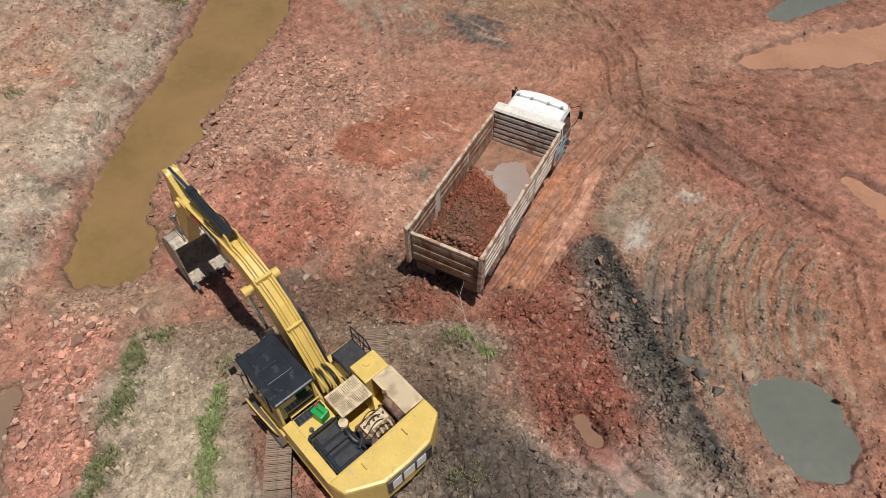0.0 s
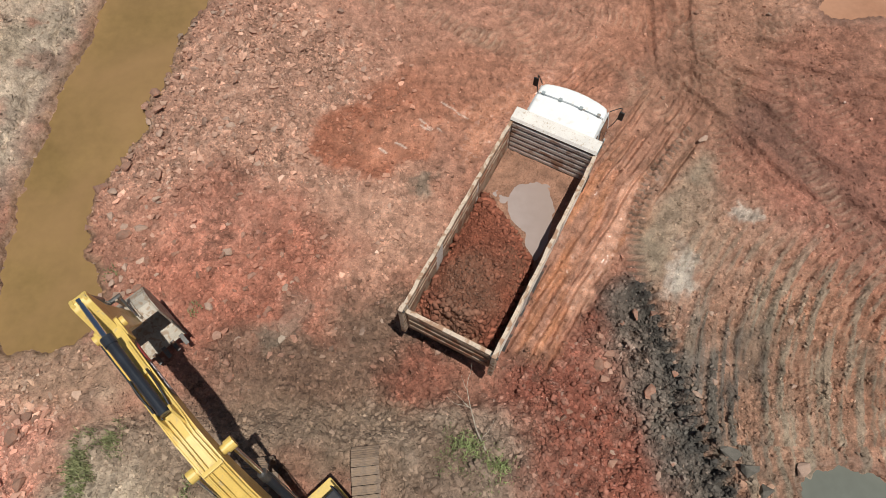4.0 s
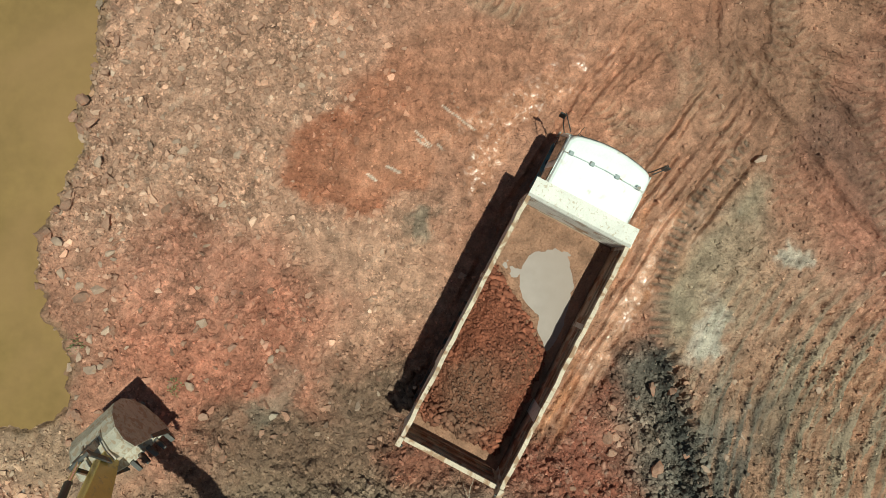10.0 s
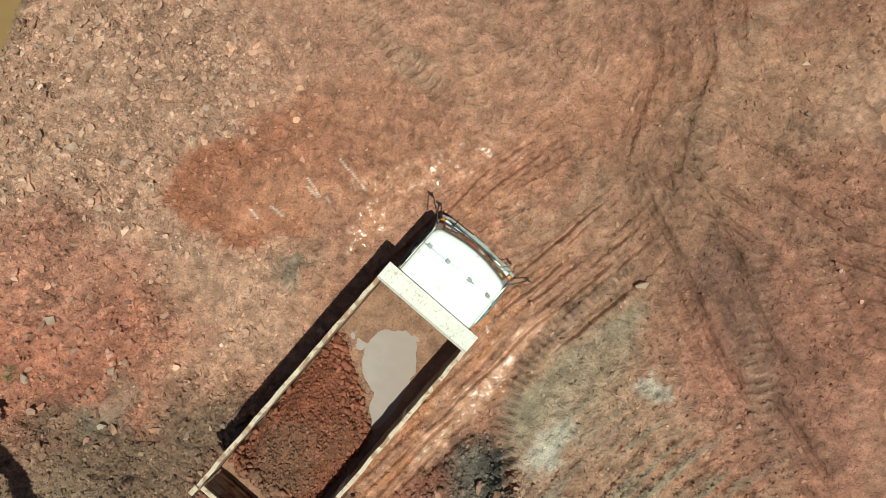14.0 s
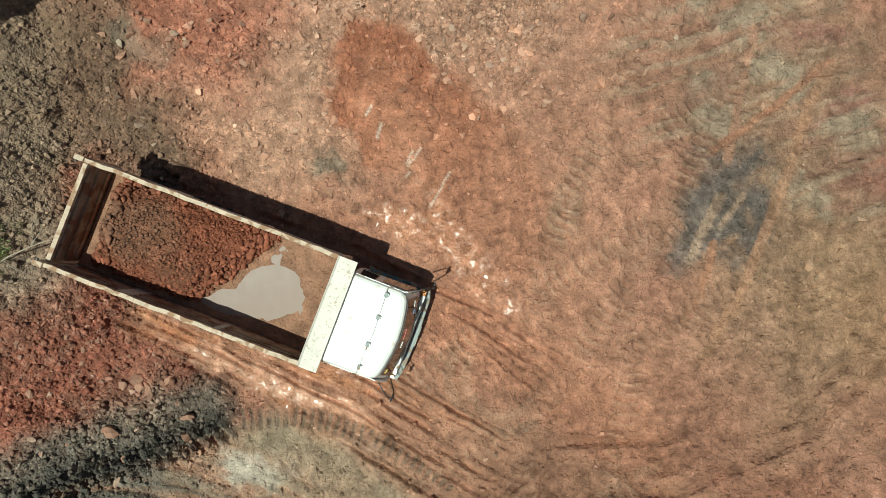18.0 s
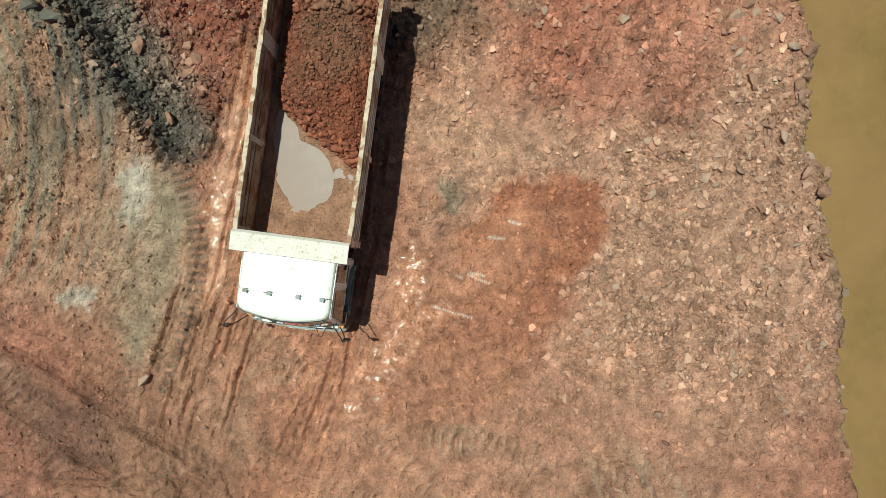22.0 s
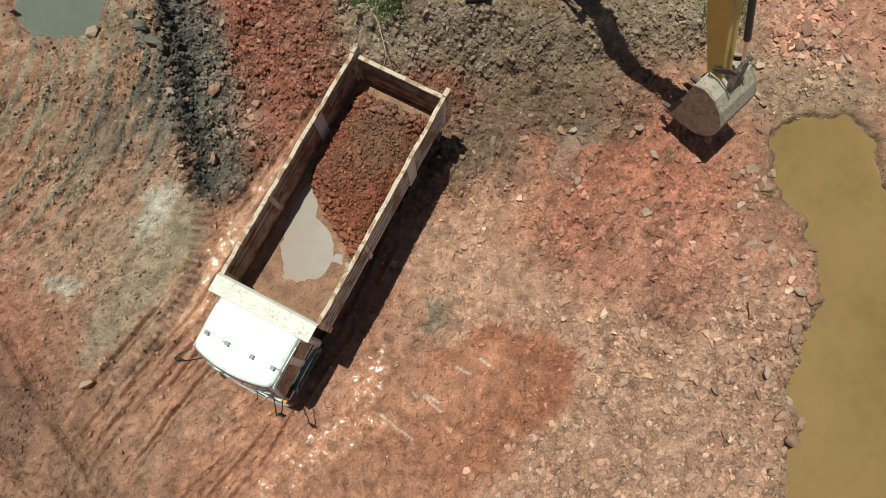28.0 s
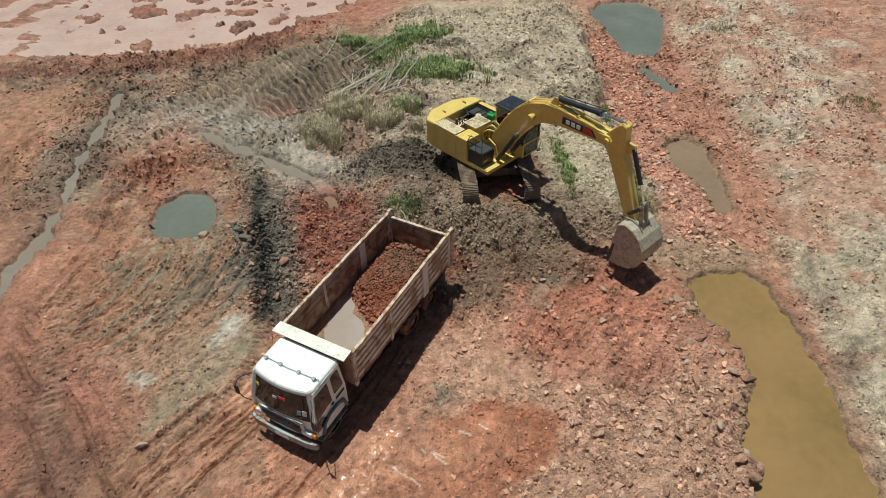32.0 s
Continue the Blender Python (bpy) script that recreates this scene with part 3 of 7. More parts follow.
    m = np.maximum(blob(x, y, -2.9, 10.9, 3.6, 1.35, -6, 0.4), blob(x, y, -1.5, 12.2, 1.8, 1.2, 0, 0.5))
    lay((0.18, 0.117, 0.079), m, 0.9), put(rough, m, 1.0), put(stony, m, 0.25)
    lay(DEEP, blob(x, y, -0.6, 11.2, 1.0, 0.8, 0, 0.5), 0.7)
    m = blob(x, y, 3.7, 10.1, 2.4, 4.0, 10, 0.3)
    lay((0.235, 0.08, 0.053), m, 0.95)
    lay((0.13, 0.09, 0.068), m * step(0.05, 0.4, fbm(x, y, 0.8, 225, 4)), 0.7), put(stony, m, 0.6), put(rough, m, 1.0)
    lay(PINK, blob(x, y, 4.4, 11.7, 0.9, 0.7, 0, 0.6), 0.4)
    m = blob(x, y, -10.3, 7.0, 1.5, 4.6, 0, 0.4) * (1 - bank)
    lay((0.46, 0.215, 0.15), m, 0.9), put(stony, m, 0.9)
    m = blob(x, y, -10.3, -2.0, 2.2, 6.0, 0, 0.4) * (1 - bank)
    lay((0.42, 0.19, 0.13), m, 0.9), put(stony, m, 0.9)
    lay((0.36, 0.245, 0.16), blob(x, y, -10.2, 11.2, 2.6, 0.9, 0, 0.5), 0.8)
    lay((0.385, 0.325, 0.235), bank, 0.88), put(rough, bank, 0.5)
    lay((0.42, 0.34, 0.25), bank * step(4.5, 1.0, y + n2), 0.45)
    lay((0.19, 0.145, 0.10), bank * step(0.08, 0.35, fbm(x, y, 0.5, 181, 5)), 0.6)
    lay((0.47, 0.41, 0.31), bank * step(-0.05, 0.45, fbm(x, y, 0.42, 183, 5)), 0.7)
    lay((0.43, 0.36, 0.25), blob(x, y, -6.3, 6.2, 1.6, 2.3, 10, 0.6) * bank, 0.75)
    lay(BROWN, blob(x, y, -2.6, 7.6, 2.6, 2.2, 0, 0.5) * bank, 0.75)
    lay((0.38, 0.13, 0.08), blob(x, y, -3.0, 6.6, 1.4, 2.6, 6, 0.4) * bank, 0.8)
    lay((0.23, 0.158, 0.105), blob(x, y, -4.6, 9.4, 4.6, 1.2, 0, 0.4), 0.65)
    m = blob(x, y, 0.8, 8.2, 1.6, 2.0, 10, 0.5)
    lay((0.17, 0.11, 0.078), m, 0.6), put(rough, m, 0.9)
    m = blob(x, y, 0.2, 6.6, 1.3, 1.0, 0, 0.5)
    lay((0.10, 0.078, 0.06), m, 0.85), put(rough, m, 0.9)
    m = blob(x, y, 1.8, 5.3, 2.4, 1.2, 0, 0.5)
    lay((0.08, 0.066, 0.056), m, 0.88), put(rough, m, 1.0)
    # the back, dark and trodden
    m = step(8.5, 3.5, y + n2) * step(5.0, 8.0, x + n2) * step(-8, -5, y)
    lay((0.275, 0.185, 0.13), m, 0.75), put(rough, m, 0.75), put(stony, m, 0.2)
    lay((0.36, 0.145, 0.09), m * step(0.05, 0.5, fbm(x, y, 0.5, 161, 5)), 0.7)
    lay((0.25, 0.225, 0.175), m * step(0.05, 0.5, fbm(x, y, 0.45, 163, 5)), 0.7)
    lay((0.15, 0.115, 0.085), m * step(0.1, 0.5, fbm(x, y, 0.6, 165, 5)), 0.7)
    m = blob(x, y, 6.0, -2.0, 6.5, 7.0, 0, 0.5) * (1 - bank)
    lay((0.215, 0.16, 0.115), m, 0.85), put(rough, m, 1.0)
    lay((0.37, 0.34, 0.305), blob(x, y, 11.0, 0.3, 4.2, 2.3, 0, 0.6), 0.95), put(rough, blob(x, y, 11.3, 0.6, 3.4, 1.4, 0, 0.6), 0.3)
    lay((0.30, 0.115, 0.075), blob(x, y, 7.8, -0.9, 1.3, 0.7, -20, 0.5), 0.75)
    lay((0.165, 0.135, 0.10), blob(x, y, 6.4, -4.6, 3.2, 1.8, 40, 0.5), 0.7)
    lay((0.11, 0.085, 0.065), step(0.15, 0.5, fbm(x, y, 0.45, 151, 4)) * step(8, 2, y) * step(-9, -6, x), 0.75)
    lay((0.34, 0.28, 0.20), step(0.2, 0.55, fbm(x, y, 0.5, 155, 4)) * step(8, 2, y) * step(-9, -6, x), 0.6)
    put(rough, step(0.0, 0.4, fbm(x, y, 0.45, 151, 4)) * step(8, 2, y), 0.9)
    lay((0.20, 0.155, 0.11), berm * step(-0.3, 0.3, n4), 0.6), put(rough, berm, 0.9)
    m = blob(x, y, 5.6, 4.6, 3.2, 1.5, -40, 0.6)
    lay((0.33, 0.30, 0.245), m, 0.7), put(wet, m, 0.55)
    lay(BRICK, blob(x, y, 12.2, 3.2, 2.2, 3.6, 20, 0.5), 0.6)
    lay((0.16, 0.11, 0.08), blob(x, y, 15.9, 3.6, 1.5, 6.0, 0, 0.6), 0.6)
    lay((0.40, 0.19, 0.11), blob(x, y, 20.3, 1.0, 2.6, 4.6, 0, 0.5), 0.75), put(rough, blob(x, y, 20.3, 1.0, 2.6, 4.6, 0, 0.5), 0.2)
    lay((0.36, 0.15, 0.10), step(-9, -15, y + n2) * step(1, 4, x), 0.9)
    lay((0.43, 0.36, 0.26), blob(x, y, -3.5, -11.0, 5.5, 4.0, 0, 0.6) * 1.0, 0.7)
    m = blob(x, y, 3.7, 8.7, 1.9, 2.7, 20, 0.4, 0.5, 277)
    lay((0.275, 0.09, 0.057), m, 0.85), put(stony, m, 0.5), put(rough, m, 0.9)
    # the flood's muddy rim
    fs, fd, fr = along(x, y, [(30.0, -5.6, 0.8), (24.0, -5.6, 0.8), (16.0, -6.4, 0.8), (11.0, -7.8, 0.8), (9.4, -11.0, 1.0)])
    m = step(1.5, 0.4, np.abs(fd + 0.5 * n4))
    lay((0.215, 0.09, 0.062), m * step(-0.3, 0.2, n3 + 0.2), 0.8), put(rough, m, 1.0)
    # the clay flat, the raked ground and the ridge
    m = blob(x, y, 6.7, 15.9, 1.3, 2.4, -15, 0.35)
    lay(CLAY, m, 0.9), put(rough, m, 0.3), put(stony, m, 0.12)
    m = blob(x, y, 8.3, 15.0, 1.6, 2.2, 0, 0.6)
    lay((0.39, 0.24, 0.16), m, 0.7), put(rough, m, 0.3)
    m = blob(x, y, 8.6, 10.9, 3.0, 2.9, 0, 0.5)
    lay((0.29, 0.195, 0.13), m, 0.85), put(rough, m, 0.55)
    lay((0.40, 0.17, 0.09), blob(x, y, 11.3, 11.5, 1.8, 2.6, 30, 0.6), 0.55)
    lay((0.34, 0.14, 0.095), blob(x, y, 12.4, 17.5, 3.0, 3.2, 0, 0.6), 0.7)
    lay((0.215, 0.10, 0.07), blob(x, y, 11.4, 17.4, 1.0, 3.6, 35, 0.6, 0.6), 0.75)
    lay((0.20, 0.105, 0.075), blob(x, y, 9.4, 19.4, 0.7, 2.8, 40, 0.6, 0.6), 0.6)
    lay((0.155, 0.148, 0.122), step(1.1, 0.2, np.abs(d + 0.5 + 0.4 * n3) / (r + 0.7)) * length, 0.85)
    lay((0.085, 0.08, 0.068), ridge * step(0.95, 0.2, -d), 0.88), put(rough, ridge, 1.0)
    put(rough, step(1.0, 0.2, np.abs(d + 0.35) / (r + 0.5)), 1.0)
    m = blob(x, y, 6.55, 14.1, 0.42, 0.85, -20, 0.35, 0.45)
    lay(CHALK, m, 0.85), put(rough, m, 0.12)
    lay((0.50, 0.44, 0.36), blob(x, y, 8.75, 16.1, 0.42, 0.3, -20, 0.5, 0.6), 0.85)
    lay((0.40, 0.36, 0.28), blob(x, y, 6.3, 16.9, 0.8, 0.18, 18, 0.5, 0.5), 0.7)
    # the far flats beyond the lorry
    m = blob(x, y, 3.6, 21.6, 4.6, 2.8, 20, 0.6)
    lay((0.42, 0.20, 0.125), m, 0.7), put(rough, m, 0.1), put(stony, m, 0.05)
    m = blob(x, y, 0.3, 27.0, 6.4, 4.6, 0, 0.5)
    lay((0.42, 0.225, 0.15), m, 0.6), put(rough, m, 0.12), put(stony, m, 0.02)
    lay((0.40, 0.30, 0.18), blob(x, y, 4.2, 28.0, 3.0, 2.5, 0, 0.6), 0.45)
    m = blob(x, y, 0.3, 28.2, 4.6, 2.9, 0, 0.5, 0.5, 275)
    lay((0.27, 0.185, 0.115), m, 0.72), put(stony, m, 0.22)
    for cx, cy, rx, ry, turn, seed in ((-0.8, 26.4, 0.9, 0.5, 20, 261), (-1.7, 28.0, 1.0, 0.6, 60, 263), (-3.2, 27.2, 1.3, 0.5, 80, 265), (-4.2, 29.4, 1.6, 0.9, 80, 267), (0.1, 29.6, 0.8, 0.5, 60, 269), (1.5, 28.4, 0.7, 0.35, 50, 271)):
        m = blob(x, y, cx, cy, rx, ry, turn, 0.45, 0.7, seed)
        lay((0.315, 0.275, 0.195), m * step(-0.35, 0.2, fbm(x0 * 1.0 + 0.3 * y0, y0 * 0.35, 2.6, seed, 4) + 0.12), 0.85)
    lay((0.33, 0.16, 0.12), np.maximum(blob(x, y, -2.4, 29.0, 0.35, 0.9, 0, 0.5, 0.6), blob(x, y, -0.7, 29.7, 0.3, 0.7, 0, 0.5, 0.6)), 0.7)
    lay((0.26, 0.10, 0.075), blob(x, y, 1.1, 30.3, 0.5, 0.9, 20, 0.5, 0.6), 0.7)
    lay((0.34, 0.15, 0.10), blob(x, y, -5.5, 28.6, 0.7, 1.3, 10, 0.5, 0.6), 0.75)
    lay((0.33, 0.205, 0.11), blob(x, y, 4.0, 29.2, 2.0, 1.6, 40, 0.6, 0.6), 0.6)
    m = np.maximum(blob(x, y, -1.7, 26.1, 1.9, 1.9, 0, 0.5), blob(x, y, 0.6, 29.4, 2.2, 1.3, 0, 0.5))
    rib = fbm((x0 + 0.18 * y0) * 3.6, (y0 - 0.18 * x0) * 0.45, 1.0, 221, 3)
    h += 0.12 * m * rib
    lay((0.36, 0.285, 0.195), m * step(0.02, 0.25, rib), 0.6), lay((0.28, 0.155, 0.11), m * step(-0.08, -0.3, rib), 0.6)
    m = blob(x, y, 1.6, 26.3, 1.6, 0.95, -42, 0.4, 0.7, 273) * step(-0.45, 0.05, n4 + 0.2)
    lay((0.125, 0.125, 0.118), m, 0.85), put(rough, m, 0.25)
    # smooth single wheel marks across it
    for line, w, col in (([(5.3, 25.2), (3.8, 26.4), (2.0, 27.4), (0.66, 28.1), (-0.56, 28.65), (-1.64, 29.4)], 0.14, (0.40, 0.235, 0.14)), ([(0.7, 26.5), (-0.42, 26.85), (-1.68, 27.27), (-2.68, 27.62)], 0.11, (0.42, 0.24, 0.155)),
                         ([(0.3, 26.0), (0.0, 26.5), (-0.7, 27.83), (-1.69, 29.34)], 0.09, (0.40, 0.2, 0.12)), ([(2.95, 25.2), (1.3, 26.28)], 0.13, (0.36, 0.265, 0.185)), ([(2.2, 26.05), (1.3, 26.83)], 0.08, (0.38, 0.28, 0.19)), ([(4.4, 24.9), (3.4, 25.6), (2.4, 26.0)], 0.1, (0.42, 0.22, 0.13))):
        fs, fd, fr = along(x0, y0, [(px, py, w) for px, py in line])
        m = step(1.25, 0.75, np.abs(fd + 0.05 * n3) / w) * step(0.0, 0.4, fs)
        lay(col, m, 0.85), put(rough, m, 0.04)
        h -= 0.035 * m
    lay((0.17, 0.16, 0.12), blob(x, y, -0.6, 16.9, 0.45, 0.3, 60, 0.6, 0.6), 0.7)
    lay((0.17, 0.16, 0.12), blob(x, y, -4.2, 12.6, 0.7, 0.4, 60, 0.6, 0.7), 0.6)
    lay((0.48, 0.25, 0.155), blob(x, y, 14.0, 25.0, 6.0, 1.6, 10, 0.4, 0.5), 0.8)
    put(wet, blob(x, y, 15.0, 24.7, 4.0, 1.6, 8, 0.6), 0.6)

    x, y = x0, y0
    # wheel ruts
    ls, ld, lr = along(x, y, LANE)
    lane = step(lr + 0.3, lr - 0.25, np.abs(ld + 0.1 * n4)) * step(0.1, 1.2, ls)
    lay((0.40, 0.205, 0.13), lane, 0.75)
    lay(ORANGE, lane * step(-0.15, 0.35, fbm(ls * 0.4, ld * 2.2, 1.0, 31)) * step(9.0, 5.5, ls), 0.7)
    put(rough, lane, 0.22), put(stony, lane, 0.06), put(wet, lane * step(9.5, 6.5, ls) * step(0.16, 0.36, fbm(x, y, 3.6, 35, 5)), 0.9)

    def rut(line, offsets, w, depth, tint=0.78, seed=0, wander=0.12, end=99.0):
        """Wheel ruts beside a line: pressed troughs shaded by tint, with squeezed-up shoulders."""
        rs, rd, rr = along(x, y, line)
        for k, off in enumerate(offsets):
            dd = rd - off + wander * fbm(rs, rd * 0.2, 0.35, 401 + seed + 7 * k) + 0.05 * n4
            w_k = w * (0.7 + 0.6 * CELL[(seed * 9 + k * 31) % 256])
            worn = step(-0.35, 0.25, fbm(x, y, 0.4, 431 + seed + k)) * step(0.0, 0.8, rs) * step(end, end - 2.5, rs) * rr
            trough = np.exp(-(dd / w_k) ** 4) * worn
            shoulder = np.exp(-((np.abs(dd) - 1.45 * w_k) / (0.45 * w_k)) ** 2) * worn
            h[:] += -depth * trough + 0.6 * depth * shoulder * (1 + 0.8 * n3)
            # trough shade, multiplied into the earth colour
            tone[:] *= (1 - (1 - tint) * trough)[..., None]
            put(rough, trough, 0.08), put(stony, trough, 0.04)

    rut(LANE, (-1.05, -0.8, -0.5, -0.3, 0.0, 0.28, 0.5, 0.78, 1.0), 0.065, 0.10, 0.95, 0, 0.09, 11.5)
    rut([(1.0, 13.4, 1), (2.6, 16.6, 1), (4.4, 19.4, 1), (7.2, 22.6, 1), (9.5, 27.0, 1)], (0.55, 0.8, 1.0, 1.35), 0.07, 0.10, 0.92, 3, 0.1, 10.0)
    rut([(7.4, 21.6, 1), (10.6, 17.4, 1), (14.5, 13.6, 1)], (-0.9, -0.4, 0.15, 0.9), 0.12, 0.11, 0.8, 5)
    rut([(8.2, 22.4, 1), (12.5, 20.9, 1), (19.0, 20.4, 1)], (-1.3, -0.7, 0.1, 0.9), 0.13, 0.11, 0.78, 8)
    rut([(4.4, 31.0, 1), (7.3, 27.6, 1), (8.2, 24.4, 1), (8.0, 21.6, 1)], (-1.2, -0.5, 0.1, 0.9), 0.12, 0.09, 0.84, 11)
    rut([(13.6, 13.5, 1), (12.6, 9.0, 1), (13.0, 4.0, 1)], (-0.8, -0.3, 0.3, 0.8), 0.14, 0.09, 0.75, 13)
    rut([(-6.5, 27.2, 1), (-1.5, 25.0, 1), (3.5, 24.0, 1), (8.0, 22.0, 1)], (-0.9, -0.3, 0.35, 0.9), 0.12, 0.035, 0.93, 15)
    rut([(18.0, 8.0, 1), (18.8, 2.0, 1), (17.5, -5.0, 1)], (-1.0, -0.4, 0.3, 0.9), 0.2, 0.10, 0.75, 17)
    fwet = np.maximum(blob(x, y, 1.75, 19.8, 1.7, 0.42, 25, 0.35, 0.4), 0.9 * blob(x, y, 1.0, 18.5, 0.4, 1.0, -25, 0.4, 0.5))
    lay((0.44, 0.20, 0.115), fwet, 0.75), put(rough, fwet, 0.08), put(stony, fwet, 0.05)
    put(wet, fwet * step(-0.1, 0.08, fbm(x, y, 5.0, 37, 3)), 1.0)
    put(wet, blob(x, y, 3.2, 20.7, 1.5, 0.4, 25, 0.6, 0.7) * step(0.0, 0.25, fbm(x, y, 2.4, 39, 5)), 0.9)
    for cx, cy, rx, ry, turn in ((3.7, 13.4, 0.7, 0.3, 60), (4.2, 14.4, 0.8, 0.3, 60), (4.85, 15.4, 0.7, 0.25, 65), (5.3, 16.6, 0.7, 0.22, 62)):
        pud = blob(x, y, cx, cy, rx, ry, turn, 0.3, 0.5, 57)
        lay((0.48, 0.255, 0.165), pud, 0.85), put(rough, pud, 0.05), put(stony, pud, 0.02)
        put(wet, pud * step(-0.06, 0.1, fbm(x, y, 4.2, 59, 4)), 0.97)
    # pale scrapes left by a bucket's teeth
    for ax, ay, bx, by, w in ((-0.12, 19.8, 0.7, 19.2, 0.022), (-0.42, 18.82, -0.81, 19.17, 0.022), (-1.78, 17.94, -1.98, 18.1, 0.03), (-1.2, 18.15, -1.5, 18.27, 0.035), (-0.1, 18.72, -0.25, 18.85, 0.022), (-0.75, 18.98, -0.45, 18.78, 0.025)):
        fs, fd, fr = along(x, y, [(ax, ay, w), (bx, by, w)])
        lay((0.62, 0.50, 0.41), step(1.4, 0.6, np.abs(fd + 0.05 * n3) / w) * step(-0.5, 0.1, fbm(x, y, 4.0, 247, 3) + 0.3), 0.85)
    s2, d2, r2 = along(x, y, [(1.0, 13.4, 0.5), (2.6, 16.6, 0.5), (4.4, 19.4, 0.6), (7.4, 22.6, 0.8)])
    left_lane = step(r2 + 0.3, r2 - 0.2, np.abs(d2 - 0.9 + 0.1 * n4))
    lay((0.42, 0.18, 0.105), left_lane, 0.5)
    h -= 0.05 * left_lane
    # crawler prints: bars across the line, broken by later wear
    for k, line in enumerate(TRACKS):
        ts, td, tr = along(x, y, line)
        for off in (-1.15, 1.15):
            dd = td - off + 0.1 * n2
            mask = step(tr + 0.08, tr - 0.04, np.abs(dd)) * step(-0.25, 0.25, fbm(x, y, 0.45, 40 + k) + (0.3 if k in (4, 5) else 0.0))
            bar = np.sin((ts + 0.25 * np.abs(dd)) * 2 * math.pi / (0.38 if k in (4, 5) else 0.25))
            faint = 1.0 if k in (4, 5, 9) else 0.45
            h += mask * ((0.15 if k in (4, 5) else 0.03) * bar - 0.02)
            # painted relief shading: bar crests paler, hollows between them darker
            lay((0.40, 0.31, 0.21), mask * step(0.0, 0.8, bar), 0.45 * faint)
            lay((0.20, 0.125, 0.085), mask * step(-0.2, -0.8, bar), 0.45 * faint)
            put(rough, mask, 0.08)
    # scuffs: trampled chevrons over the open flats
    field = step(0.8, 3.5, y - 16.4 + 0.5 * (x - 2)) * step(-2, 1.5, x) * step(17, 12, x) * step(30, 25, y) * (1 - lane)
    wx, wy = x + 0.5 * n2, y + 0.5 * n4
    chev = np.sin((wy * 0.8 + wx * 0.6 + 0.35 * np.abs((wx * 0.8 - wy * 0.6) % 1.0 - 0.5) * 2) * 2 * math.pi / 0.27)
    h += 0.018 * field * chev * step(-0.3, 0.5, n3) * step(-0.2, 0.3, n2 + 0.2)
    # broken lug prints, pressed along the ways that wheels have taken
    flats = step(0.5, 3.0, y - 15.6 + 0.5 * (x - 2)) * step(-3.5, 0.0, x) * step(18, 13, x) * step(31, 27, y)
    for a, seed in ((62, 241), (38, 243), (118, 245)):
        c, s = math.cos(radians(a)), math.sin(radians(a))
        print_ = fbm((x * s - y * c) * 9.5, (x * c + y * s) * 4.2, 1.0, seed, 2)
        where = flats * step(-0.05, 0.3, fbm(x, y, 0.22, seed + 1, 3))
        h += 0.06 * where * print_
        # shading of the prints put into the tone: hollows darker, raised parts lighter
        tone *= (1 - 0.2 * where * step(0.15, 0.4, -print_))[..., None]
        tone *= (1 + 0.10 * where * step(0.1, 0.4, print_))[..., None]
    tone *= (1 - 0.2 * step(16.5, 20.0, y + n2) * step(3.5, 8.0, x + n2))[..., None]
    dim = step(23.0, 26.0, y + n2) * step(9.0, 5.0, x)
    tone *= 1 - dim[..., None] * np.array((0.10, 0.16, 0.15), np.float32)
    # raked streaks that bend round the pit
    ang = np.hypot(x - 15.5, y - 9.5)
    rake = blob(x, y, 9.2, 11.2, 3.4, 4.0, 0, 0.4) * (1 - ridge)
    streak = fbm(ang * 4.6, np.arctan2(y - 9.5, x - 15.5) * 2.5, 1.0, 51, 4)
    h += rake * 0.24 * streak
    lay((0.255, 0.225, 0.16), rake * step(0.0, 0.22, streak), 0.7)
    lay((0.35, 0.19, 0.12), rake * step(-0.02, -0.25, streak), 0.6)
    lay((0.17, 0.145, 0.105), rake * step(0.1, 0.5, fbm(x, y, 0.7, 53, 4)), 0.5)
    lay((0.105, 0.102, 0.09), blob(x, y, 6.9, 10.9, 1.15, 2.0, -12, 0.6, 0.8) * step(-0.4, 0.15, streak + 0.6 * n4), 0.75)
    # the grouser prints that edge the lane
    es, ed_, er = along(x, y, [(7.6, 19.0, 0.1), (6.75, 18.0, 0.2), (5.98, 17.0, 0.24), (5.58, 16.1, 0.26), (5.36, 15.2, 0.28), (5.3, 14.0, 0.3)])
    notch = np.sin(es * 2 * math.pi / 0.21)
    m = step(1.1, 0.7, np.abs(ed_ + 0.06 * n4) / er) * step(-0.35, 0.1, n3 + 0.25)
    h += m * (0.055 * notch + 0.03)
    # notch hollows laid dark brown, to stand for the shade in them
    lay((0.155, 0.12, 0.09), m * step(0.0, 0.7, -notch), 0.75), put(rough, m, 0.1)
    # teeth marks along the foot of the ridge
    s, d, r = along(x, y, RIDGE)
    d = d + 0.22 * n4 + 0.12 * fbm(x, y, 2.6, 15, 2)
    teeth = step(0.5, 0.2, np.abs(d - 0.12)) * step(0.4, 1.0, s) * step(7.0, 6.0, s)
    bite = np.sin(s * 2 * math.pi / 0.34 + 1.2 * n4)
    h += teeth * 0.2 * bite
    # deep shade of scarp and bites, painted as a near-black clay strip
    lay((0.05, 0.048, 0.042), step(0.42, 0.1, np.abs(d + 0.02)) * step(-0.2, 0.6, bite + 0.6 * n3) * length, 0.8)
    # dig marks where the bucket has scraped
    dig = blob(x, y, -5.8, 14.6, 2.4, 3.0, 30, 0.5)
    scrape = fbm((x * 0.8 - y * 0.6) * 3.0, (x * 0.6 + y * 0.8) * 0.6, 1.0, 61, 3)
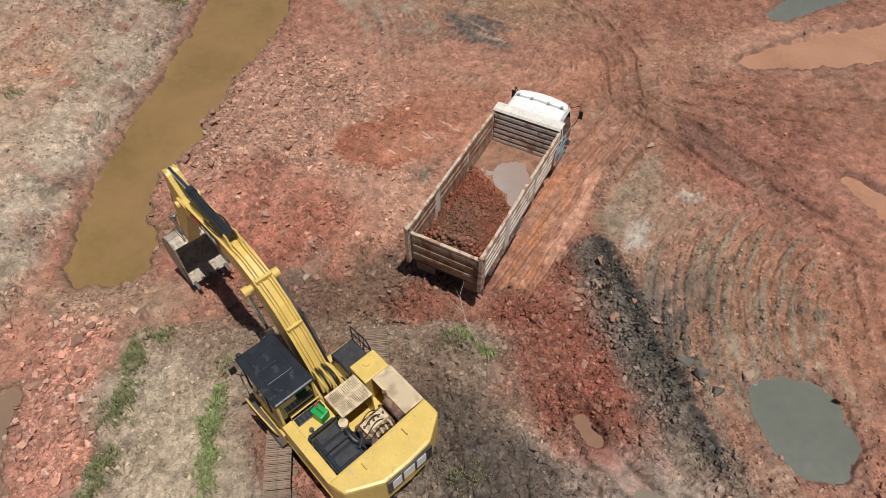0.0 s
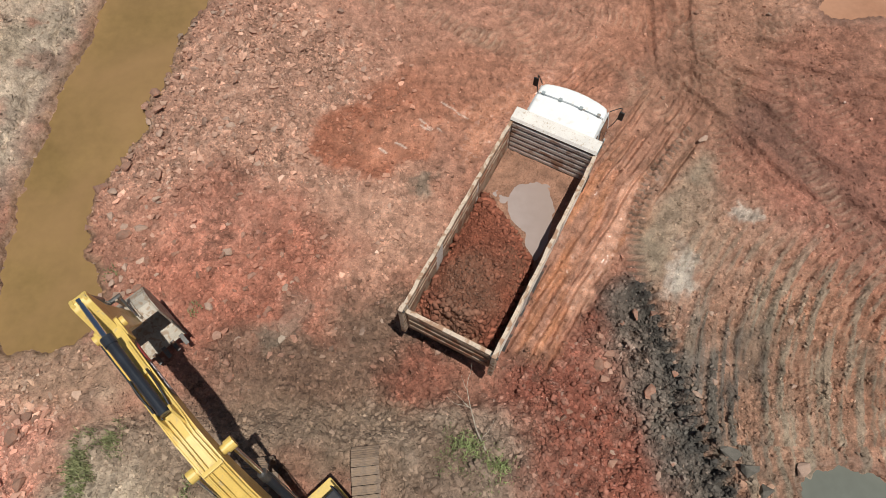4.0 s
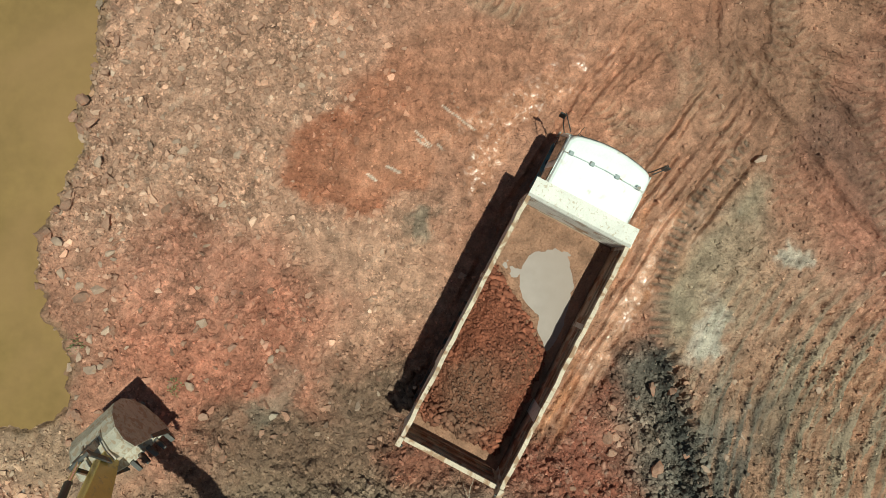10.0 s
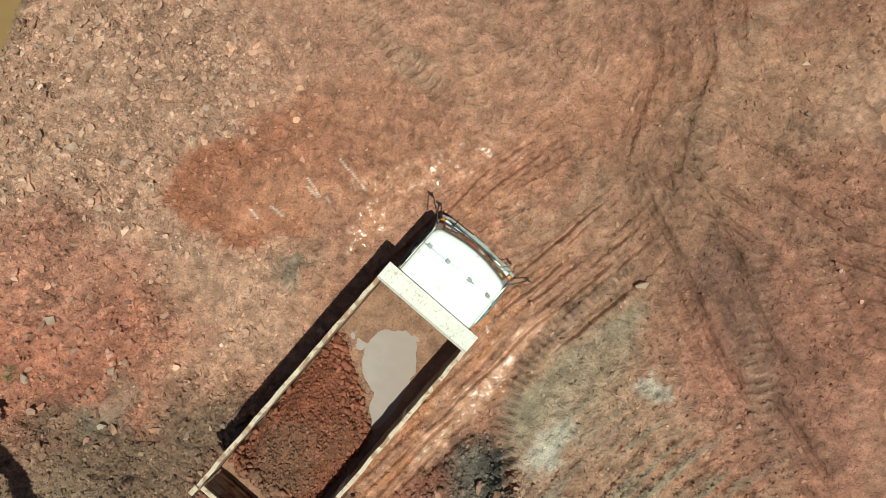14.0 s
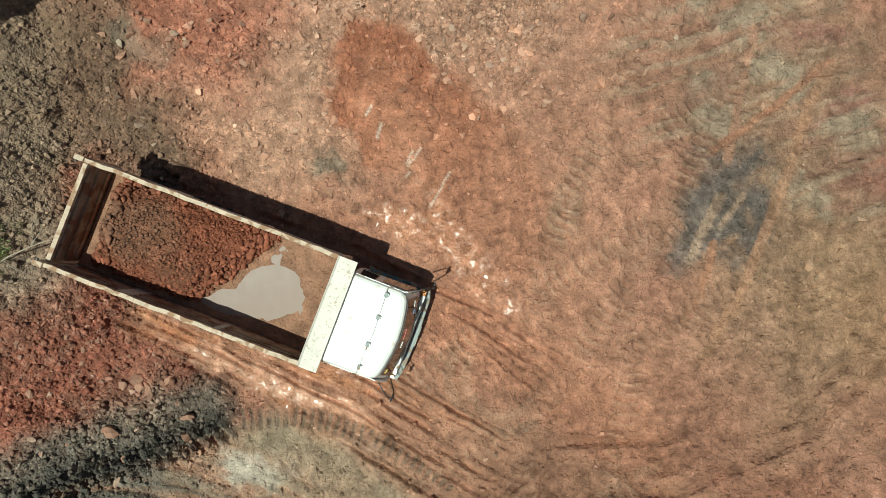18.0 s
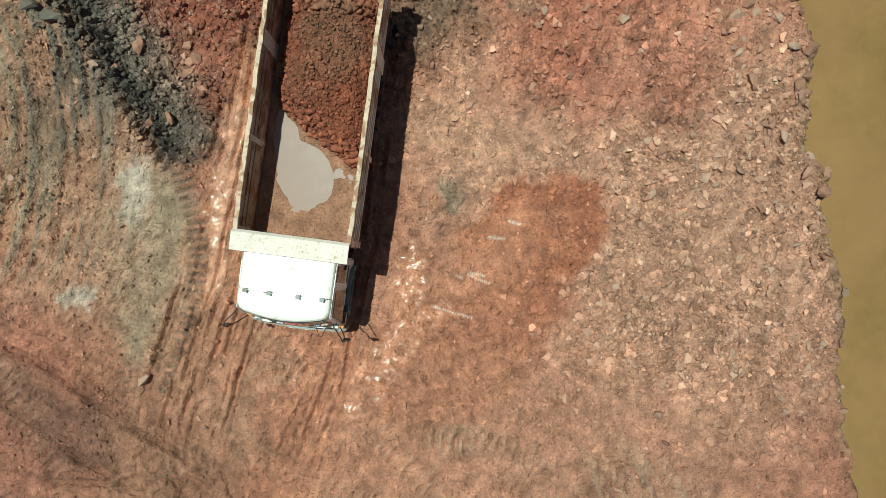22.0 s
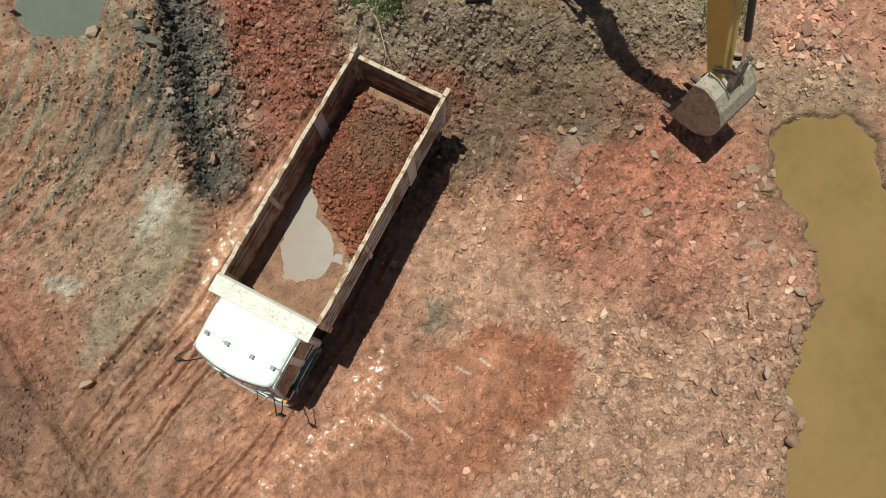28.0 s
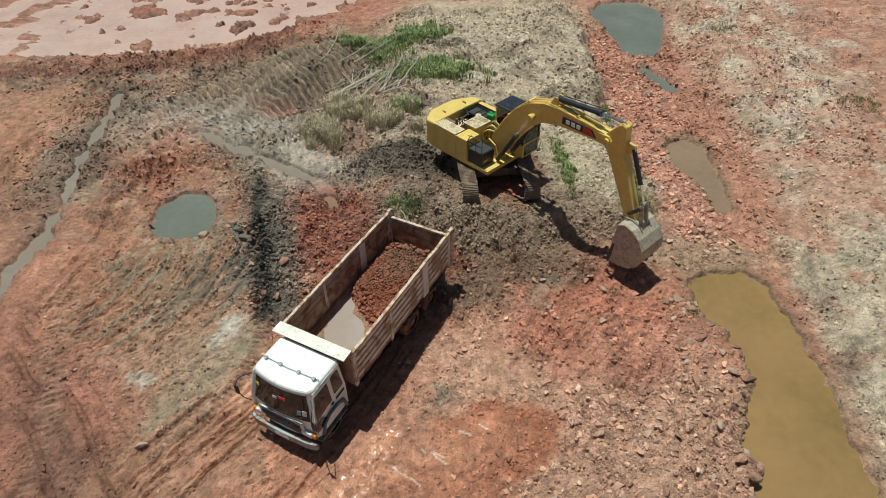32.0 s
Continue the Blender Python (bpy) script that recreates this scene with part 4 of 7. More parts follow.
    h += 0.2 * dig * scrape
    # directional shading of the scrapes, put into the tone as streaks
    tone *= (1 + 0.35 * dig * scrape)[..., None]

    # water hollows
    in_water = np.zeros(x.shape)
    for k, (key, (level, line)) in enumerate(WATERS.items()):
        s, d, r = along(x, y, eased(line))
        r0 = np.clip(r, 0.38, 1.0)
        d = np.abs(d) - r + (0.16 * fbm(x, y, 0.7, 70 + k) + 0.26 * fbm(x, y, 1.7, 90 + k, 5)) * r0
        if k == 5:
            isles = fbm(x, y, 0.55, 141, 4)
            d = np.maximum(d, 1.1 * (isles - 0.30 + 0.02 * np.clip(-8 - y, 0, 10)))
        if key in ("stream", "seep"):
            d = d + 0.42 * fbm(x, y, 0.9, 83 + k, 5)
        flat = step(2.2, 0.25, d) * (1 - 0.6 * bank)
        h = h * (1 - flat) + (level + 0.13 + 0.10 * np.clip(d, 0, 1.5) + 0.08 * n3) * flat
        h = np.where(d < 0.5, np.maximum(h, level + 0.02 + 0.16 * d), h)
        h = np.where(d < 0.06, level + 0.03 + np.clip(0.55 * (d - 0.06), -0.45, 0), h)
        damp = step(0.55, 0.0, d)
        if key in ("canal", "ditch"):
            lay((0.27, 0.17, 0.09), step(0.34, 0.02, d + 0.12 * n3), 0.65), put(stony, step(0.1, 0.0, d), 0.3)
        tone *= (1 - 0.3 * damp * step(-0.1, 0.05, d))[..., None]
        put(wet, damp, 0.5)
        in_water = np.maximum(in_water, step(0.05, -0.1, d))
        put(rough, step(0.1, -0.1, d), 0.3)
    # the far shore's broken edge: a crack behind a slumped lip
    cs, cd, cr = along(x, y, [(-13.4, 11.0, 0.1), (-13.4, 14.5, 0.1), (-13.0, 18.0, 0.1), (-12.5, 22.0, 0.1), (-12.0, 28.0, 0.1)])
    cd = cd + 0.35 * n4
    crack = step(0.14, 0.03, np.abs(cd)) * step(-0.2, 0.2, n2 + 0.2)
    h -= 0.22 * crack
    lay((0.20, 0.17, 0.13), step(0.75, 0.1, np.abs(cd)) * step(-0.2, 0.4, n4), 0.6)
    lay((0.48, 0.41, 0.31), blob(x, y, -15.6, 17.5, 2.2, 3.0, 0, 0.6, 0.6), 0.5)

    if fine:
        dry = 1 - in_water
        rough = np.clip(rough * (0.75 + 0.9 * fbm(x, y, 0.6, 137, 4)), 0.03, 1)
        wx, wy = x + 0.06 * fbm(x, y, 4.0, 121, 2), y + 0.06 * fbm(x, y, 4.0, 123, 2)
        f1, gap, pick, lean1 = cells(wx, wy, 2.7, 1)
        g1, gap2, pick2, lean2 = cells(wx, wy, 5.2, 2)
        patch = step(-0.35, 0.45, fbm(x, y, 0.8, 131, 3))
        big, small = step(0.25, 0.75, rough) * step(0.45, 0.95, pick + 0.3 * n3), (0.06 + 0.9 * rough) * (0.35 + 0.65 * patch)
        clod = big * step(0.0, 0.3, gap) * (0.35 + 0.65 * pick) * np.sqrt(np.clip(1.15 - f1, 0, 1))
        h += dry * (0.26 * clod * rough + small * (0.13 * pick2 + 0.17 * lean2) * step(0, 0.16, gap2) + 0.19 * rough * lean1 * step(-0.1, 0.5, n4))
        h += (0.20 + 0.9 * rough) * dry * (0.13 * np.abs(fbm(x, y, 1.6, 101, 2)) + 0.13 * fbm(x, y, 3.2, 103, 2) + 0.12 * fbm(x, y, 6.5, 107, 2))
        h += 0.012 * (0.4 + rough) * grad_noise(x * 9.0, y * 9.0, 105) * dry
        tone *= (1 + 0.32 * fbm(x, y, 2.4, 111, 4) + 0.26 * fbm(x, y, 6.0, 113, 3) + 0.22 * fbm(x, y, 0.5, 117, 3) + (0.26 * (pick - 0.5) * big + (0.08 + 0.16 * patch * stony) * (pick2 - 0.5)) * dry)[..., None]
        # crevice shade between clods, darkened into the earth colour
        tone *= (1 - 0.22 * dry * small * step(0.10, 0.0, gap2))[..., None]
        lay(np.array((0.52, 0.38, 0.29)), step(0.8, 0.95, pick2) * step(0.05, 0.3, gap2) * stony * dry, 0.35)
        lay(np.array((0.14, 0.085, 0.06)), step(0.12, 0.02, pick2) * dry * rough, 0.45)
    grey = (tone @ np.array((0.3, 0.5, 0.2), np.float32))[..., None] * np.array((1.30, 0.96, 0.70), np.float32)
    tone = (0.88 * tone + 0.12 * grey) * np.array((1.085, 1.07, 1.105), np.float32)
    return h, np.clip(tone, 0.01, 1), wet, stony * (1 - in_water), in_water, rough


def colour_points(me, tone, wet, grit=None):
    a = me.attributes.new("tone", "FLOAT_COLOR", "POINT")
    a.data.foreach_set("color", np.concatenate([tone, np.ones((len(tone), 1))], axis=1).astype(np.float32).ravel())
    a = me.attributes.new("wet", "FLOAT", "POINT")
    a.data.foreach_set("value", wet.astype(np.float32))
    a = me.attributes.new("grit", "FLOAT", "POINT")
    a.data.foreach_set("value", (np.full(len(tone), 0.7) if grit is None else grit).astype(np.float32))


def mesh_from_arrays(name, verts, faces, smooth=False):
    """A mesh from arrays of corners and of triangles or quads."""
    me = bpy.data.meshes.new(name)
    n, k = faces.shape
    me.vertices.add(len(verts)), me.loops.add(n * k), me.polygons.add(n)
    me.vertices.foreach_set("co", verts.astype(np.float32).ravel())
    me.loops.foreach_set("vertex_index", faces.astype(np.int32).ravel())
    me.polygons.foreach_set("loop_start", np.arange(0, n * k, k, dtype=np.int32))
    me.polygons.foreach_set("use_smooth", np.full(n, smooth))
    me.update(calc_edges=True)
    return me


def rows_of(spans):
    """Grid lines: (from, to, spacing) spans, then ever wider out to the horizon."""
    mid = np.concatenate([np.arange(a, b, s) for a, b, s in spans])
    out = 0.3 * np.cumsum(1.24 ** np.arange(34))
    return np.concatenate([(mid[0] - out)[::-1], mid, mid[-1] + out])


gx, gy = rows_of([(-22, -13, 0.09), (-13, 13.5, 0.04), (13.5, 24, 0.08)]), rows_of([(-17, 3.5, 0.085), (3.5, 22.5, 0.04), (22.5, 28.5, 0.05), (28.5, 32, 0.09)])
GX, GY = np.meshgrid(gx.astype(np.float32), gy.astype(np.float32))
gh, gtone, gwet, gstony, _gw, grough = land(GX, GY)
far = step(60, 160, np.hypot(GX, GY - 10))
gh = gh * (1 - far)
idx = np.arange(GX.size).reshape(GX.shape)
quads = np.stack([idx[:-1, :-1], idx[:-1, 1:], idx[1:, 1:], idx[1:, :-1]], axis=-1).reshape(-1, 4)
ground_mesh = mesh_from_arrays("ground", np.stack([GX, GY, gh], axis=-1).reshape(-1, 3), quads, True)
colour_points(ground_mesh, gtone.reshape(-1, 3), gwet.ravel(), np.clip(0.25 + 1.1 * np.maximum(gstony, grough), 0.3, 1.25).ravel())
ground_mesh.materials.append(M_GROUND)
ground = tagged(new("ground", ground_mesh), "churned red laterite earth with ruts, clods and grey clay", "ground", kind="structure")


def height(x, y):
    return float(land(np.array([float(x)]), np.array([float(y)]))[0][0])


# ---- water ----
def water(name, key, mat, label):
    level, line = WATERS[key]
    pts = smooth_line([(x, y, r) for x, y, r in line], 8)
    bm = bmesh.new()
    sides = []
    ends = [pts[0] - (pts[1] - pts[0]).normalized() * (pts[0].z + 0.6)] + pts + [pts[-1] + (pts[-1] - pts[-2]).normalized() * (pts[-1].z + 0.6)]
    d = pts[-1] - pts[0]
    d = Vector((d.x, d.y, 0)).normalized()
    for i, p in enumerate(ends):
        w = 1.15 * (p.z if 0 < i < len(ends) - 1 else pts[0 if i == 0 else -1].z * 0.9) + 0.55
        sides.append([bm.verts.new((p.x - d.y * w * t, p.y + d.x * w * t, level)) for t in (1, 0.33, -0.33, -1)])
    for a, b in zip(sides, sides[1:]):
        for k in range(3):
            bm.faces.new((a[k], a[k + 1], b[k + 1], b[k]))
    ob = part(name, bm, mat)
    return tagged(ob, label, "water", kind="structure")


water("water_canal", "canal", M_BROWN_WATER, "still ochre-brown muddy water in a long canal")
water("water_pit", "pit", M_GREY_WATER, "opaque grey-green water in a round dug pit")
water("water_ditch", "ditch", M_DITCH, "shallow brown puddle in a stony ditch")
water("water_tarn", "tarn", M_GREY_WATER, "grey pond under the digger's bank")
water("water_tarn_tail", "tarn_tail", M_GREY_WATER, "narrow grey puddle below the pond")
water("water_basin", "basin", M_PINK_WATER, "wide shallow pinkish flood water")
water("water_stream", "stream", M_SLUDGE, "thin grey trickle in a muddy rut")
water("water_seep", "seep", M_SLUDGE, "grey seep water among dark clay lumps")
water("water_pool", "pool", M_ORANGE_WATER, "thin orange puddle on the flat")
water("water_slop", "slop", M_ORANGE_WATER, "orange puddle in a wheel rut")
water("water_far_pool", "far_pool", M_GREY_WATER, "grey puddle on the far flat")
water("water_splash", "splash", M_SPLASH, "small pinkish puddle in red earth")

# ---- the dump truck ----
M_RAIL = material("rubbed_tan_rail", (0.58, 0.46, 0.35), rough=0.6, vary=0.15, scale=4.0, dirt=(0.36, 0.22, 0.14), dirt_amount=0.45, dirt_scale=5.0, bump=0.002, bump_scale=25)
TRUCK_LONG, TRUCK_WIDE, TRUCK_TALL = 0.965, 0.985, 1.03   # drawn size to true size
TRUCK = pose(0.06, 11.66, 0.0, 0, 0, 62.3) @ Matrix.Diagonal((TRUCK_LONG, TRUCK_WIDE, TRUCK_TALL, 1))
M_FLAP = material("dusty_rubber_flap", (0.26, 0.215, 0.18), rough=0.85, vary=0.2, scale=4.0, dirt=(0.34, 0.2, 0.13), dirt_amount=0.45, dirt_scale=3.0)
truck = empty("dump_truck", TRUCK, "white three-axle dump truck with a scuffed open steel bed", "truck")
FLOOR, TOP = 1.22, 2.46


def round_out(bm, u):
    """Keeps a wheel at u round and on the ground under the truck's scale."""
    for q in bm.verts:
        q.co.x, q.co.z = u + (q.co.x - u) / TRUCK_LONG, q.co.z / TRUCK_TALL


def wheel(u, v, r=0.5, dual=False):
    w = 0.52 if dual else 0.28
    side = 1 if v > 0 else -1
    bm = bmesh.new()
    prof = [(0.0, 0.27), (0.03, 0.42), (0.06, 0.48), (0.12, 0.5), (w - 0.12, 0.5), (w - 0.06, 0.48), (w - 0.03, 0.42), (w, 0.27)]
    n = 40
    rings = []
    for k in range(n):
        a = 2 * math.pi * k / n
        lug = 0.012 if k % 2 else -0.006
        rings.append([bm.verts.new((u + (rr + (lug if rr > 0.47 else 0)) * r / 0.5 * math.cos(a), v - side * yy, r + (rr + (lug if rr > 0.47 else 0)) * r / 0.5 * math.sin(a))) for yy, rr in prof])
    for k in range(n):
        a, b = rings[k], rings[(k + 1) % n]
        for i in range(len(prof) - 1):
            bm.faces.new((a[i], a[i + 1], b[i + 1], b[i]))
    round_out(bm, u)
    tyre = part("wheel", bm, M_TYRE, truck, "mud-caked truck wheel")
    bm = bmesh.new()
    rod(bm, (u, v - side * 0.06, r), (u, v - side * (w - 0.04), r), 0.275, 24)
    rod(bm, (u, v - side * 0.0, r), (u, v - side * 0.08, r), 0.12, 16)
    for k in range(8):
        a = 2 * math.pi * k / 8
        rod(bm, (u + 0.19 * math.cos(a), v - side * 0.03, r + 0.19 * math.sin(a)), (u + 0.19 * math.cos(a), v - side * 0.08, r + 0.19 * math.sin(a)), 0.022, 6)
    round_out(bm, u)
    part("rim", bm, M_RIM, tyre)


for u in (1.25, 2.55):
    for v in (1.1, -1.1):
        wheel(u, v, 0.5, True)
for v in (1.05, -1.05):
    wheel(7.05, v, 0.5)
bm = bmesh.new()
for y in (-0.42, 0.42):
    box(bm, 0.3, 7.7, y - 0.05, y + 0.05, 0.72, 0.97)
for u in (0.5, 1.9, 3.4, 4.6, 5.8, 7.4):
    box(bm, u - 0.05, u + 0.05, -0.42, 0.42, 0.76, 0.93)
for u in (1.25, 2.55, 7.05):
    rod(bm, (u, -0.95, 0.5), (u, 0.95, 0.5), 0.09)
    box(bm, u - 0.22, u + 0.22, -0.2, 0.2, 0.32, 0.68, 0.05)
part("chassis", bm, M_CHASSIS, truck, "mud-darkened chassis rails and axles")
part("fuel_tank", boxed(4.2, 5.3, -1.02, -0.55, 0.5, 0.98, 0.08), M_CHASSIS, truck)
part("air_tank", rodded((4.3, 0.78, 0.72), (5.2, 0.78, 0.72), 0.2, 18), M_CHASSIS, truck)
for v in (-1.06, 1.06):
    bm = bmesh.new()
    prism(bm, [(0.55, 1.04), (0.68, 1.12), (3.1, 1.12), (3.25, 1.02), (3.22, 0.98), (3.08, 1.08), (0.7, 1.08), (0.58, 1.0)], v - 0.22, v + 0.22)
    part("mudguard", bm, M_CHASSIS, truck)
for v in (-0.84, 0.84):
    part("mud_flap", boxed(0.3, 0.34, v - 0.33, v + 0.33, 0.28, 1.02, 0.01), M_FLAP, truck, "stiff dust-grey mud flap")
part("tail_beam", boxed(0.12, 0.24, -1.05, 1.05, 0.86, 1.02, 0.015), M_CHASSIS, truck)

# the bed
bm = boxed(0.05, 6.05, -1.17, 1.17, FLOOR - 0.06, FLOOR, 0.0)
part("bed_floor", bm, M_BED, truck, "earth-stained steel floor")
bm = bmesh.new()
for u in np.arange(0.25, 6.0, 0.55):
    box(bm, u - 0.04, u + 0.04, -1.15, 1.15, FLOOR - 0.18, FLOOR - 0.06)
box(bm, 0.1, 6.0, -0.5, -0.36, FLOOR - 0.25, FLOOR - 0.18), box(bm, 0.1, 6.0, 0.36, 0.5, FLOOR - 0.25, FLOOR - 0.18)
part("bed_subframe", bm, M_CHASSIS, truck)
rng = random.Random(4)


def side_wall(sgn):
    y = 1.19 * sgn
    wall = part("bed_side", boxed(0.08, 6.02, y - 0.012, y + 0.012, FLOOR - 0.05, TOP - 0.05), M_BED, truck, "rust-stained steel bed side with long pressed ribs")
    spans = [(0.16, 1.62), (1.98, 3.9), (4.06, 5.9)]
    for a, b in spans:
        for k in range(5):
            z = FLOOR + 0.10 + 0.235 * k
            for s, mat in ((sgn, M_BED_OUT), (-sgn, M_BED)):
                if s == -sgn and k < 2:
                    continue
                bm = boxed(a, b, min(y + s * 0.012, y + s * 0.034), max(y + s * 0.012, y + s * 0.034), z, z + 0.13, 0.008)
                part("rib", bm, mat, wall)
    for u, w in ((0.1, 0.07), (1.8, 0.17), (3.98, 0.06), (5.97, 0.07)):
        bm = boxed(u - w, u + w, min(y - 0.02 * sgn, y + 0.045 * sgn), max(y - 0.02 * sgn, y + 0.045 * sgn), FLOOR - 0.12, TOP - 0.01, 0.01)
        part("post", bm, M_OFFWHITE if w > 0.1 else M_BED_OUT, wall, "wide white post" if w > 0.1 else "")
    # the top rail, knocked out of true along its length
    bm = bmesh.new()
    n = 26
    rings = []
    for i in range(n):
        u = 0.03 + 6.0 * i / (n - 1)
        wob, dz = rng.uniform(-0.012, 0.012), rng.uniform(-0.012, 0.006)
        rings.append([bm.verts.new((u, y + wob + dy, TOP + dz + zz)) for dy, zz in ((-0.045, -0.07), (0.045, -0.07), (0.045, 0.02), (-0.045, 0.02))])
    for a, b in zip(rings, rings[1:]):
        for k in range(4):
            bm.faces.new((a[k], a[(k + 1) % 4], b[(k + 1) % 4], b[k]))
    bm.faces.new(rings[0]), bm.faces.new(rings[-1])
    part("top_rail", bm, M_RAIL, wall, "dented pale top rail")


side_wall(1), side_wall(-1)
gate = part("tailgate", boxed(-0.02, 0.02, -1.1, 1.1, FLOOR - 0.1, TOP - 0.22, 0.01), M_BED, truck, "scraped steel tailgate, closed")
for k in range(3):
    z = FLOOR + 0.12 + 0.34 * k
    bm = bmesh.new()
    box(bm, -0.06, -0.02, -1.06, 1.06, z, z + 0.14, 0.012), box(bm, 0.02, 0.05, -1.06, 1.06, z, z + 0.1, 0.01)
    part("rib", bm, M_BED, gate)
part("top_rail", boxed(-0.06, 0.05, -1.12, 1.12, TOP - 0.26, TOP - 0.17, 0.015), M_RAIL, gate)
for v in (-1.2, 1.2):
    part("corner_post", boxed(-0.16, 0.06, v - 0.06, v + 0.06, FLOOR - 0.2, TOP + 0.06, 0.015), M_RAIL, truck, "worn tan corner post with hinge pin")
    part("hinge", rodded((-0.12, v - 0.1, TOP + 0.0), (-0.12, v + 0.1, TOP + 0.0), 0.035, 10), M_STEEL, truck)
for v in (-0.85, 0.85):
    part("rear_lamp", boxed(0.15, 0.2, v - 0.16, v + 0.16, 0.78, 0.92, 0.01), M_REDLENS, truck)
# headboard, its slats, and the cab shield over it
head = part("headboard", boxed(6.02, 6.06, -1.17, 1.17, FLOOR - 0.05, TOP + 0.1), M_BED, truck, "dusty slatted headboard")
for k in range(6):
    z = FLOOR + 0.05 + 0.205 * k
    part("slat", boxed(5.97, 6.02, -1.14, 1.14, z, z + 0.125, 0.012), M_BED_OUT, head)
bm = prismed([(5.97, TOP + 0.07), (6.03, TOP + 0.14), (6.42, TOP + 0.12), (6.42, TOP + 0.09), (6.03, TOP + 0.105)], -1.22, 1.22, 0.004)
part("cab_shield", bm, M_OFFWHITE, truck, "chipped cream-white cab shield plate")
for v in (-0.9, 0.9):
    part("shield_bracket", prismed([(6.06, TOP - 0.25), (6.06, TOP + 0.1), (6.38, TOP + 0.1)], v - 0.02, v + 0.02), M_BED_OUT, truck)
part("hoist_ram", rodded((5.2, 0, 0.9), (5.6, 0, 1.15), 0.1), M_CHASSIS, truck)
part("bed_lock_lever", tubed([(5.6, -1.24, 1.3), (5.62, -1.26, 1.9), (5.7, -1.26, 2.0)], 0.015), M_STEEL, truck)

# the cab: a shell of slanted sections, glazed
ROOF = 2.44


def cab_section(z):
    """Half width, rear and front of the cab at a height."""
    if z < 1.45:
        return 1.08, 6.30, 7.95
    f = (z - 1.45) / (ROOF - 1.45)
    return 1.08 - 0.12 * f, 6.30 + 0.05 * f, 7.95 - 0.18 * f


def cab_loop(z, grow=0.0, cut=0.1):
    w, a, b = cab_section(z)
    w, a, b = w + grow, a - grow, b + grow
    pts = [(a, -w + 0.05), (a + 0.05, -w), (b - 0.3, -w), (b - 0.17, -w + 0.06)]
    front = [(b - 0.13 * t * t, t * (w - 0.12)) for t in (-0.95, -0.7, -0.35, 0, 0.35, 0.7, 0.95)]
    return pts + front + [(x, -y) for x, y in pts[::-1]]


bm = bmesh.new()
loops = []
for z, g in ((0.72, 0.0), (1.0, 0.0), (1.42, 0.0), (1.5, 0.0), (1.8, 0.0), (2.12, 0.0), (2.3, 0.0), (ROOF - 0.06, 0.0), (ROOF - 0.02, -0.02), (ROOF, -0.07), (ROOF + 0.012, -0.3)):
    loops.append([bm.verts.new((x, y, z)) for x, y in cab_loop(z, g)])
for a, b in zip(loops, loops[1:]):
    for i in range(len(a)):
        bm.faces.new((a[i], a[(i + 1) % len(a)], b[(i + 1) % len(b)], b[i]))
bm.faces.new(loops[-1]), bm.faces.new(loops[0][::-1])
cab = part("cab", bm, M_WHITE, truck, "plain white forward-control cab")


def pane(name, corners, mat, parent, off, thick=0.012, label=""):
    """A thin plate on four corners, pushed out along its normal."""
    c = [Vector(p) for p in corners]
    n = (c[1] - c[0]).cross(c[2] - c[0]).normalized() * off
    t = n.normalized() * thick
    bm = bmesh.new()
    a, b = [bm.verts.new(p + n) for p in c], [bm.verts.new(p + n + t) for p in c]
    k = len(c)
    bm.faces.new(a[::-1]), bm.faces.new(b)
    for i in range(k):
        bm.faces.new((a[i], a[(i + 1) % k], b[(i + 1) % k], b[i]))
    return part(name, bm, mat, parent, label)


def on_side(u, z, s):
    w, a, b = cab_section(z)
    return (u, s * w, z)


def on_front(y, z, out=0.0):
    """A place on the bowed front of the cab."""
    w, a, b = cab_section(z)
    t = y / (w - 0.12)
    return (b - 0.13 * t * t + 0.012 + out, y, z)


def front_sheet(name, y0, y1, z0, z1, mat, parent, out=0.0, taper=0.0, label=""):
    """A thin curved sheet on the front of the cab."""
    bm = bmesh.new()
    n = 10
    grid = []
    for o in (out, out + 0.01):
        for z, k in ((z0, 0.0), (z1, taper)):
            grid.append([bm.verts.new(on_front((y0 + (y1 - y0) * i / n) * (1 - k), z, o)) for i in range(n + 1)])
    a, b, c, d = grid
    for i in range(n):
        bm.faces.new((c[i], c[i + 1], d[i + 1], d[i])), bm.faces.new((a[i + 1], a[i], b[i], b[i + 1]))
        bm.faces.new((a[i], a[i + 1], c[i + 1], c[i])), bm.faces.new((d[i], d[i + 1], b[i + 1], b[i]))
    bm.faces.new((a[0], c[0], d[0], b[0])), bm.faces.new((a[n], b[n], d[n], c[n]))
    return part(name, bm, mat, parent, label)


screen = front_sheet("windscreen", -0.94, 0.94, 1.5, 2.27, M_GLASS, cab, 0.0, 0.1, "dark windscreen with stickers along its edge")
front_sheet("gasket", -0.97, 0.97, 1.45, 1.5, M_HOSE, cab, 0.002)
front_sheet("sun_strip", -0.86, 0.86, 2.27, 2.31, M_HOSE, cab, 0.002)
front_sheet("sticker", 0.0, 0.24, 1.95, 2.04, M_STICKER_R, screen, 0.012)
front_sheet("sticker", -0.2, -0.06, 1.9, 1.98, M_SILVER, screen, 0.012)
front_sheet("sticker", 0.72, 0.85, 1.62, 1.78, M_SILVER, screen, 0.012)
front_sheet("sticker", 0.57, 0.68, 1.62, 1.76, M_STICKER_B, screen, 0.012)
front_sheet("sticker", -0.82, -0.72, 1.98, 2.06, M_STICKER_Y, screen, 0.012)
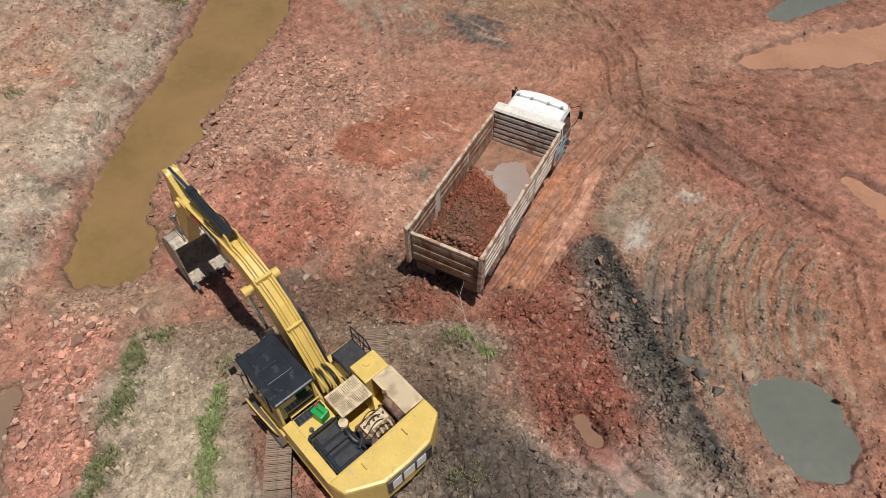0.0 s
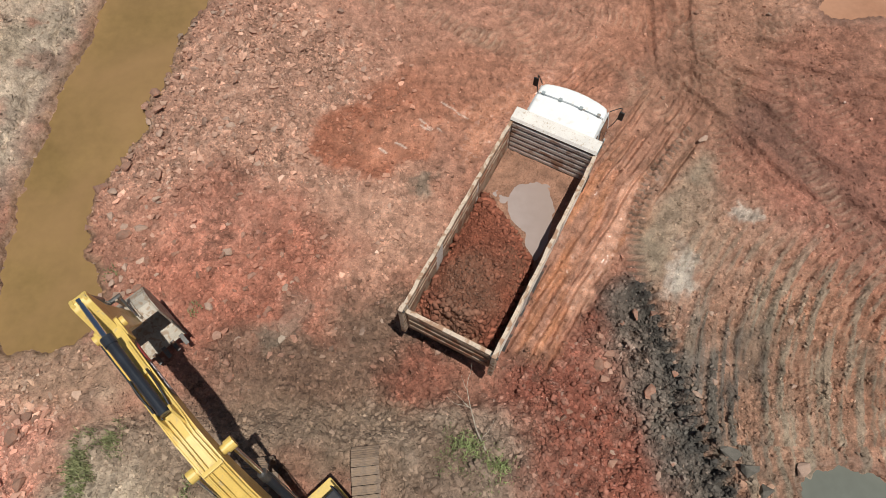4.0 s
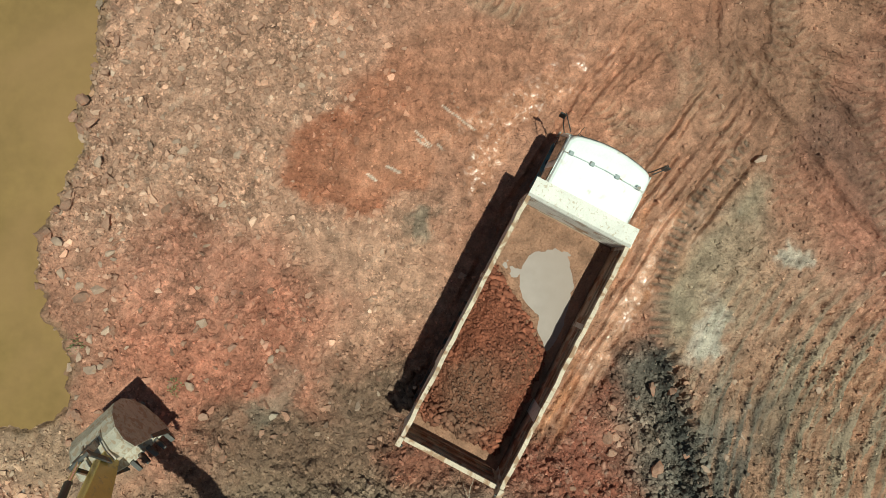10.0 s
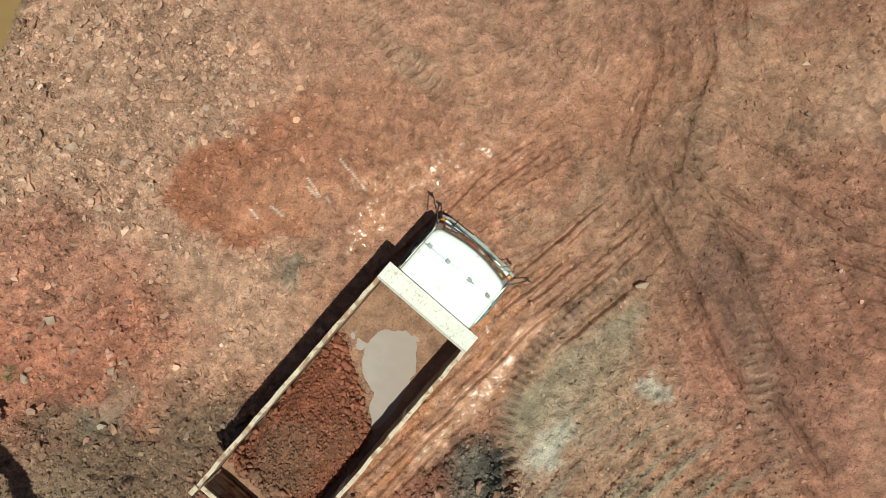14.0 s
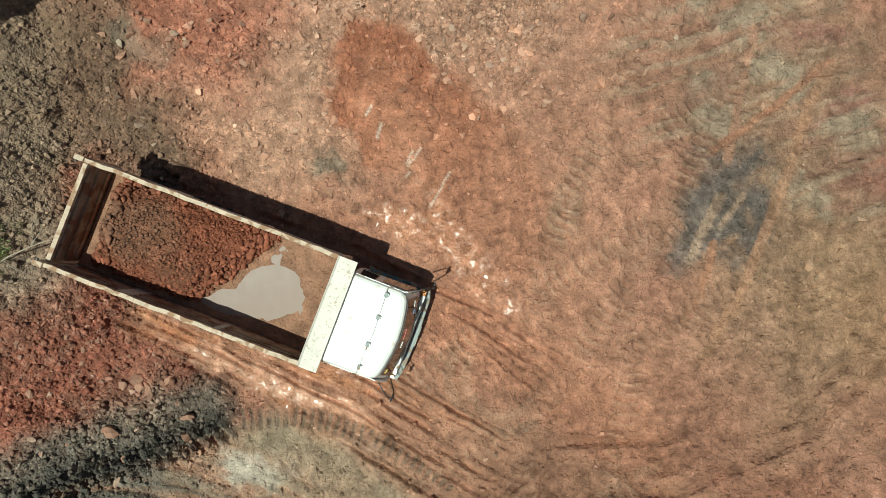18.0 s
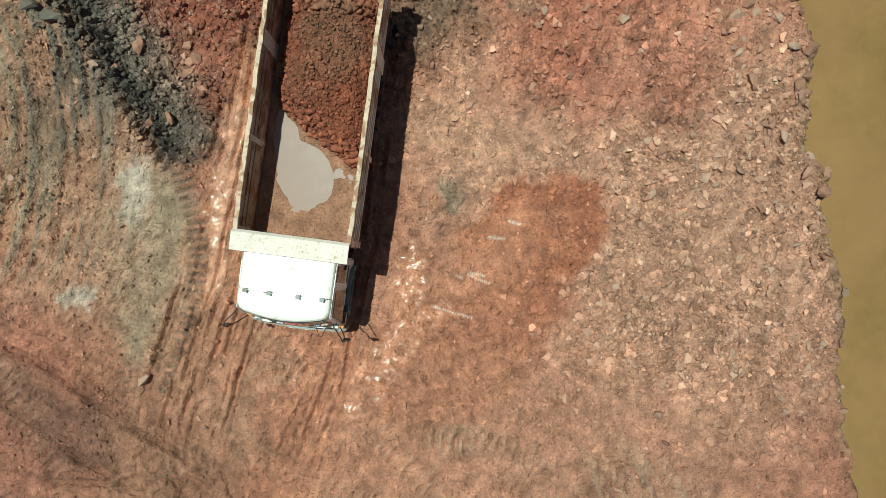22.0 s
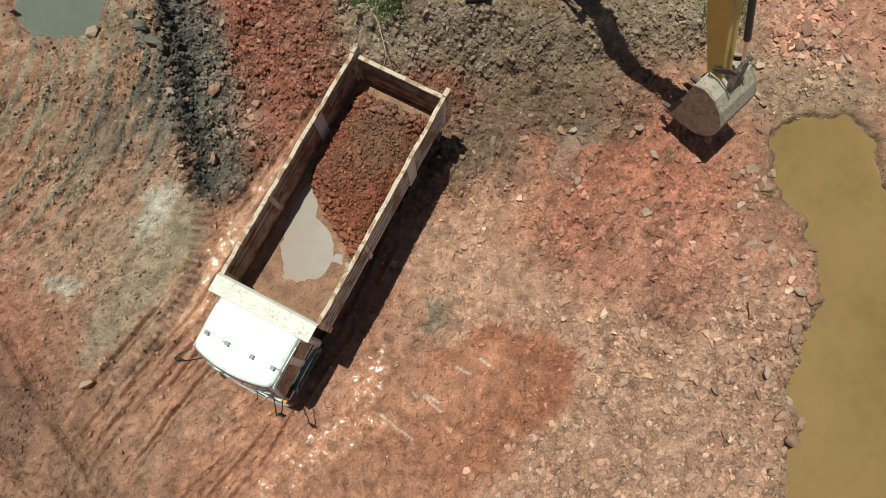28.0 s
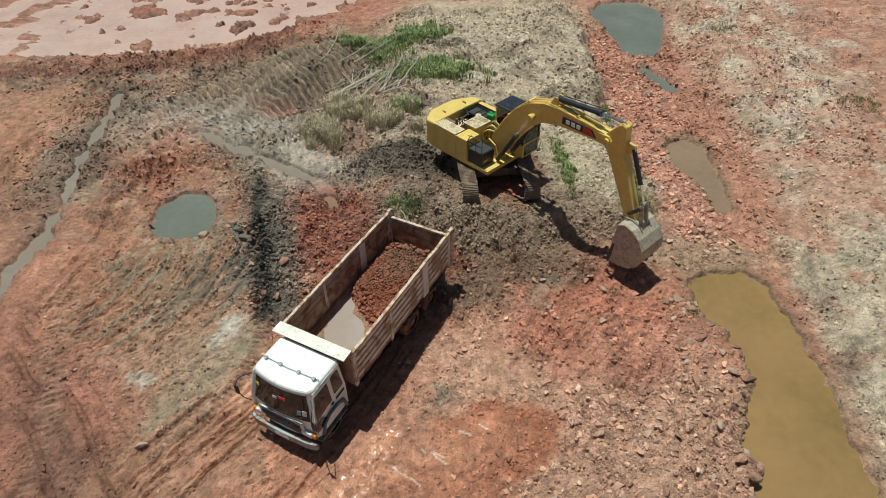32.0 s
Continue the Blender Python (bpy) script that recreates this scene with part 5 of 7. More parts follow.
for y in (-0.45, 0.45):
    part("wiper", tubed([(7.96, y - 0.05, 1.47), (7.95, y + 0.22, 1.54), (7.93, y + 0.28, 1.62)], 0.01), M_HOSE, cab)
    part("sun_visor", boxed(7.66, 7.70, y - 0.14, y + 0.14, 2.27, 2.31, 0.01), M_HOSE, cab)
for s in (1, -1):
    order = (lambda c: c) if s < 0 else (lambda c: c[::-1])
    door = pane("cab_door", order([on_side(6.95, 0.85, s), on_side(7.86, 0.85, s), on_side(7.83, 1.5, s), on_side(7.62, 2.28, s), on_side(6.95, 2.28, s)]), M_WHITE, cab, 0.004, 0.018)
    pane("door_window", order([on_side(7.02, 1.55, s), on_side(7.74, 1.45, s), on_side(7.58, 2.2, s), on_side(7.02, 2.2, s)]), M_GLASS, door, 0.024, 0.006, "dark door glass")
    pane("low_window", order([on_side(7.3, 1.12, s), on_side(7.82, 1.0, s), on_side(7.8, 1.34, s), on_side(7.5, 1.38, s)]), M_GLASS, door, 0.024, 0.006, "small low corner window")
    pane("quarter_window", order([on_side(6.45, 1.6, s), on_side(6.86, 1.6, s), on_side(6.84, 2.2, s), on_side(6.5, 2.2, s)]), M_GLASS, cab, 0.004, 0.012, "dark quarter window")
    pane("vent_grille", order([on_side(6.45, 1.36, s), on_side(6.85, 1.36, s), on_side(6.85, 1.46, s), on_side(6.45, 1.46, s)]), M_HOSE, cab, 0.004, 0.008)
    part("door_handle", boxed(6.98, 7.1, s * 1.115 - 0.015, s * 1.115 + 0.015, 1.4, 1.44, 0.006), M_HOSE, door)
    part("step", boxed(6.5, 7.75, s * 1.0 - 0.12, s * 1.0 + 0.12, 0.5, 0.58, 0.02), M_TEAL, truck)
    part("wing", prismed([(6.45, 0.75), (6.55, 1.12), (6.85, 1.25), (7.25, 1.25), (7.55, 1.12), (7.65, 0.75), (7.58, 0.75), (7.48, 1.06), (7.22, 1.18), (6.88, 1.18), (6.62, 1.06), (6.52, 0.75)], s * 1.02 - 0.14, s * 1.02 + 0.14), M_TEAL, truck, "dull teal wheel arch")
    part("gutter", tubed([(6.36, s * 0.99, ROOF - 0.1), (7.0, s * 0.985, ROOF - 0.09), (7.6, s * 0.975, ROOF - 0.12)], 0.014), M_SILVER, cab)
    part("headlamp", boxed(7.88, 7.97, s * 0.8 - 0.17, s * 0.8 + 0.17, 0.86, 1.02, 0.015), M_LAMP, cab)
    part("indicator", boxed(7.84, 7.96, s * 1.02 - 0.05, s * 1.04 + 0.05, 0.88, 1.0, 0.01), M_AMBER, cab)
    # mirror on a bent tube stay
    stay = part("mirror_stay", tubed(smooth_line([(7.9, s * 1.05, 1.25), (8.05, s * 1.2, 1.5), (8.12, s * 1.26, 1.95), (7.98, s * 1.22, 2.2), (7.7, s * 1.0, 2.25)], 5), 0.014), M_HOSE, truck)
    part("mirror", boxed(8.07, 8.11, s * 1.3 - 0.075, s * 1.3 + 0.075, 1.62, 1.95, 0.015), M_HOSE, stay, "black door mirror")
part("front_stay", tubed(smooth_line([(7.95, 0.75, 1.35), (8.12, 0.72, 1.7), (7.8, 0.7, 2.3)], 5), 0.008), M_STEEL, truck)
bm = boxed(7.93, 7.98, -0.75, 0.75, 1.05, 1.36, 0.015)
grille = part("grille", bm, M_SILVER, cab, "grey pressed grille panel")
for k in range(4):
    part("grille_bar", boxed(7.98, 7.995, -0.66, 0.66, 1.08 + 0.065 * k, 1.11 + 0.065 * k), M_HOSE, grille)
part("lower_panel", boxed(7.9, 7.96, -0.62, 0.62, 0.84, 1.03, 0.01), M_HOSE, cab)
bm = plan_prism(bmesh.new(), [(7.93, -1.14), (8.02, -1.12), (8.09, -0.9), (8.13, 0), (8.09, 0.9), (8.02, 1.12), (7.93, 1.14), (7.97, 0.9), (8.02, 0), (7.97, -0.9)], 0.48, 0.72, 0.012)
part("bumper", bm, M_BUMPER, truck, "bent dull teal-grey steel bumper")
part("number_plate", boxed(8.125, 8.135, -0.24, 0.24, 0.53, 0.66), M_OFFWHITE, truck)
rail = part("lamp_rail", tubed([(7.2, -0.9, ROOF + 0.05), (7.24, 0, ROOF + 0.06), (7.2, 0.9, ROOF + 0.05)], 0.012), M_SILVER, truck)
for v in (-0.8, -0.3, 0.3, 0.8):
    lamp = part("roof_lamp", boxed(7.18, 7.27, v - 0.05, v + 0.05, ROOF + 0.02, ROOF + 0.09, 0.02), M_BUMPER, truck, "small grey roof marker lamp")
    part("lens", boxed(7.265, 7.28, v - 0.04, v + 0.04, ROOF + 0.035, ROOF + 0.09, 0.004), M_LAMP, lamp)
for v in (-0.93, 0.93):
    part("rail_foot", rodded((7.2, v, ROOF - 0.06), (7.2, v, ROOF + 0.06), 0.012, 8), M_SILVER, truck)


# the load: a heap of red earth over the rear two thirds, and a slurry pool before it
def load_height(u, v):
    edge = 3.95 + 0.62 * v + 0.22 * fbm(u, v, 1.6, 301)
    body = step(0.0, 1.0, (edge - u) / 0.9)
    back = step(0.15, 0.75, u)
    body = body * step(0.28, 0.7, u + 0.12 * fbm(u, v, 1.8, 309)) * step(1.16, 0.9, np.abs(v - 0.08) + 0.1 * fbm(u, v, 1.5, 311))
    across = 0.30 + 0.70 * step(1.2, 0.45, np.abs(v - 0.12))
    z = FLOOR - 0.02 + body * (0.40 + 0.24 * back * step(3.9, 2.6, u)) * across
    f1, gap, pick, _l = cells(u, v, 3.6, 5)
    g1, gap2, pick2, _l = cells(u, v, 8.0, 6)
    z = z + body * (0.06 * pick * step(0, 0.3, gap) * (1.1 - f1) + 0.05 * (pick2 + _l) * step(0, 0.2, gap2) * (1.1 - g1) + 0.08 * fbm(u, v, 1.2, 303, 4)) 
    pool = np.maximum(blob(u, v, 4.55, -0.2, 0.76, 0.6, 25, 0.1, 0.2, 313), blob(u, v, 3.75, -0.72, 0.85, 0.25, 5, 0.12, 0.22, 317))
    z = z + 0.055 * (1 - pool) * (1 - body) * (1 + 0.25 * fbm(u, v, 2.0, 315))
    z = z + 0.035 * step(5.35, 5.6, u + 0.12 * fbm(u, v, 2.0, 305)) * (1 + fbm(u, v, 5, 307)) + 0.03 * step(1.0, 1.1, np.abs(v))
    return np.maximum(z, FLOOR + 0.006), pick, pick2, body


lu, lv = np.meshgrid(np.arange(0.06, 5.965, 0.028).astype(np.float32), np.arange(-1.165, 1.166, 0.028).astype(np.float32))
lz, pk, pk2, body = load_height(lu, lv)
col = np.empty(lu.shape + (3,), np.float32)
col[:] = (0.255, 0.088, 0.052)
k = (np.maximum(blob(lu, lv, 1.3, 0.15, 1.1, 0.75, 0, 0.5), 0.8 * blob(lu, lv, 2.5, -0.5, 0.6, 0.4, 20, 0.5)) * 0.6)[..., None]
col = col * (1 - k) + np.array((0.20, 0.11, 0.072)) * k
k = (1 - body)[..., None]
col = col * (1 - k) + np.array((0.32, 0.172, 0.112)) * k
col *= (1 + 0.25 * (pk - 0.5) + 0.25 * (pk2 - 0.5) * body)[..., None]
li = np.arange(lu.size).reshape(lu.shape)
lq = np.stack([li[:-1, :-1], li[:-1, 1:], li[1:, 1:], li[1:, :-1]], axis=-1).reshape(-1, 4)
load_mesh = mesh_from_arrays("earth_load", np.stack([lu, lv, lz], axis=-1).reshape(-1, 3), lq)
colour_points(load_mesh, np.clip(col, 0.01, 1).reshape(-1, 3), 0.3 * (1 - body).ravel(), (0.15 + 0.5 * body).ravel())
load_mesh.materials.append(M_GROUND)
load = tagged(new("earth_load", load_mesh), "heap of dug red earth lying in the truck bed", "earth", kind="stuff")
load.matrix_world = TRUCK
lr = np.random.default_rng(12)
bm = bmesh.new()
bm.faces.new([bm.verts.new((u, v, FLOOR + 0.03)) for u, v in ((2.6, -1.15), (5.6, -1.15), (5.6, 0.9), (2.6, 0.9))])
M_SLURRY = murky("pale_slurry", (0.335, 0.28, 0.262), (0.33, 0.25, 0.215), 0.0015)
M_SLURRY.node_tree.nodes["Principled BSDF"].inputs["Roughness"].default_value = 0.5
M_SLURRY.node_tree.nodes["Principled BSDF"].inputs["Specular IOR Level"].default_value = 0.35
slurry = tagged(part("slurry_pool", bm, M_SLURRY), "pale grey-pink slurry pool on the truck bed floor", "puddle")
slurry.matrix_world = TRUCK

# ---- the excavator ----
DIG_X, DIG_Y, DIG_Z, DIG_TURN, CRAWL_TURN = -2.72, 6.95, 1.20, 133.0, 96.0
digger = empty("excavator", pose(DIG_X, DIG_Y, DIG_Z, 0, 0, DIG_TURN), "yellow crawler excavator with black cab roof and open engine bay", "excavator")
CRAWL = pose(0, 0, 0, 0, 0, CRAWL_TURN - DIG_TURN)


def under(ob):
    ob.matrix_local = CRAWL
    return ob


bm = bmesh.new()
box(bm, -0.85, 0.85, -0.85, 0.85, 0.45, 0.8, 0.06)
for s in (-1, 1):
    for a in (-1, 1):
        box(bm, a * 0.6 - 0.18, a * 0.6 + 0.18, min(s * 0.5, s * 1.1), max(s * 0.5, s * 1.1), 0.38, 0.66, 0.04)
rod(bm, (0, 0, 0.8), (0, 0, 1.0), 0.62, 32)
under(part("undercarriage", bm, M_STEEL, digger, "mud-smeared steel undercarriage"))

# one shoe, shared by all: a plate with three grouser bars
bm = boxed(-0.088, 0.088, -0.3, 0.3, -0.012, 0.012)
for x in (-0.06, 0.0, 0.06):
    box(bm, x - 0.01, x + 0.01, -0.3, 0.3, 0.012, 0.036)
shoe_mesh = bpy.data.meshes.new("track_shoe")
bm.to_mesh(shoe_mesh)
bm.free()
shoe_mesh.materials.append(M_SHOE)
R, HALF = 0.42, 1.72
LOOP = 4 * HALF + 2 * math.pi * R


def on_loop(s):
    """Place and turn at a way s along the track's loop."""
    s %= LOOP
    if s < 2 * HALF:
        return -HALF + s, 2 * R + 0.02, 0.0
    s -= 2 * HALF
    if s < math.pi * R:
        a = s / R
        return HALF + R * math.sin(a), R + 0.02 + R * math.cos(a), a
    s -= math.pi * R
    if s < 2 * HALF:
        return HALF - s, 0.02, math.pi
    s -= 2 * HALF
    a = s / R
    return -HALF - R * math.sin(a), R + 0.02 - R * math.cos(a), math.pi + a


for side in (-1, 1):
    y = side * 1.17
    bm = prismed([(-HALF, 0.2), (HALF, 0.2), (HALF + 0.1, 0.42), (HALF, 0.64), (-HALF, 0.64), (-HALF - 0.1, 0.42)], y - 0.14, y + 0.14, 0.02)
    frame_ob = under(part("track_frame", bm, M_STEEL, digger, "earth-caked crawler track"))
    for x in (-HALF, HALF):
        bm = bmesh.new()
        rod(bm, (x, y - 0.12, R + 0.02), (x, y + 0.12, R + 0.02), R - 0.06, 28), rod(bm, (x, y - 0.2, R + 0.02), (x, y + 0.2, R + 0.02), 0.15, 16)
        part("sprocket" if x < 0 else "idler", bm, M_STEEL, frame_ob)
    for k in range(7):
        x = -HALF + 0.45 + k * 0.43
        part("roller", rodded((x, y - 0.16, 0.13), (x, y + 0.16, 0.13), 0.09, 14), M_STEEL, frame_ob)
    count = 50
    for k in range(count):
        x, z, a = on_loop((k + 0.5) * LOOP / count)
        ob = new("track_shoe", shoe_mesh)
        ob.parent = frame_ob
        ob.matrix_local = Matrix.Translation((x, y, z)) @ Matrix.Rotation(a, 4, "Y")

# the house
deck = part("platform", plan_prism(bmesh.new(), [(0.95, -1.3), (0.95, 1.3), (-1.9, 1.32), (-2.2, 1.2), (-2.2, -1.3), (-1.9, -1.38)], 1.0, 1.16, 0.02), M_YELLOW, digger)
cw = [(-1.88, -1.4), (-2.34, -1.4), (-2.72, -0.82), (-2.76, -0.2), (-2.74, 0.45), (-2.36, 1.2), (-1.93, 1.32), (-1.93, 0.2)]
weight = part("counterweight", plan_prism(bmesh.new(), cw, 1.06, 2.1, 0.07), M_YELLOW, digger, "rounded yellow counterweight with a black panel")
turn = math.atan2(0.45 + 0.82, -2.74 + 2.72)
panel = part("badge_panel", boxed(-2.785, -2.745, -0.8, 0.42, 1.42, 2.02, 0.01), M_BLACK, weight, "black panel with plain white shapes")
for y0, y1 in ((0.06, 0.3), (-0.3, 0.0), (-0.62, -0.36)):
    part("white_mark", prismed([(-2.797, 1.54), (-2.787, 1.54), (-2.787, 1.93), (-2.797, 1.93)], y0, y1), M_WHITE, panel)
part("yellow_mark", prismed([(-2.801, 1.5), (-2.797, 1.5), (-2.797, 1.6), (-2.801, 1.6)], -0.3, 0.0), M_YELLOW, panel)
part("warning_plate", boxed(-2.55, -2.535, 0.85, 1.05, 1.5, 1.58, 0.0, Matrix.Translation((-2.55, 0.9, 1.5)) @ Matrix.Rotation(radians(-27), 4, "Z") @ Matrix.Translation((2.55, -0.9, -1.5))), M_STICKER_Y, weight)
for x, y in ((-2.2, 0.55), (-2.2, -0.55)):
    part("lifting_eye", boxed(x - 0.09, x + 0.09, y - 0.015, y + 0.015, 2.09, 2.2, 0.012), M_YELLOW, weight)


def perforated(name, x0, x1, y0, y1, z, nx, ny, mat, hole, label, blocks=((0.0, 1.0, 0.0, 1.0),)):
    """A sheet with rows of punched holes, as dark studs set in it."""
    sheet = part(name, boxed(x0, x1, y0, y1, z - 0.03, z, 0.012), mat, digger, label)
    bm = bmesh.new()
    for a0, a1, b0, b1 in blocks:
        for i in range(nx):
            for j in range(ny):
                fx, fy = a0 + (a1 - a0) * (i + 0.5) / nx, b0 + (b1 - b0) * (j + 0.5) / ny
                x, y = x0 + 0.06 + fx * (x1 - x0 - 0.12), y0 + 0.05 + fy * (y1 - y0 - 0.1)
                vs = [bm.verts.new((x + hole * math.cos(t), y + hole * math.sin(t), z + 0.002)) for t in (0.5, 1.57, 2.62, 3.67, 4.71, 5.76)]
                bm.faces.new(vs)
    tagged(part("holes", bm, M_HOSE, sheet), kind="stuff")
    return sheet


# right side: tank, grille hood, box deck
part("tank", boxed(-0.7, -0.12, -1.36, -0.66, 1.16, 2.06, 0.03), M_YELLOW, digger, "yellow fuel tank")
part("filler_cap", rodded((-0.32, -1.0, 2.06), (-0.32, -1.0, 2.1), 0.08, 18), M_YELLOW, digger)
part("right_side_panel", boxed(-1.9, -0.7, -1.38, -1.32, 1.16, 2.05, 0.015), M_YELLOW, digger)
perforated("grille_hood", -1.88, -0.72, -1.38, -0.84, 2.09, 22, 8, M_CREAM, 0.010, "faded cream hood punched with rows of holes")
perforated("centre_hood", -1.06, -0.38, -0.6, 0.24, 2.16, 8, 9, M_CREAM, 0.011, "faded cream hood punched with rows of holes", ((0.0, 0.45, 0.0, 0.55), (0.0, 0.45, 0.62, 1.0), (0.6, 1.0, 0.0, 0.55), (0.6, 1.0, 0.62, 1.0)))
bm = bmesh.new()
for y in (-0.58, 0.22):
    box(bm, -1.04, -0.4, y - 0.02, y + 0.02, 1.16, 2.13)
box(bm, -0.42, -0.38, -0.58, 0.22, 1.16, 2.13)
part("hood_side", bm, M_YELLOW, digger)
tool = part("tool_box", boxed(-0.1, 0.62, -1.28, -0.62, 1.16, 1.74, 0.03), M_BLACK, digger, "black step box with a grip top")
part("grip_top", boxed(-0.06, 0.58, -1.24, -0.66, 1.742, 1.754, 0.0), M_GRIT, tool)
part("side_lamp", boxed(0.622, 0.64, -1.18, -0.98, 1.34, 1.46, 0.008), M_REDLENS, tool)
hand = part("handrail", tubed([(0.6, -1.27, 1.7), (0.6, -1.27, 2.3), (0.05, -1.3, 2.32), (-0.1, -1.3, 2.1), (-0.1, -1.3, 1.74)], 0.018, 8), M_BLACK, digger)
part("cross_bar", tubed([(0.6, -1.27, 2.02), (-0.09, -1.3, 2.02)], 0.014, 6), M_BLACK, hand)
part("cross_bar", tubed([(0.3, -1.285, 1.74), (0.3, -1.285, 2.31)], 0.012, 6), M_BLACK, hand)

# engine in its open bay
part("engine_bay_floor", boxed(-1.9, -1.06, -0.84, 0.24, 1.16, 1.2), M_STEEL, digger)
block = part("engine_block", boxed(-1.72, -1.2, -0.72, 0.1, 1.2, 1.72, 0.04), M_RUST, digger, "oily brown engine block")
part("rocker_cover", boxed(-1.58, -1.3, -0.62, 0.02, 1.72, 1.86, 0.04), M_CREAM, block)
for k in range(5):
    y = -0.55 + 0.13 * k
    part("injector", rodded((-1.44, y, 1.86), (-1.44, y, 1.94), 0.025, 8), M_STEEL, block)
    part("runner", tubed([(-1.58, y, 1.75), (-1.68, y, 1.82), (-1.74, y, 1.72)], 0.03, 7), M_CREAM, block)
part("turbocharger", rodded((-1.8, -0.1, 1.72), (-1.8, 0.08, 1.72), 0.1, 16), M_STEEL, digger)
part("muffler", rodded((-1.3, -0.78, 2.0), (-1.86, -0.76, 2.0), 0.11, 20), M_RUST, digger, "rusty brown muffler")
part("exhaust_pipe", tubed(smooth_line([(-1.32, -0.78, 2.05), (-1.26, -0.78, 2.15), (-1.25, -0.78, 2.3)], 4), 0.05, 10), M_RUST, digger)
part("intake_hose", tubed(smooth_line([(-1.75, 0.05, 1.8), (-1.6, 0.3, 1.95), (-1.3, 0.32, 2.0), (-1.15, 0.28, 1.9)], 5), 0.06, 9), M_HOSE, digger)
part("air_cleaner", rodded((-1.12, 0.28, 1.85), (-1.12, 0.28, 2.1), 0.11, 18), M_CREAM, digger)
for k in range(4):
    rngk = random.Random(60 + k)
    part("engine_pipe", tubed(smooth_line([(-1.7 + 0.13 * k, -0.6, 1.74), (-1.66 + 0.13 * k, -0.3, 1.92 + 0.03 * k), (-1.72 + 0.14 * k, 0.02, 1.8), (-1.6 + 0.1 * k, 0.2, 1.6)], 4), 0.014, 6), M_STEEL if k % 2 else M_HOSE, digger)
# left side: radiator bay with its lid frame, deck with the caps
rad = part("radiator", boxed(-1.88, -0.9, 0.3, 0.98, 1.2, 1.9, 0.03), M_BLACK, digger, "black radiator pack in an open bay")
for k in range(3):
    part("core_plate", boxed(-1.8 + 0.32 * k, -1.55 + 0.32 * k, 0.4, 0.9, 1.9, 1.93, 0.01), M_GRIT, rad)
part("radiator_hose", tubed(smooth_line([(-1.75, 0.35, 1.95), (-1.65, 0.2, 2.02), (-1.5, 0.12, 1.98)], 4), 0.04, 8), M_HOSE, rad)
lid = part("bay_frame", boxed(-1.93, -0.86, 1.0, 1.04, 2.0, 2.04), M_BLACK, digger)
for a, b in (((-1.93, 0.24), (-0.86, 0.28)), ((-1.93, 0.24), (-1.89, 1.04)), ((-0.9, 0.24), (-0.86, 1.04)), ((-1.42, 0.24), (-1.39, 1.04))):
    part("bar", boxed(a[0], b[0], a[1], b[1], 2.005, 2.035), M_BLACK, lid)
left = part("left_side_panel", boxed(-1.93, -0.26, 1.06, 1.3, 1.16, 2.0, 0.02), M_YELLOW, digger, "yellow side doors with dark marks")
for k in range(5):
    part("mark", boxed(-1.7 + 0.12 * k, -1.64 + 0.12 * k, 1.3, 1.304, 1.7, 1.78), M_BLACK, left)
part("rear_deck", boxed(-0.86, -0.26, 0.28, 1.06, 1.16, 1.96, 0.02), M_YELLOW, digger)
part("tank_cap", rodded((-0.74, 0.86, 1.96), (-0.74, 0.86, 2.01), 0.055, 16), M_STEEL, digger)
part("vent_strip", boxed(-0.84, -0.8, 0.35, 1.0, 1.962, 1.972), M_HOSE, digger)
well = part("heater_well", boxed(-0.5, -0.29, 0.32, 1.02, 1.962, 1.99, 0.008), M_BLACK, digger)
for k in range(6):
    part("louvre", boxed(-0.49, -0.3, 0.36 + 0.11 * k, 0.41 + 0.11 * k, 1.99, 2.02), M_GRIT, well)
part("well_frame", tubed([(-0.27, 0.3, 1.95), (-0.27, 0.3, 2.12), (-0.27, 1.04, 2.12), (-0.27, 1.04, 1.95)], 0.02, 6), M_YELLOW, digger)
part("step_rail", tubed(smooth_line([(1.15, 1.4, 1.1), (1.15, 1.46, 1.5), (0.6, 1.46, 1.56), (0.05, 1.42, 1.5), (0.05, 1.36, 1.1)], 4), 0.02, 7), M_YELLOW, digger)
part("step_rail", tubed([(1.1, 1.44, 1.3), (0.1, 1.42, 1.3)], 0.016, 6), M_YELLOW, digger)
part("running_board", boxed(-0.2, 1.2, 1.3, 1.46, 1.02, 1.08, 0.01), M_STEEL, digger)

# cab
cx0, cx1, cy0, cy1, ct = -0.25, 1.28, 0.30, 1.26, 2.93
cabin = part("cab", boxed(cx0 + 0.02, cx1 - 0.05, cy0 + 0.02, cy1 - 0.02, 1.16, 1.75, 0.03), M_YELLOW, digger, "black-roofed operator's cab with dark glass")
for x, y in ((cx0 + 0.04, cy0 + 0.04), (cx0 + 0.04, cy1 - 0.04), (cx1 - 0.1, cy0 + 0.04), (cx1 - 0.1, cy1 - 0.04), (0.35, cy1 - 0.04)):
    part("pillar", boxed(x - 0.04, x + 0.04, y - 0.03, y + 0.03, 1.7, ct - 0.05, 0.01), M_YELLOW if x < 0 else M_BLACK, cabin)
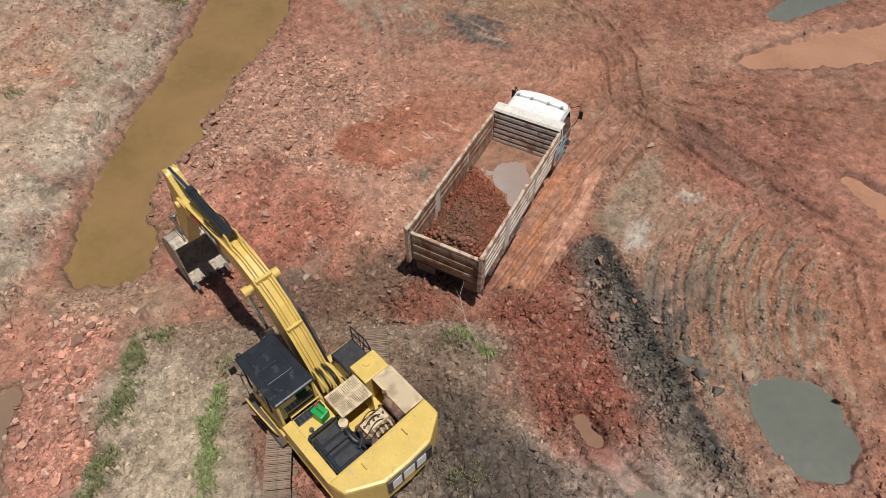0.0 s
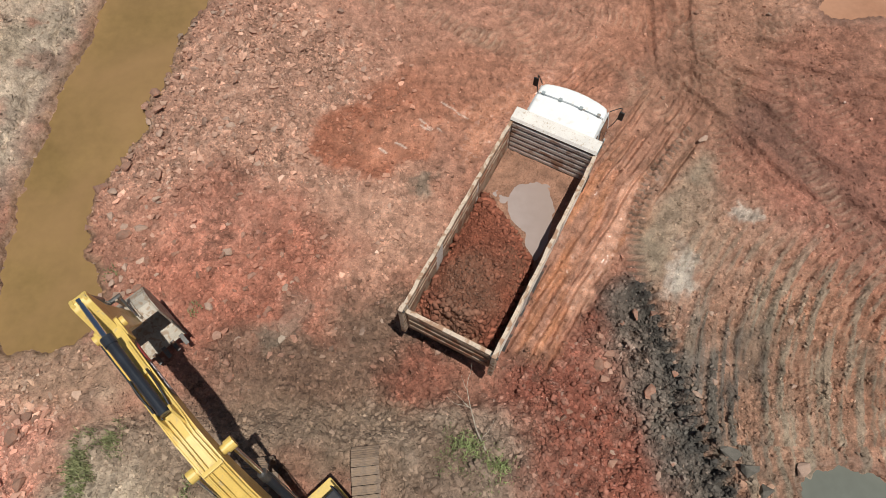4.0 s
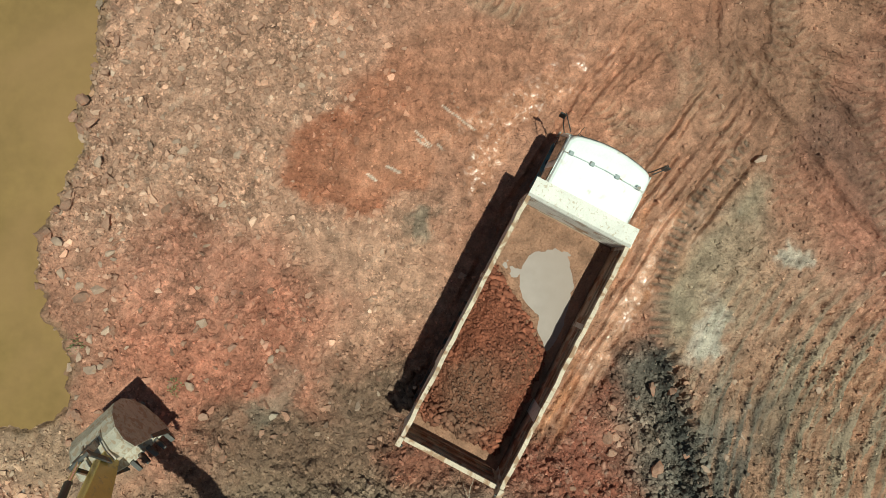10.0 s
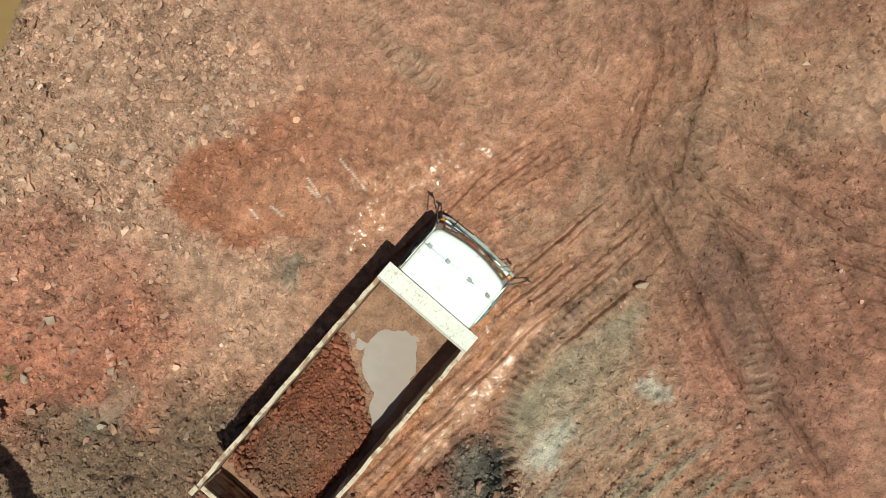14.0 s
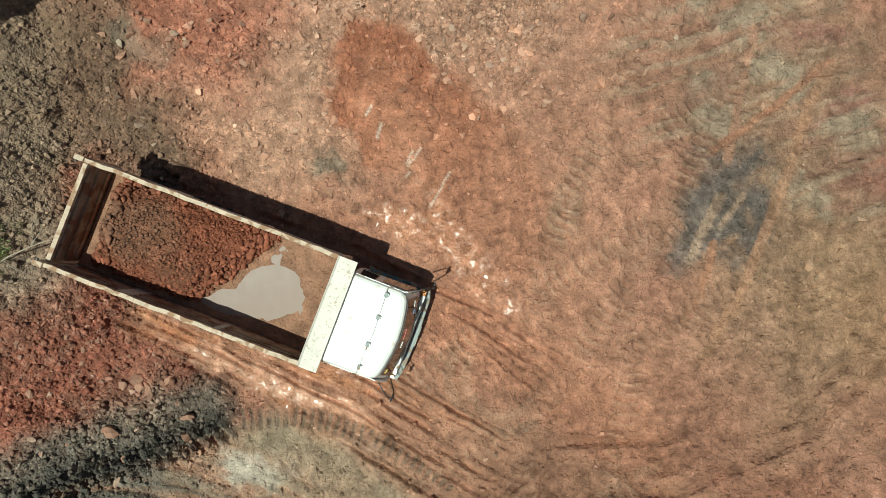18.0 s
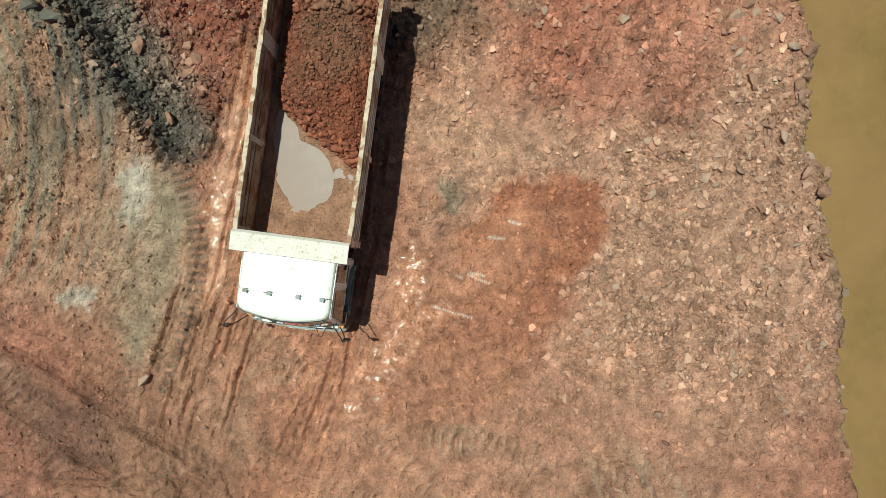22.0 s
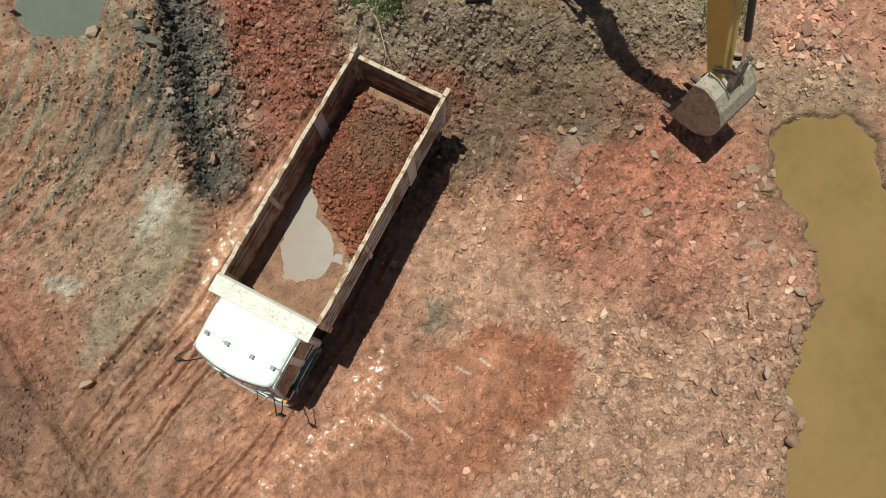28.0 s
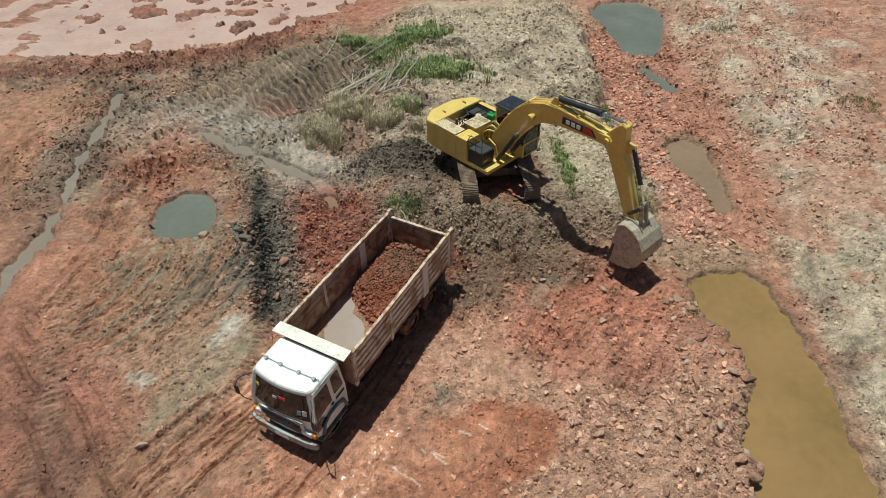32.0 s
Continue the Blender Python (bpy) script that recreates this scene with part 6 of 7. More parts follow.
for name, a in (("front_glass", (cx1 - 0.1, cx1 - 0.085, cy0 + 0.08, cy1 - 0.08)), ("rear_glass", (cx0 + 0.04, cx0 + 0.055, cy0 + 0.08, cy1 - 0.08)),
                ("left_glass", (cx0 + 0.09, cx1 - 0.15, cy1 - 0.045, cy1 - 0.03)), ("right_glass", (cx0 + 0.09, cx1 - 0.15, cy0 + 0.03, cy0 + 0.045))):
    part(name, boxed(a[0], a[1], a[2], a[3], 1.75, ct - 0.08), M_GLASS, cabin)
part("lower_front_glass", boxed(cx1 - 0.06, cx1 - 0.045, cy0 + 0.1, cy1 - 0.1, 1.22, 1.68), M_GLASS, cabin)
roof = part("roof", boxed(cx0 - 0.03, cx1 + 0.02, cy0 - 0.02, cy1 + 0.02, ct - 0.09, ct, 0.05), M_BLACK, cabin, "dusty black cab roof with a hatch")
part("hatch", boxed(0.25, 1.0, cy0 + 0.16, cy1 - 0.16, ct - 0.002, ct + 0.018, 0.015), M_BLACK, roof)
part("hatch_handle", tubed([(0.62, 0.62, ct + 0.018), (0.62, 0.64, ct + 0.05), (0.62, 0.94, ct + 0.05), (0.62, 0.96, ct + 0.018)], 0.008, 6), M_CHROME, roof)
part("brow", boxed(cx1 - 0.12, cx1 - 0.02, cy0 + 0.1, cy1 - 0.1, ct - 0.2, ct - 0.09, 0.01), M_YELLOW, cabin)
for y in (cy0 + 0.2, cy1 - 0.1):
    part("work_lamp", boxed(cx1 - 0.02, cx1 + 0.06, y - 0.06, y + 0.06, ct - 0.06, ct + 0.04, 0.02), M_HOSE, cabin)
part("mirror_arm", tubed([(cx1 - 0.1, cy1, 2.3), (cx1 + 0.05, cy1 + 0.12, 2.35), (cx1 + 0.06, cy1 + 0.14, 2.6)], 0.012, 6), M_HOSE, cabin)
part("cab_mirror", boxed(cx1 + 0.03, cx1 + 0.06, cy1 + 0.06, cy1 + 0.22, 2.4, 2.66, 0.015), M_HOSE, cabin)
part("grab_rail", tubed([(cx1 - 0.12, cy1 + 0.02, 1.4), (cx1 - 0.12, cy1 + 0.08, 1.5), (cx1 - 0.12, cy1 + 0.08, 2.4), (cx1 - 0.12, cy1 + 0.02, 2.5)], 0.014, 6), M_BLACK, cabin)

# boom, stick and bucket, worked out of the side view in x and z
BY = -0.12                                        # the boom's middle line
boom = part("boom", prismed([(0.02, 1.5), (0.2, 1.95), (0.75, 2.85), (1.3, 3.55), (1.85, 3.98), (2.5, 4.22), (3.2, 4.28), (4.2, 4.22), (5.12, 4.14), (5.3, 4.02), (5.28, 3.86), (5.1, 3.78), (4.2, 3.74), (3.2, 3.68), (2.5, 3.5),
                             (2.0, 3.12), (1.45, 2.45), (0.95, 1.8), (0.5, 1.38), (0.15, 1.34)], BY - 0.2, BY + 0.2, 0.02), M_YELLOW, digger, "cranked yellow boom with hydraulic lines")
for s in (-1, 1):
    part("flange", prismed([(0.2, 1.96), (0.75, 2.87), (1.3, 3.57), (1.85, 4.0), (2.5, 4.24), (3.2, 4.3), (4.2, 4.24), (5.0, 4.17), (5.0, 4.14), (4.2, 4.2), (3.2, 4.26), (2.5, 4.2), (1.85, 3.96), (1.3, 3.53), (0.75, 2.83), (0.24, 1.94)], BY + s * 0.205 - 0.012, BY + s * 0.205 + 0.012), M_YELLOW, boom)
    part("foot_bracket", prismed([(-0.2, 1.1), (0.75, 1.1), (0.5, 1.75), (0.15, 1.9), (-0.1, 1.6)], BY + s * 0.3 - 0.03, BY + s * 0.3 + 0.03, 0.01), M_YELLOW, digger)
part("foot_pin", rodded((0.2, BY - 0.36, 1.55), (0.2, BY + 0.36, 1.55), 0.07, 14), M_STEEL, boom)
part("boom_pin", rodded((2.12, BY - 0.46, 3.62), (2.12, BY + 0.46, 3.62), 0.09, 16), M_YELLOW, boom)
for s in (-1, 1):
    ram = part("boom_ram", rodded((0.72, BY + s * 0.39, 1.25), (1.55, BY + s * 0.39, 2.66), 0.085, 16), M_BLACK, digger, "black boom ram with a chrome rod")
    part("ram_rod", rodded((1.5, BY + s * 0.39, 2.58), (2.12, BY + s * 0.39, 3.62), 0.045, 14), M_CHROME, ram)
    part("rod_eye", rodded((2.12, BY + s * 0.39 - 0.08, 3.62), (2.12, BY + s * 0.39 + 0.08, 3.62), 0.12, 16), M_YELLOW, ram)
    part("ram_collar", rodded((1.48, BY + s * 0.39, 2.54), (1.58, BY + s * 0.39, 2.71), 0.1, 14), M_STEEL, ram)
    part("ram_line", tubed([(0.85, BY + s * 0.5, 1.5), (1.5, BY + s * 0.5, 2.62)], 0.014, 6), M_STEEL, ram)
for s in (-1, 1):
    part("ram_bracket", prismed([(2.7, 4.25), (3.1, 4.25), (3.02, 4.6), (2.9, 4.62)], BY + s * 0.13 - 0.02, BY + s * 0.13 + 0.02, 0.006), M_YELLOW, boom)
sram = part("stick_ram", rodded((2.96, BY, 4.52), (4.62, BY, 4.66), 0.095, 18), M_BLACK, digger, "black stick ram with a chrome rod")
part("ram_head", rodded((4.5, BY, 4.65), (4.68, BY, 4.665), 0.115, 18), M_BLACK, sram)
part("ram_rod", rodded((4.6, BY, 4.66), (5.62, BY, 4.66), 0.05, 14), M_CHROME, sram)
part("ram_line", tubed([(3.05, BY + 0.12, 4.62), (4.55, BY + 0.12, 4.76)], 0.014, 6), M_HOSE, sram)
for k, y in enumerate((-0.17, -0.1, 0.06, 0.13)):
    pts = [(0.3, BY + y, 2.2), (0.78, BY + y, 2.95), (1.33, BY + y, 3.63), (1.86, BY + y, 4.05), (2.5, BY + y * 0.9, 4.28), (2.9, BY + y * 1.1, 4.36 if k in (1, 2) else 4.33)]
    if k in (0, 3):
        pts += [(3.6, BY + y, 4.32), (4.6, BY + y, 4.26)]
    part("steel_line", tubed(smooth_line(pts, 4), 0.016, 6), M_YELLOW, boom)
for k, x in enumerate((0.95, 1.85, 3.9)):
    z = (3.16, 4.05, 4.28)[k]
    part("clamp", boxed(x - 0.04, x + 0.04, BY - 0.2, BY + 0.2, z - 0.03, z + 0.05, 0.01), M_YELLOW, boom)
for k in range(5):
    rk = random.Random(k)
    y = BY - 0.2 + 0.1 * k
    part("boom_hose", tubed(smooth_line([(-0.3, y + rk.uniform(-0.1, 0.1), 1.45), (-0.25, y, 1.9 + 0.06 * k), (0.0, y, 2.15 + 0.05 * k), (0.3, BY - 0.17 + 0.085 * k, 2.2)], 5), 0.026, 7), M_HOSE if k % 2 else M_YELLOW, digger)
for k in range(3):
    part("swing_hose", tubed(smooth_line([(-0.35, -0.4 + 0.3 * k, 1.3), (0.0, -0.5 + 0.3 * k, 1.55), (0.25, -0.3 + 0.2 * k, 1.4), (0.45, -0.25 + 0.1 * k, 1.2)], 5), 0.022, 7), M_HOSE, digger)
part("swing_motor", rodded((0.55, BY, 1.16), (0.55, BY, 1.5), 0.14, 18), M_YELLOW, digger)
for k in (-1, 1):
    part("tip_hose", tubed(smooth_line([(2.95, BY + k * 0.1, 4.4), (3.5, BY + k * 0.17, 4.46), (3.9, BY + k * 0.16, 4.36)], 5), 0.02, 6), M_HOSE, digger)
stick = part("stick", prismed([(5.9, 4.42), (5.78, 4.53), (5.64, 4.5), (5.0, 4.12), (4.94, 3.85), (5.1, 3.5), (5.48, 1.2), (5.6, 1.02), (5.78, 1.02), (5.86, 1.2), (5.72, 3.5), (5.8, 4.0)], BY - 0.17, BY + 0.17, 0.02), M_YELLOW, digger, "yellow stick hanging from the boom")
part("pivot_pin", rodded((5.16, BY - 0.32, 3.96), (5.16, BY + 0.32, 3.96), 0.1, 18), M_YELLOW, stick)
for s in (-1, 1):
    part("boom_ear", prismed([(4.8, 4.12), (5.2, 4.14), (5.32, 3.98), (5.22, 3.8), (4.8, 3.78)], BY + s * 0.205 - 0.035, BY + s * 0.205 + 0.035, 0.01), M_YELLOW, boom)
    part("rod_ear", prismed([(5.6, 4.42), (5.78, 4.57), (5.9, 4.44), (5.74, 4.22)], BY + s * 0.12 - 0.03, BY + s * 0.12 + 0.03, 0.01), M_YELLOW, stick)
bram = part("bucket_ram", rodded((5.98, BY, 3.7), (6.1, BY, 2.5), 0.075, 16), M_BLACK, digger, "black bucket ram with a chrome rod")
part("ram_rod", rodded((6.1, BY, 2.52), (6.14, BY, 1.75), 0.04, 14), M_CHROME, bram)
part("ram_lug", prismed([(5.74, 3.5), (6.06, 3.62), (6.06, 3.8), (5.76, 3.95)], BY - 0.05, BY + 0.05), M_YELLOW, stick)
for s in (-1, 1):
    part("link", prismed([(5.62, 1.5), (5.72, 1.42), (6.2, 1.68), (6.16, 1.8)], BY + s * 0.22 - 0.02, BY + s * 0.22 + 0.02, 0.006), M_STEEL, digger)
    part("tilt_link", prismed([(6.08, 1.8), (6.22, 1.76), (6.12, 0.92), (5.98, 0.92)], BY + s * 0.14 - 0.03, BY + s * 0.14 + 0.03, 0.006), M_BUCKET, digger)
part("link_pin", rodded((6.15, BY - 0.27, 1.74), (6.15, BY + 0.27, 1.74), 0.055, 14), M_STEEL, digger)
# bucket: a bent shell, cheeks, lip and teeth
outer = [(5.5, 1.2), (5.78, 1.26), (6.06, 1.08), (6.26, 0.74), (6.34, 0.36), (6.26, 0.0), (6.05, -0.28), (5.72, -0.42), (5.3, -0.4), (4.95, -0.3)]
inner = [(5.5, 1.14), (5.76, 1.2), (6.02, 1.04), (6.21, 0.72), (6.29, 0.36), (6.21, 0.02), (6.02, -0.24), (5.7, -0.37), (5.3, -0.35), (4.95, -0.27)]
BW = 0.6
bucket = part("bucket", prismed(outer + inner[::-1], BY - BW, BY + BW), M_BUCKET, digger, "worn pale steel digging bucket with teeth")
for s in (-1, 1):
    part("cheek", prismed(outer, BY + s * BW - 0.02, BY + s * BW + 0.02), M_BUCKET, bucket)
    part("ear", prismed([(5.5, 1.0), (5.6, 1.36), (5.85, 1.3), (6.15, 1.06), (6.2, 0.88), (5.9, 0.9)], BY + s * 0.24 - 0.03, BY + s * 0.24 + 0.03, 0.008), M_BUCKET, bucket)
    part("side_cutter", prismed([(5.02, -0.2), (5.3, 0.45), (5.22, 0.5), (4.9, -0.16)], BY + s * 0.625 - 0.015, BY + s * 0.625 + 0.015), M_STEEL, bucket)
part("bucket_pin", rodded((5.68, BY - 0.3, 1.12), (5.68, BY + 0.3, 1.12), 0.06, 14), M_STEEL, bucket)
for k in range(5):
    y = BY - 0.5 + 0.25 * k
    part("tooth", prismed([(5.02, -0.36), (5.0, -0.22), (4.7, -0.2), (4.7, -0.24)], y - 0.05, y + 0.05), M_STEEL, bucket)
for y in (-0.3, 0.0, 0.3):
    part("wear_strip", prismed([(6.1, -0.3), (5.74, -0.45), (5.3, -0.43), (5.3, -0.4), (5.72, -0.42), (6.07, -0.27)], BY + y - 0.05, BY + y + 0.05), M_STEEL, bucket)

# stick, links and bucket lean out together from the boom's end
LEAN_OUT = Matrix.Translation((5.16, 0, 3.96)) @ Matrix.Rotation(radians(-18), 4, "Y") @ Matrix.Translation((-5.16, 0, -3.96))
for ob in list(digger.children):
    if ob.name.split(".")[0] in ("stick", "bucket_ram", "link", "tilt_link", "link_pin", "bucket"):
        ob.matrix_local = LEAN_OUT
for s in (-1, 1):
    badge = part("boom_badge", prismed([(3.35, 3.84), (4.75, 3.86), (4.55, 4.1), (3.35, 4.1)], BY + s * 0.219 - 0.004, BY + s * 0.219 + 0.004), M_BLACK, boom, "black badge with plain white shapes")
    for k in range(3):
        part("white_mark", prismed([(3.5 + 0.22 * k, 3.9), (3.66 + 0.22 * k, 3.9), (3.66 + 0.22 * k, 4.05), (3.5 + 0.22 * k, 4.05)], BY + s * 0.226 - 0.003, BY + s * 0.226 + 0.003), M_WHITE, badge)
    part("red_mark", prismed([(4.2, 3.88), (4.66, 3.89), (4.5, 4.08), (4.2, 4.08)], BY + s * 0.226 - 0.003, BY + s * 0.226 + 0.003), M_STICKER_R, badge)

# the can left on the deck
can = empty("jerrycan", digger.matrix_world @ pose(-0.62, 0.52, 1.96, 0, 0, 12), "bright green plastic jerrycan on the excavator's deck", "can")
part("body", boxed(-0.17, 0.17, -0.13, 0.13, 0.0, 0.3, 0.04), M_GREEN, can)
part("handle", tubed(smooth_line([(-0.13, 0, 0.29), (-0.1, 0, 0.36), (0.05, 0, 0.36), (0.08, 0, 0.29)], 4), 0.018, 7), M_GREEN, can)
part("cap", rodded((0.12, -0.06, 0.29), (0.12, -0.06, 0.34), 0.035, 12), M_REDLENS, can)

# ---- stones ----
def stone_shapes(count, seed, points=9, flat=0.7):
    """Faceted stones: hulls of a few random points."""
    rng = np.random.default_rng(seed)
    out = []
    for _ in range(count):
        bm = bmesh.new()
        p = rng.normal(size=(points, 3))
        p /= np.linalg.norm(p, axis=1)[:, None]
        p *= rng.uniform(0.72, 1.08, (points, 1)) * np.array((1.0, rng.uniform(0.6, 0.95), flat * rng.uniform(0.7, 1.1)))
        for q in p:
            bm.verts.new(q)
        bmesh.ops.convex_hull(bm, input=bm.verts[:])
        loose = [v for v in bm.verts if not v.link_faces]
        bmesh.ops.delete(bm, geom=loose, context="VERTS")
        bmesh.ops.triangulate(bm, faces=bm.faces[:])
        bmesh.ops.recalc_face_normals(bm, faces=bm.faces[:])
        bm.verts.index_update()
        out.append((np.array([v.co for v in bm.verts]), np.array([[v.index for v in f.verts] for f in bm.faces])))
        bm.free()
    return out


def scatter(name, x, y, z, size, tone, label, category, seed, mat=M_STONE, sink=0.25, m=None, points=9, flat=0.72, soft=False):
    """One object of many stones."""
    rng = np.random.default_rng(seed)
    shapes = stone_shapes(14, seed, points, flat)
    vs, fs, cs, base = [], [], [], 0
    which = rng.integers(0, len(shapes), len(x))
    for k, (sv, sf) in enumerate(shapes):
        sel = np.where(which == k)[0]
        if not len(sel):
            continue
        a, b = rng.uniform(0, 2 * math.pi, len(sel)), rng.uniform(-0.45, 0.45, len(sel))
        ca, sa, cb, sb = np.cos(a), np.sin(a), np.cos(b), np.sin(b)
        p = np.repeat(sv[None], len(sel), 0) * size[sel][:, None, None]
        px, pz = p[..., 0] * cb[:, None] + p[..., 2] * sb[:, None], -p[..., 0] * sb[:, None] + p[..., 2] * cb[:, None]
        qx, qy = px * ca[:, None] - p[..., 1] * sa[:, None], px * sa[:, None] + p[..., 1] * ca[:, None]
        pos = np.stack([qx + x[sel][:, None], qy + y[sel][:, None], pz + (z[sel] + size[sel] * (0.55 - sink))[:, None]], axis=-1)
        vs.append(pos.reshape(-1, 3))
        fs.append((sf[None] + base + (np.arange(len(sel)) * len(sv))[:, None, None]).reshape(-1, 3))
        cs.append(np.repeat(tone[sel], len(sv), axis=0))
        base += len(sel) * len(sv)
    me = mesh_from_arrays(name, np.concatenate(vs), np.concatenate(fs), soft)
    colour_points(me, np.concatenate(cs), np.zeros(base))
    me.materials.append(mat)
    ob = tagged(new(name, me), label, category, kind="stuff")
    if m is not None:
        ob.matrix_world = m
    return ob


def sprinkle(name, count, box_, seed, lo, hi, power, label, pale=0.5, threshold=0.0, clods=False):
    rng = np.random.default_rng(seed)
    x, y = rng.uniform(box_[0], box_[1], count).astype(np.float32), rng.uniform(box_[2], box_[3], count).astype(np.float32)
    # gather in drifts
    h, tone, wet, stony, in_water, rough = land(x, y)
    drift = 0.35 + 1.3 * np.clip(fbm(x, y, 0.7, seed) + 0.45, 0, 1)
    keep = (rng.uniform(0, 1, count) < np.clip(stony * drift, 0.0, 1)) & (in_water < 0.3) & (stony > threshold)
    ux, uy = (x - 0.08) * math.cos(radians(62.3)) + (y - 11.67) * math.sin(radians(62.3)), -(x - 0.08) * math.sin(radians(62.3)) + (y - 11.67) * math.cos(radians(62.3))
    keep &= ~((ux > 0.4) & (ux < 8.1) & (np.abs(uy) > 0.75) & (np.abs(uy) < 1.25) & (rng.uniform(0, 1, count) < 0.9))
    x, y, h, tone = x[keep], y[keep], h[keep], tone[keep]
    n = len(x)
    size = lo + (hi - lo) * rng.uniform(0, 1, n) ** power
    palette = np.array(((0.50, 0.36, 0.28), (0.42, 0.27, 0.20), (0.46, 0.40, 0.33), (0.38, 0.20, 0.14), (0.33, 0.29, 0.24), (0.60, 0.52, 0.45)))
    pick = palette[rng.choice(6, n, p=(0.3, 0.26, 0.12, 0.2, 0.08, 0.04))]
    k = rng.uniform(0, 1, (n, 1)) * pale
    col = np.clip((tone * (1.28 if not clods else 1.0) * (1 - k) + pick * k) * rng.uniform(0.8, 1.2, (n, 1)), 0.02, 0.75)
    return scatter(name, x, y, h, size, col, label, "stones", seed, sink=0.4, soft=clods, points=11 if clods else 9)


sprinkle("rubble", 11000, (-9.9, -1.0, 11.5, 25.5), 21, 0.016, 0.18, 6.0, "pale pink broken stone rubble over red earth", 0.5)
sprinkle("gravel", 56000, (-13, 13.5, 4.5, 24), 22, 0.012, 0.07, 4.0, "loose red and pale gravel on the earth", 0.4)
sprinkle("far_rubble", 15000, (-15, -8.8, -14, 11.5), 23, 0.025, 0.18, 4.0, "pinkish rubble beside the ditch", 0.65)
sprinkle("back_rubble", 26000, (-22, 24, -14, 31), 24, 0.025, 0.14, 3.0, "scattered stones on the trodden ground", 0.5)
sprinkle("red_clods", 15000, (1.6, 6.9, 6.3, 14.0), 25, 0.018, 0.13, 4.2, "clods of dark red earth", 0.12, 0.3, True)


def crumbs(name, count, box_, seed, lo, hi, label):
    """Crumbs of the ground's own earth, thick where it is rough."""
    rng = np.random.default_rng(seed)
    x, y = rng.uniform(box_[0], box_[1], count).astype(np.float32), rng.uniform(box_[2], box_[3], count).astype(np.float32)
    h, tone, wet, stony, in_water, rough = land(x, y)
    thick = np.clip(0.55 + 0.9 * fbm(x, y, 0.55, seed, 4), 0.1, 1) * np.clip(2.4 * rough - 0.2, 0.09, 0.95)
    ok = (in_water < 0.2) & (wet < 0.4) & (rng.uniform(0, 1, count) < thick)
    x, y, h, tone = x[ok], y[ok], h[ok], tone[ok]
    size = lo + (hi - lo) * rng.uniform(0, 1, len(x)) ** 3.4
    col = np.clip(tone * rng.uniform(0.82, 1.28, (len(x), 1)), 0.02, 0.7)
    return scatter(name, x, y, h, size, col, label, "earth crumbs", seed, sink=0.3, points=9, flat=0.8)


crumbs("earth_crumbs", 150000, (-12.5, 13.0, 6.0, 29.0), 41, 0.014, 0.085, "crumbs of dry red and brown earth")
crumbs("shore_crumbs", 16000, (-20.0, -12.4, 8.0, 29.0), 43, 0.02, 0.1, "dry crumbs and clods on the sandy shore")
crumbs("ditch_crumbs", 26000, (-27.0, -12.6, -14.0, 10.0), 44, 0.02, 0.10, "red and pale crumbs beyond the ditch")
crumbs("back_crumbs", 70000, (-20.0, 20.0, -12.0, 6.0), 42, 0.03, 0.15, "crumbs and lumps of trodden earth")


def clod_field(name, count, spots, seed, lo, hi, label, tint=1.0):
    """Lumps of the ground's own earth, thick round the spots given as (x, y, spread)."""
    rng = np.random.default_rng(seed)
    s = np.array(spots)[rng.integers(0, len(spots), count)]
    x, y = (s[:, 0] + rng.normal(size=count) * s[:, 2]).astype(np.float32), (s[:, 1] + rng.normal(size=count) * s[:, 2]).astype(np.float32)
    h, tone, wet, stony, in_water, rough = land(x, y)
    ok = in_water < 0.2
    x, y, h, tone = x[ok], y[ok], h[ok], tone[ok]
    size = lo + (hi - lo) * rng.uniform(0, 1, len(x)) ** 3.4
    return scatter(name, x, y, h, size, np.clip(tone * tint * rng.uniform(0.8, 1.2, (len(x), 1)), 0.02, 0.7), label, "clods", seed, sink=0.6, points=12, flat=0.75)


clod_field("brown_clods", 3600, [(-3.0, 10.6, 1.2), (-5.0, 10.2, 0.9), (-1.0, 10.2, 0.8), (0.6, 8.6, 0.9), (-6.5, 9.4, 0.8), (-1.6, 12.0, 0.8)], 31, 0.02, 0.13, "dark brown clods of freshly turned earth", 0.9)
clod_field("clay_lumps", 5200, [(5.6, 12.6, 0.35), (5.9, 11.2, 0.4), (6.2, 9.8, 0.45), (6.7, 8.4, 0.5), (7.1, 7.0, 0.5)], 32, 0.018, 0.11, "lumps of dark grey clay along the ridge", 0.95)
clod_field("heap_clods", 5000, [(1.6, 5.6, 0.8), (2.6, 5.2, 0.7), (0.2, 6.6, 0.7), (3.0, 1.5, 1.4), (-0.5, 3.0, 1.5), (16.6, 6.0, 1.0), (17.0, 2.6, 0.9), (14.2, 1.0, 1.2), (17.0, -1.3, 0.9), (12.0, -4.5, 2.0), (16.0, -6.3, 1.2), (21.0, -5.8, 1.8)], 33, 0.03, 0.16, "dark clods on the spoil heaps", 0.85)
clod_field("bank_clods", 900, [(-6.0, 3.0, 1.6), (-5.0, -3.0, 2.4), (-7.0, 7.6, 0.9), (-4.6, 9.0, 0.6)], 34, 0.03, 0.15, "brown lumps on the bank", 0.85)
# clods on the load: crumbs all over, lumps along its edges
n = 4200
u, v = lr.uniform(0.3, 4.4, n).astype(np.float32), lr.uniform(-1.1, 1.1, n).astype(np.float32)
z, _p, _q, bd = load_height(u, v)
edge = (bd < 0.85) | (u < 0.9)
ok = (bd > 0.2) & (edge | (lr.uniform(0, 1, n) < 0.75))
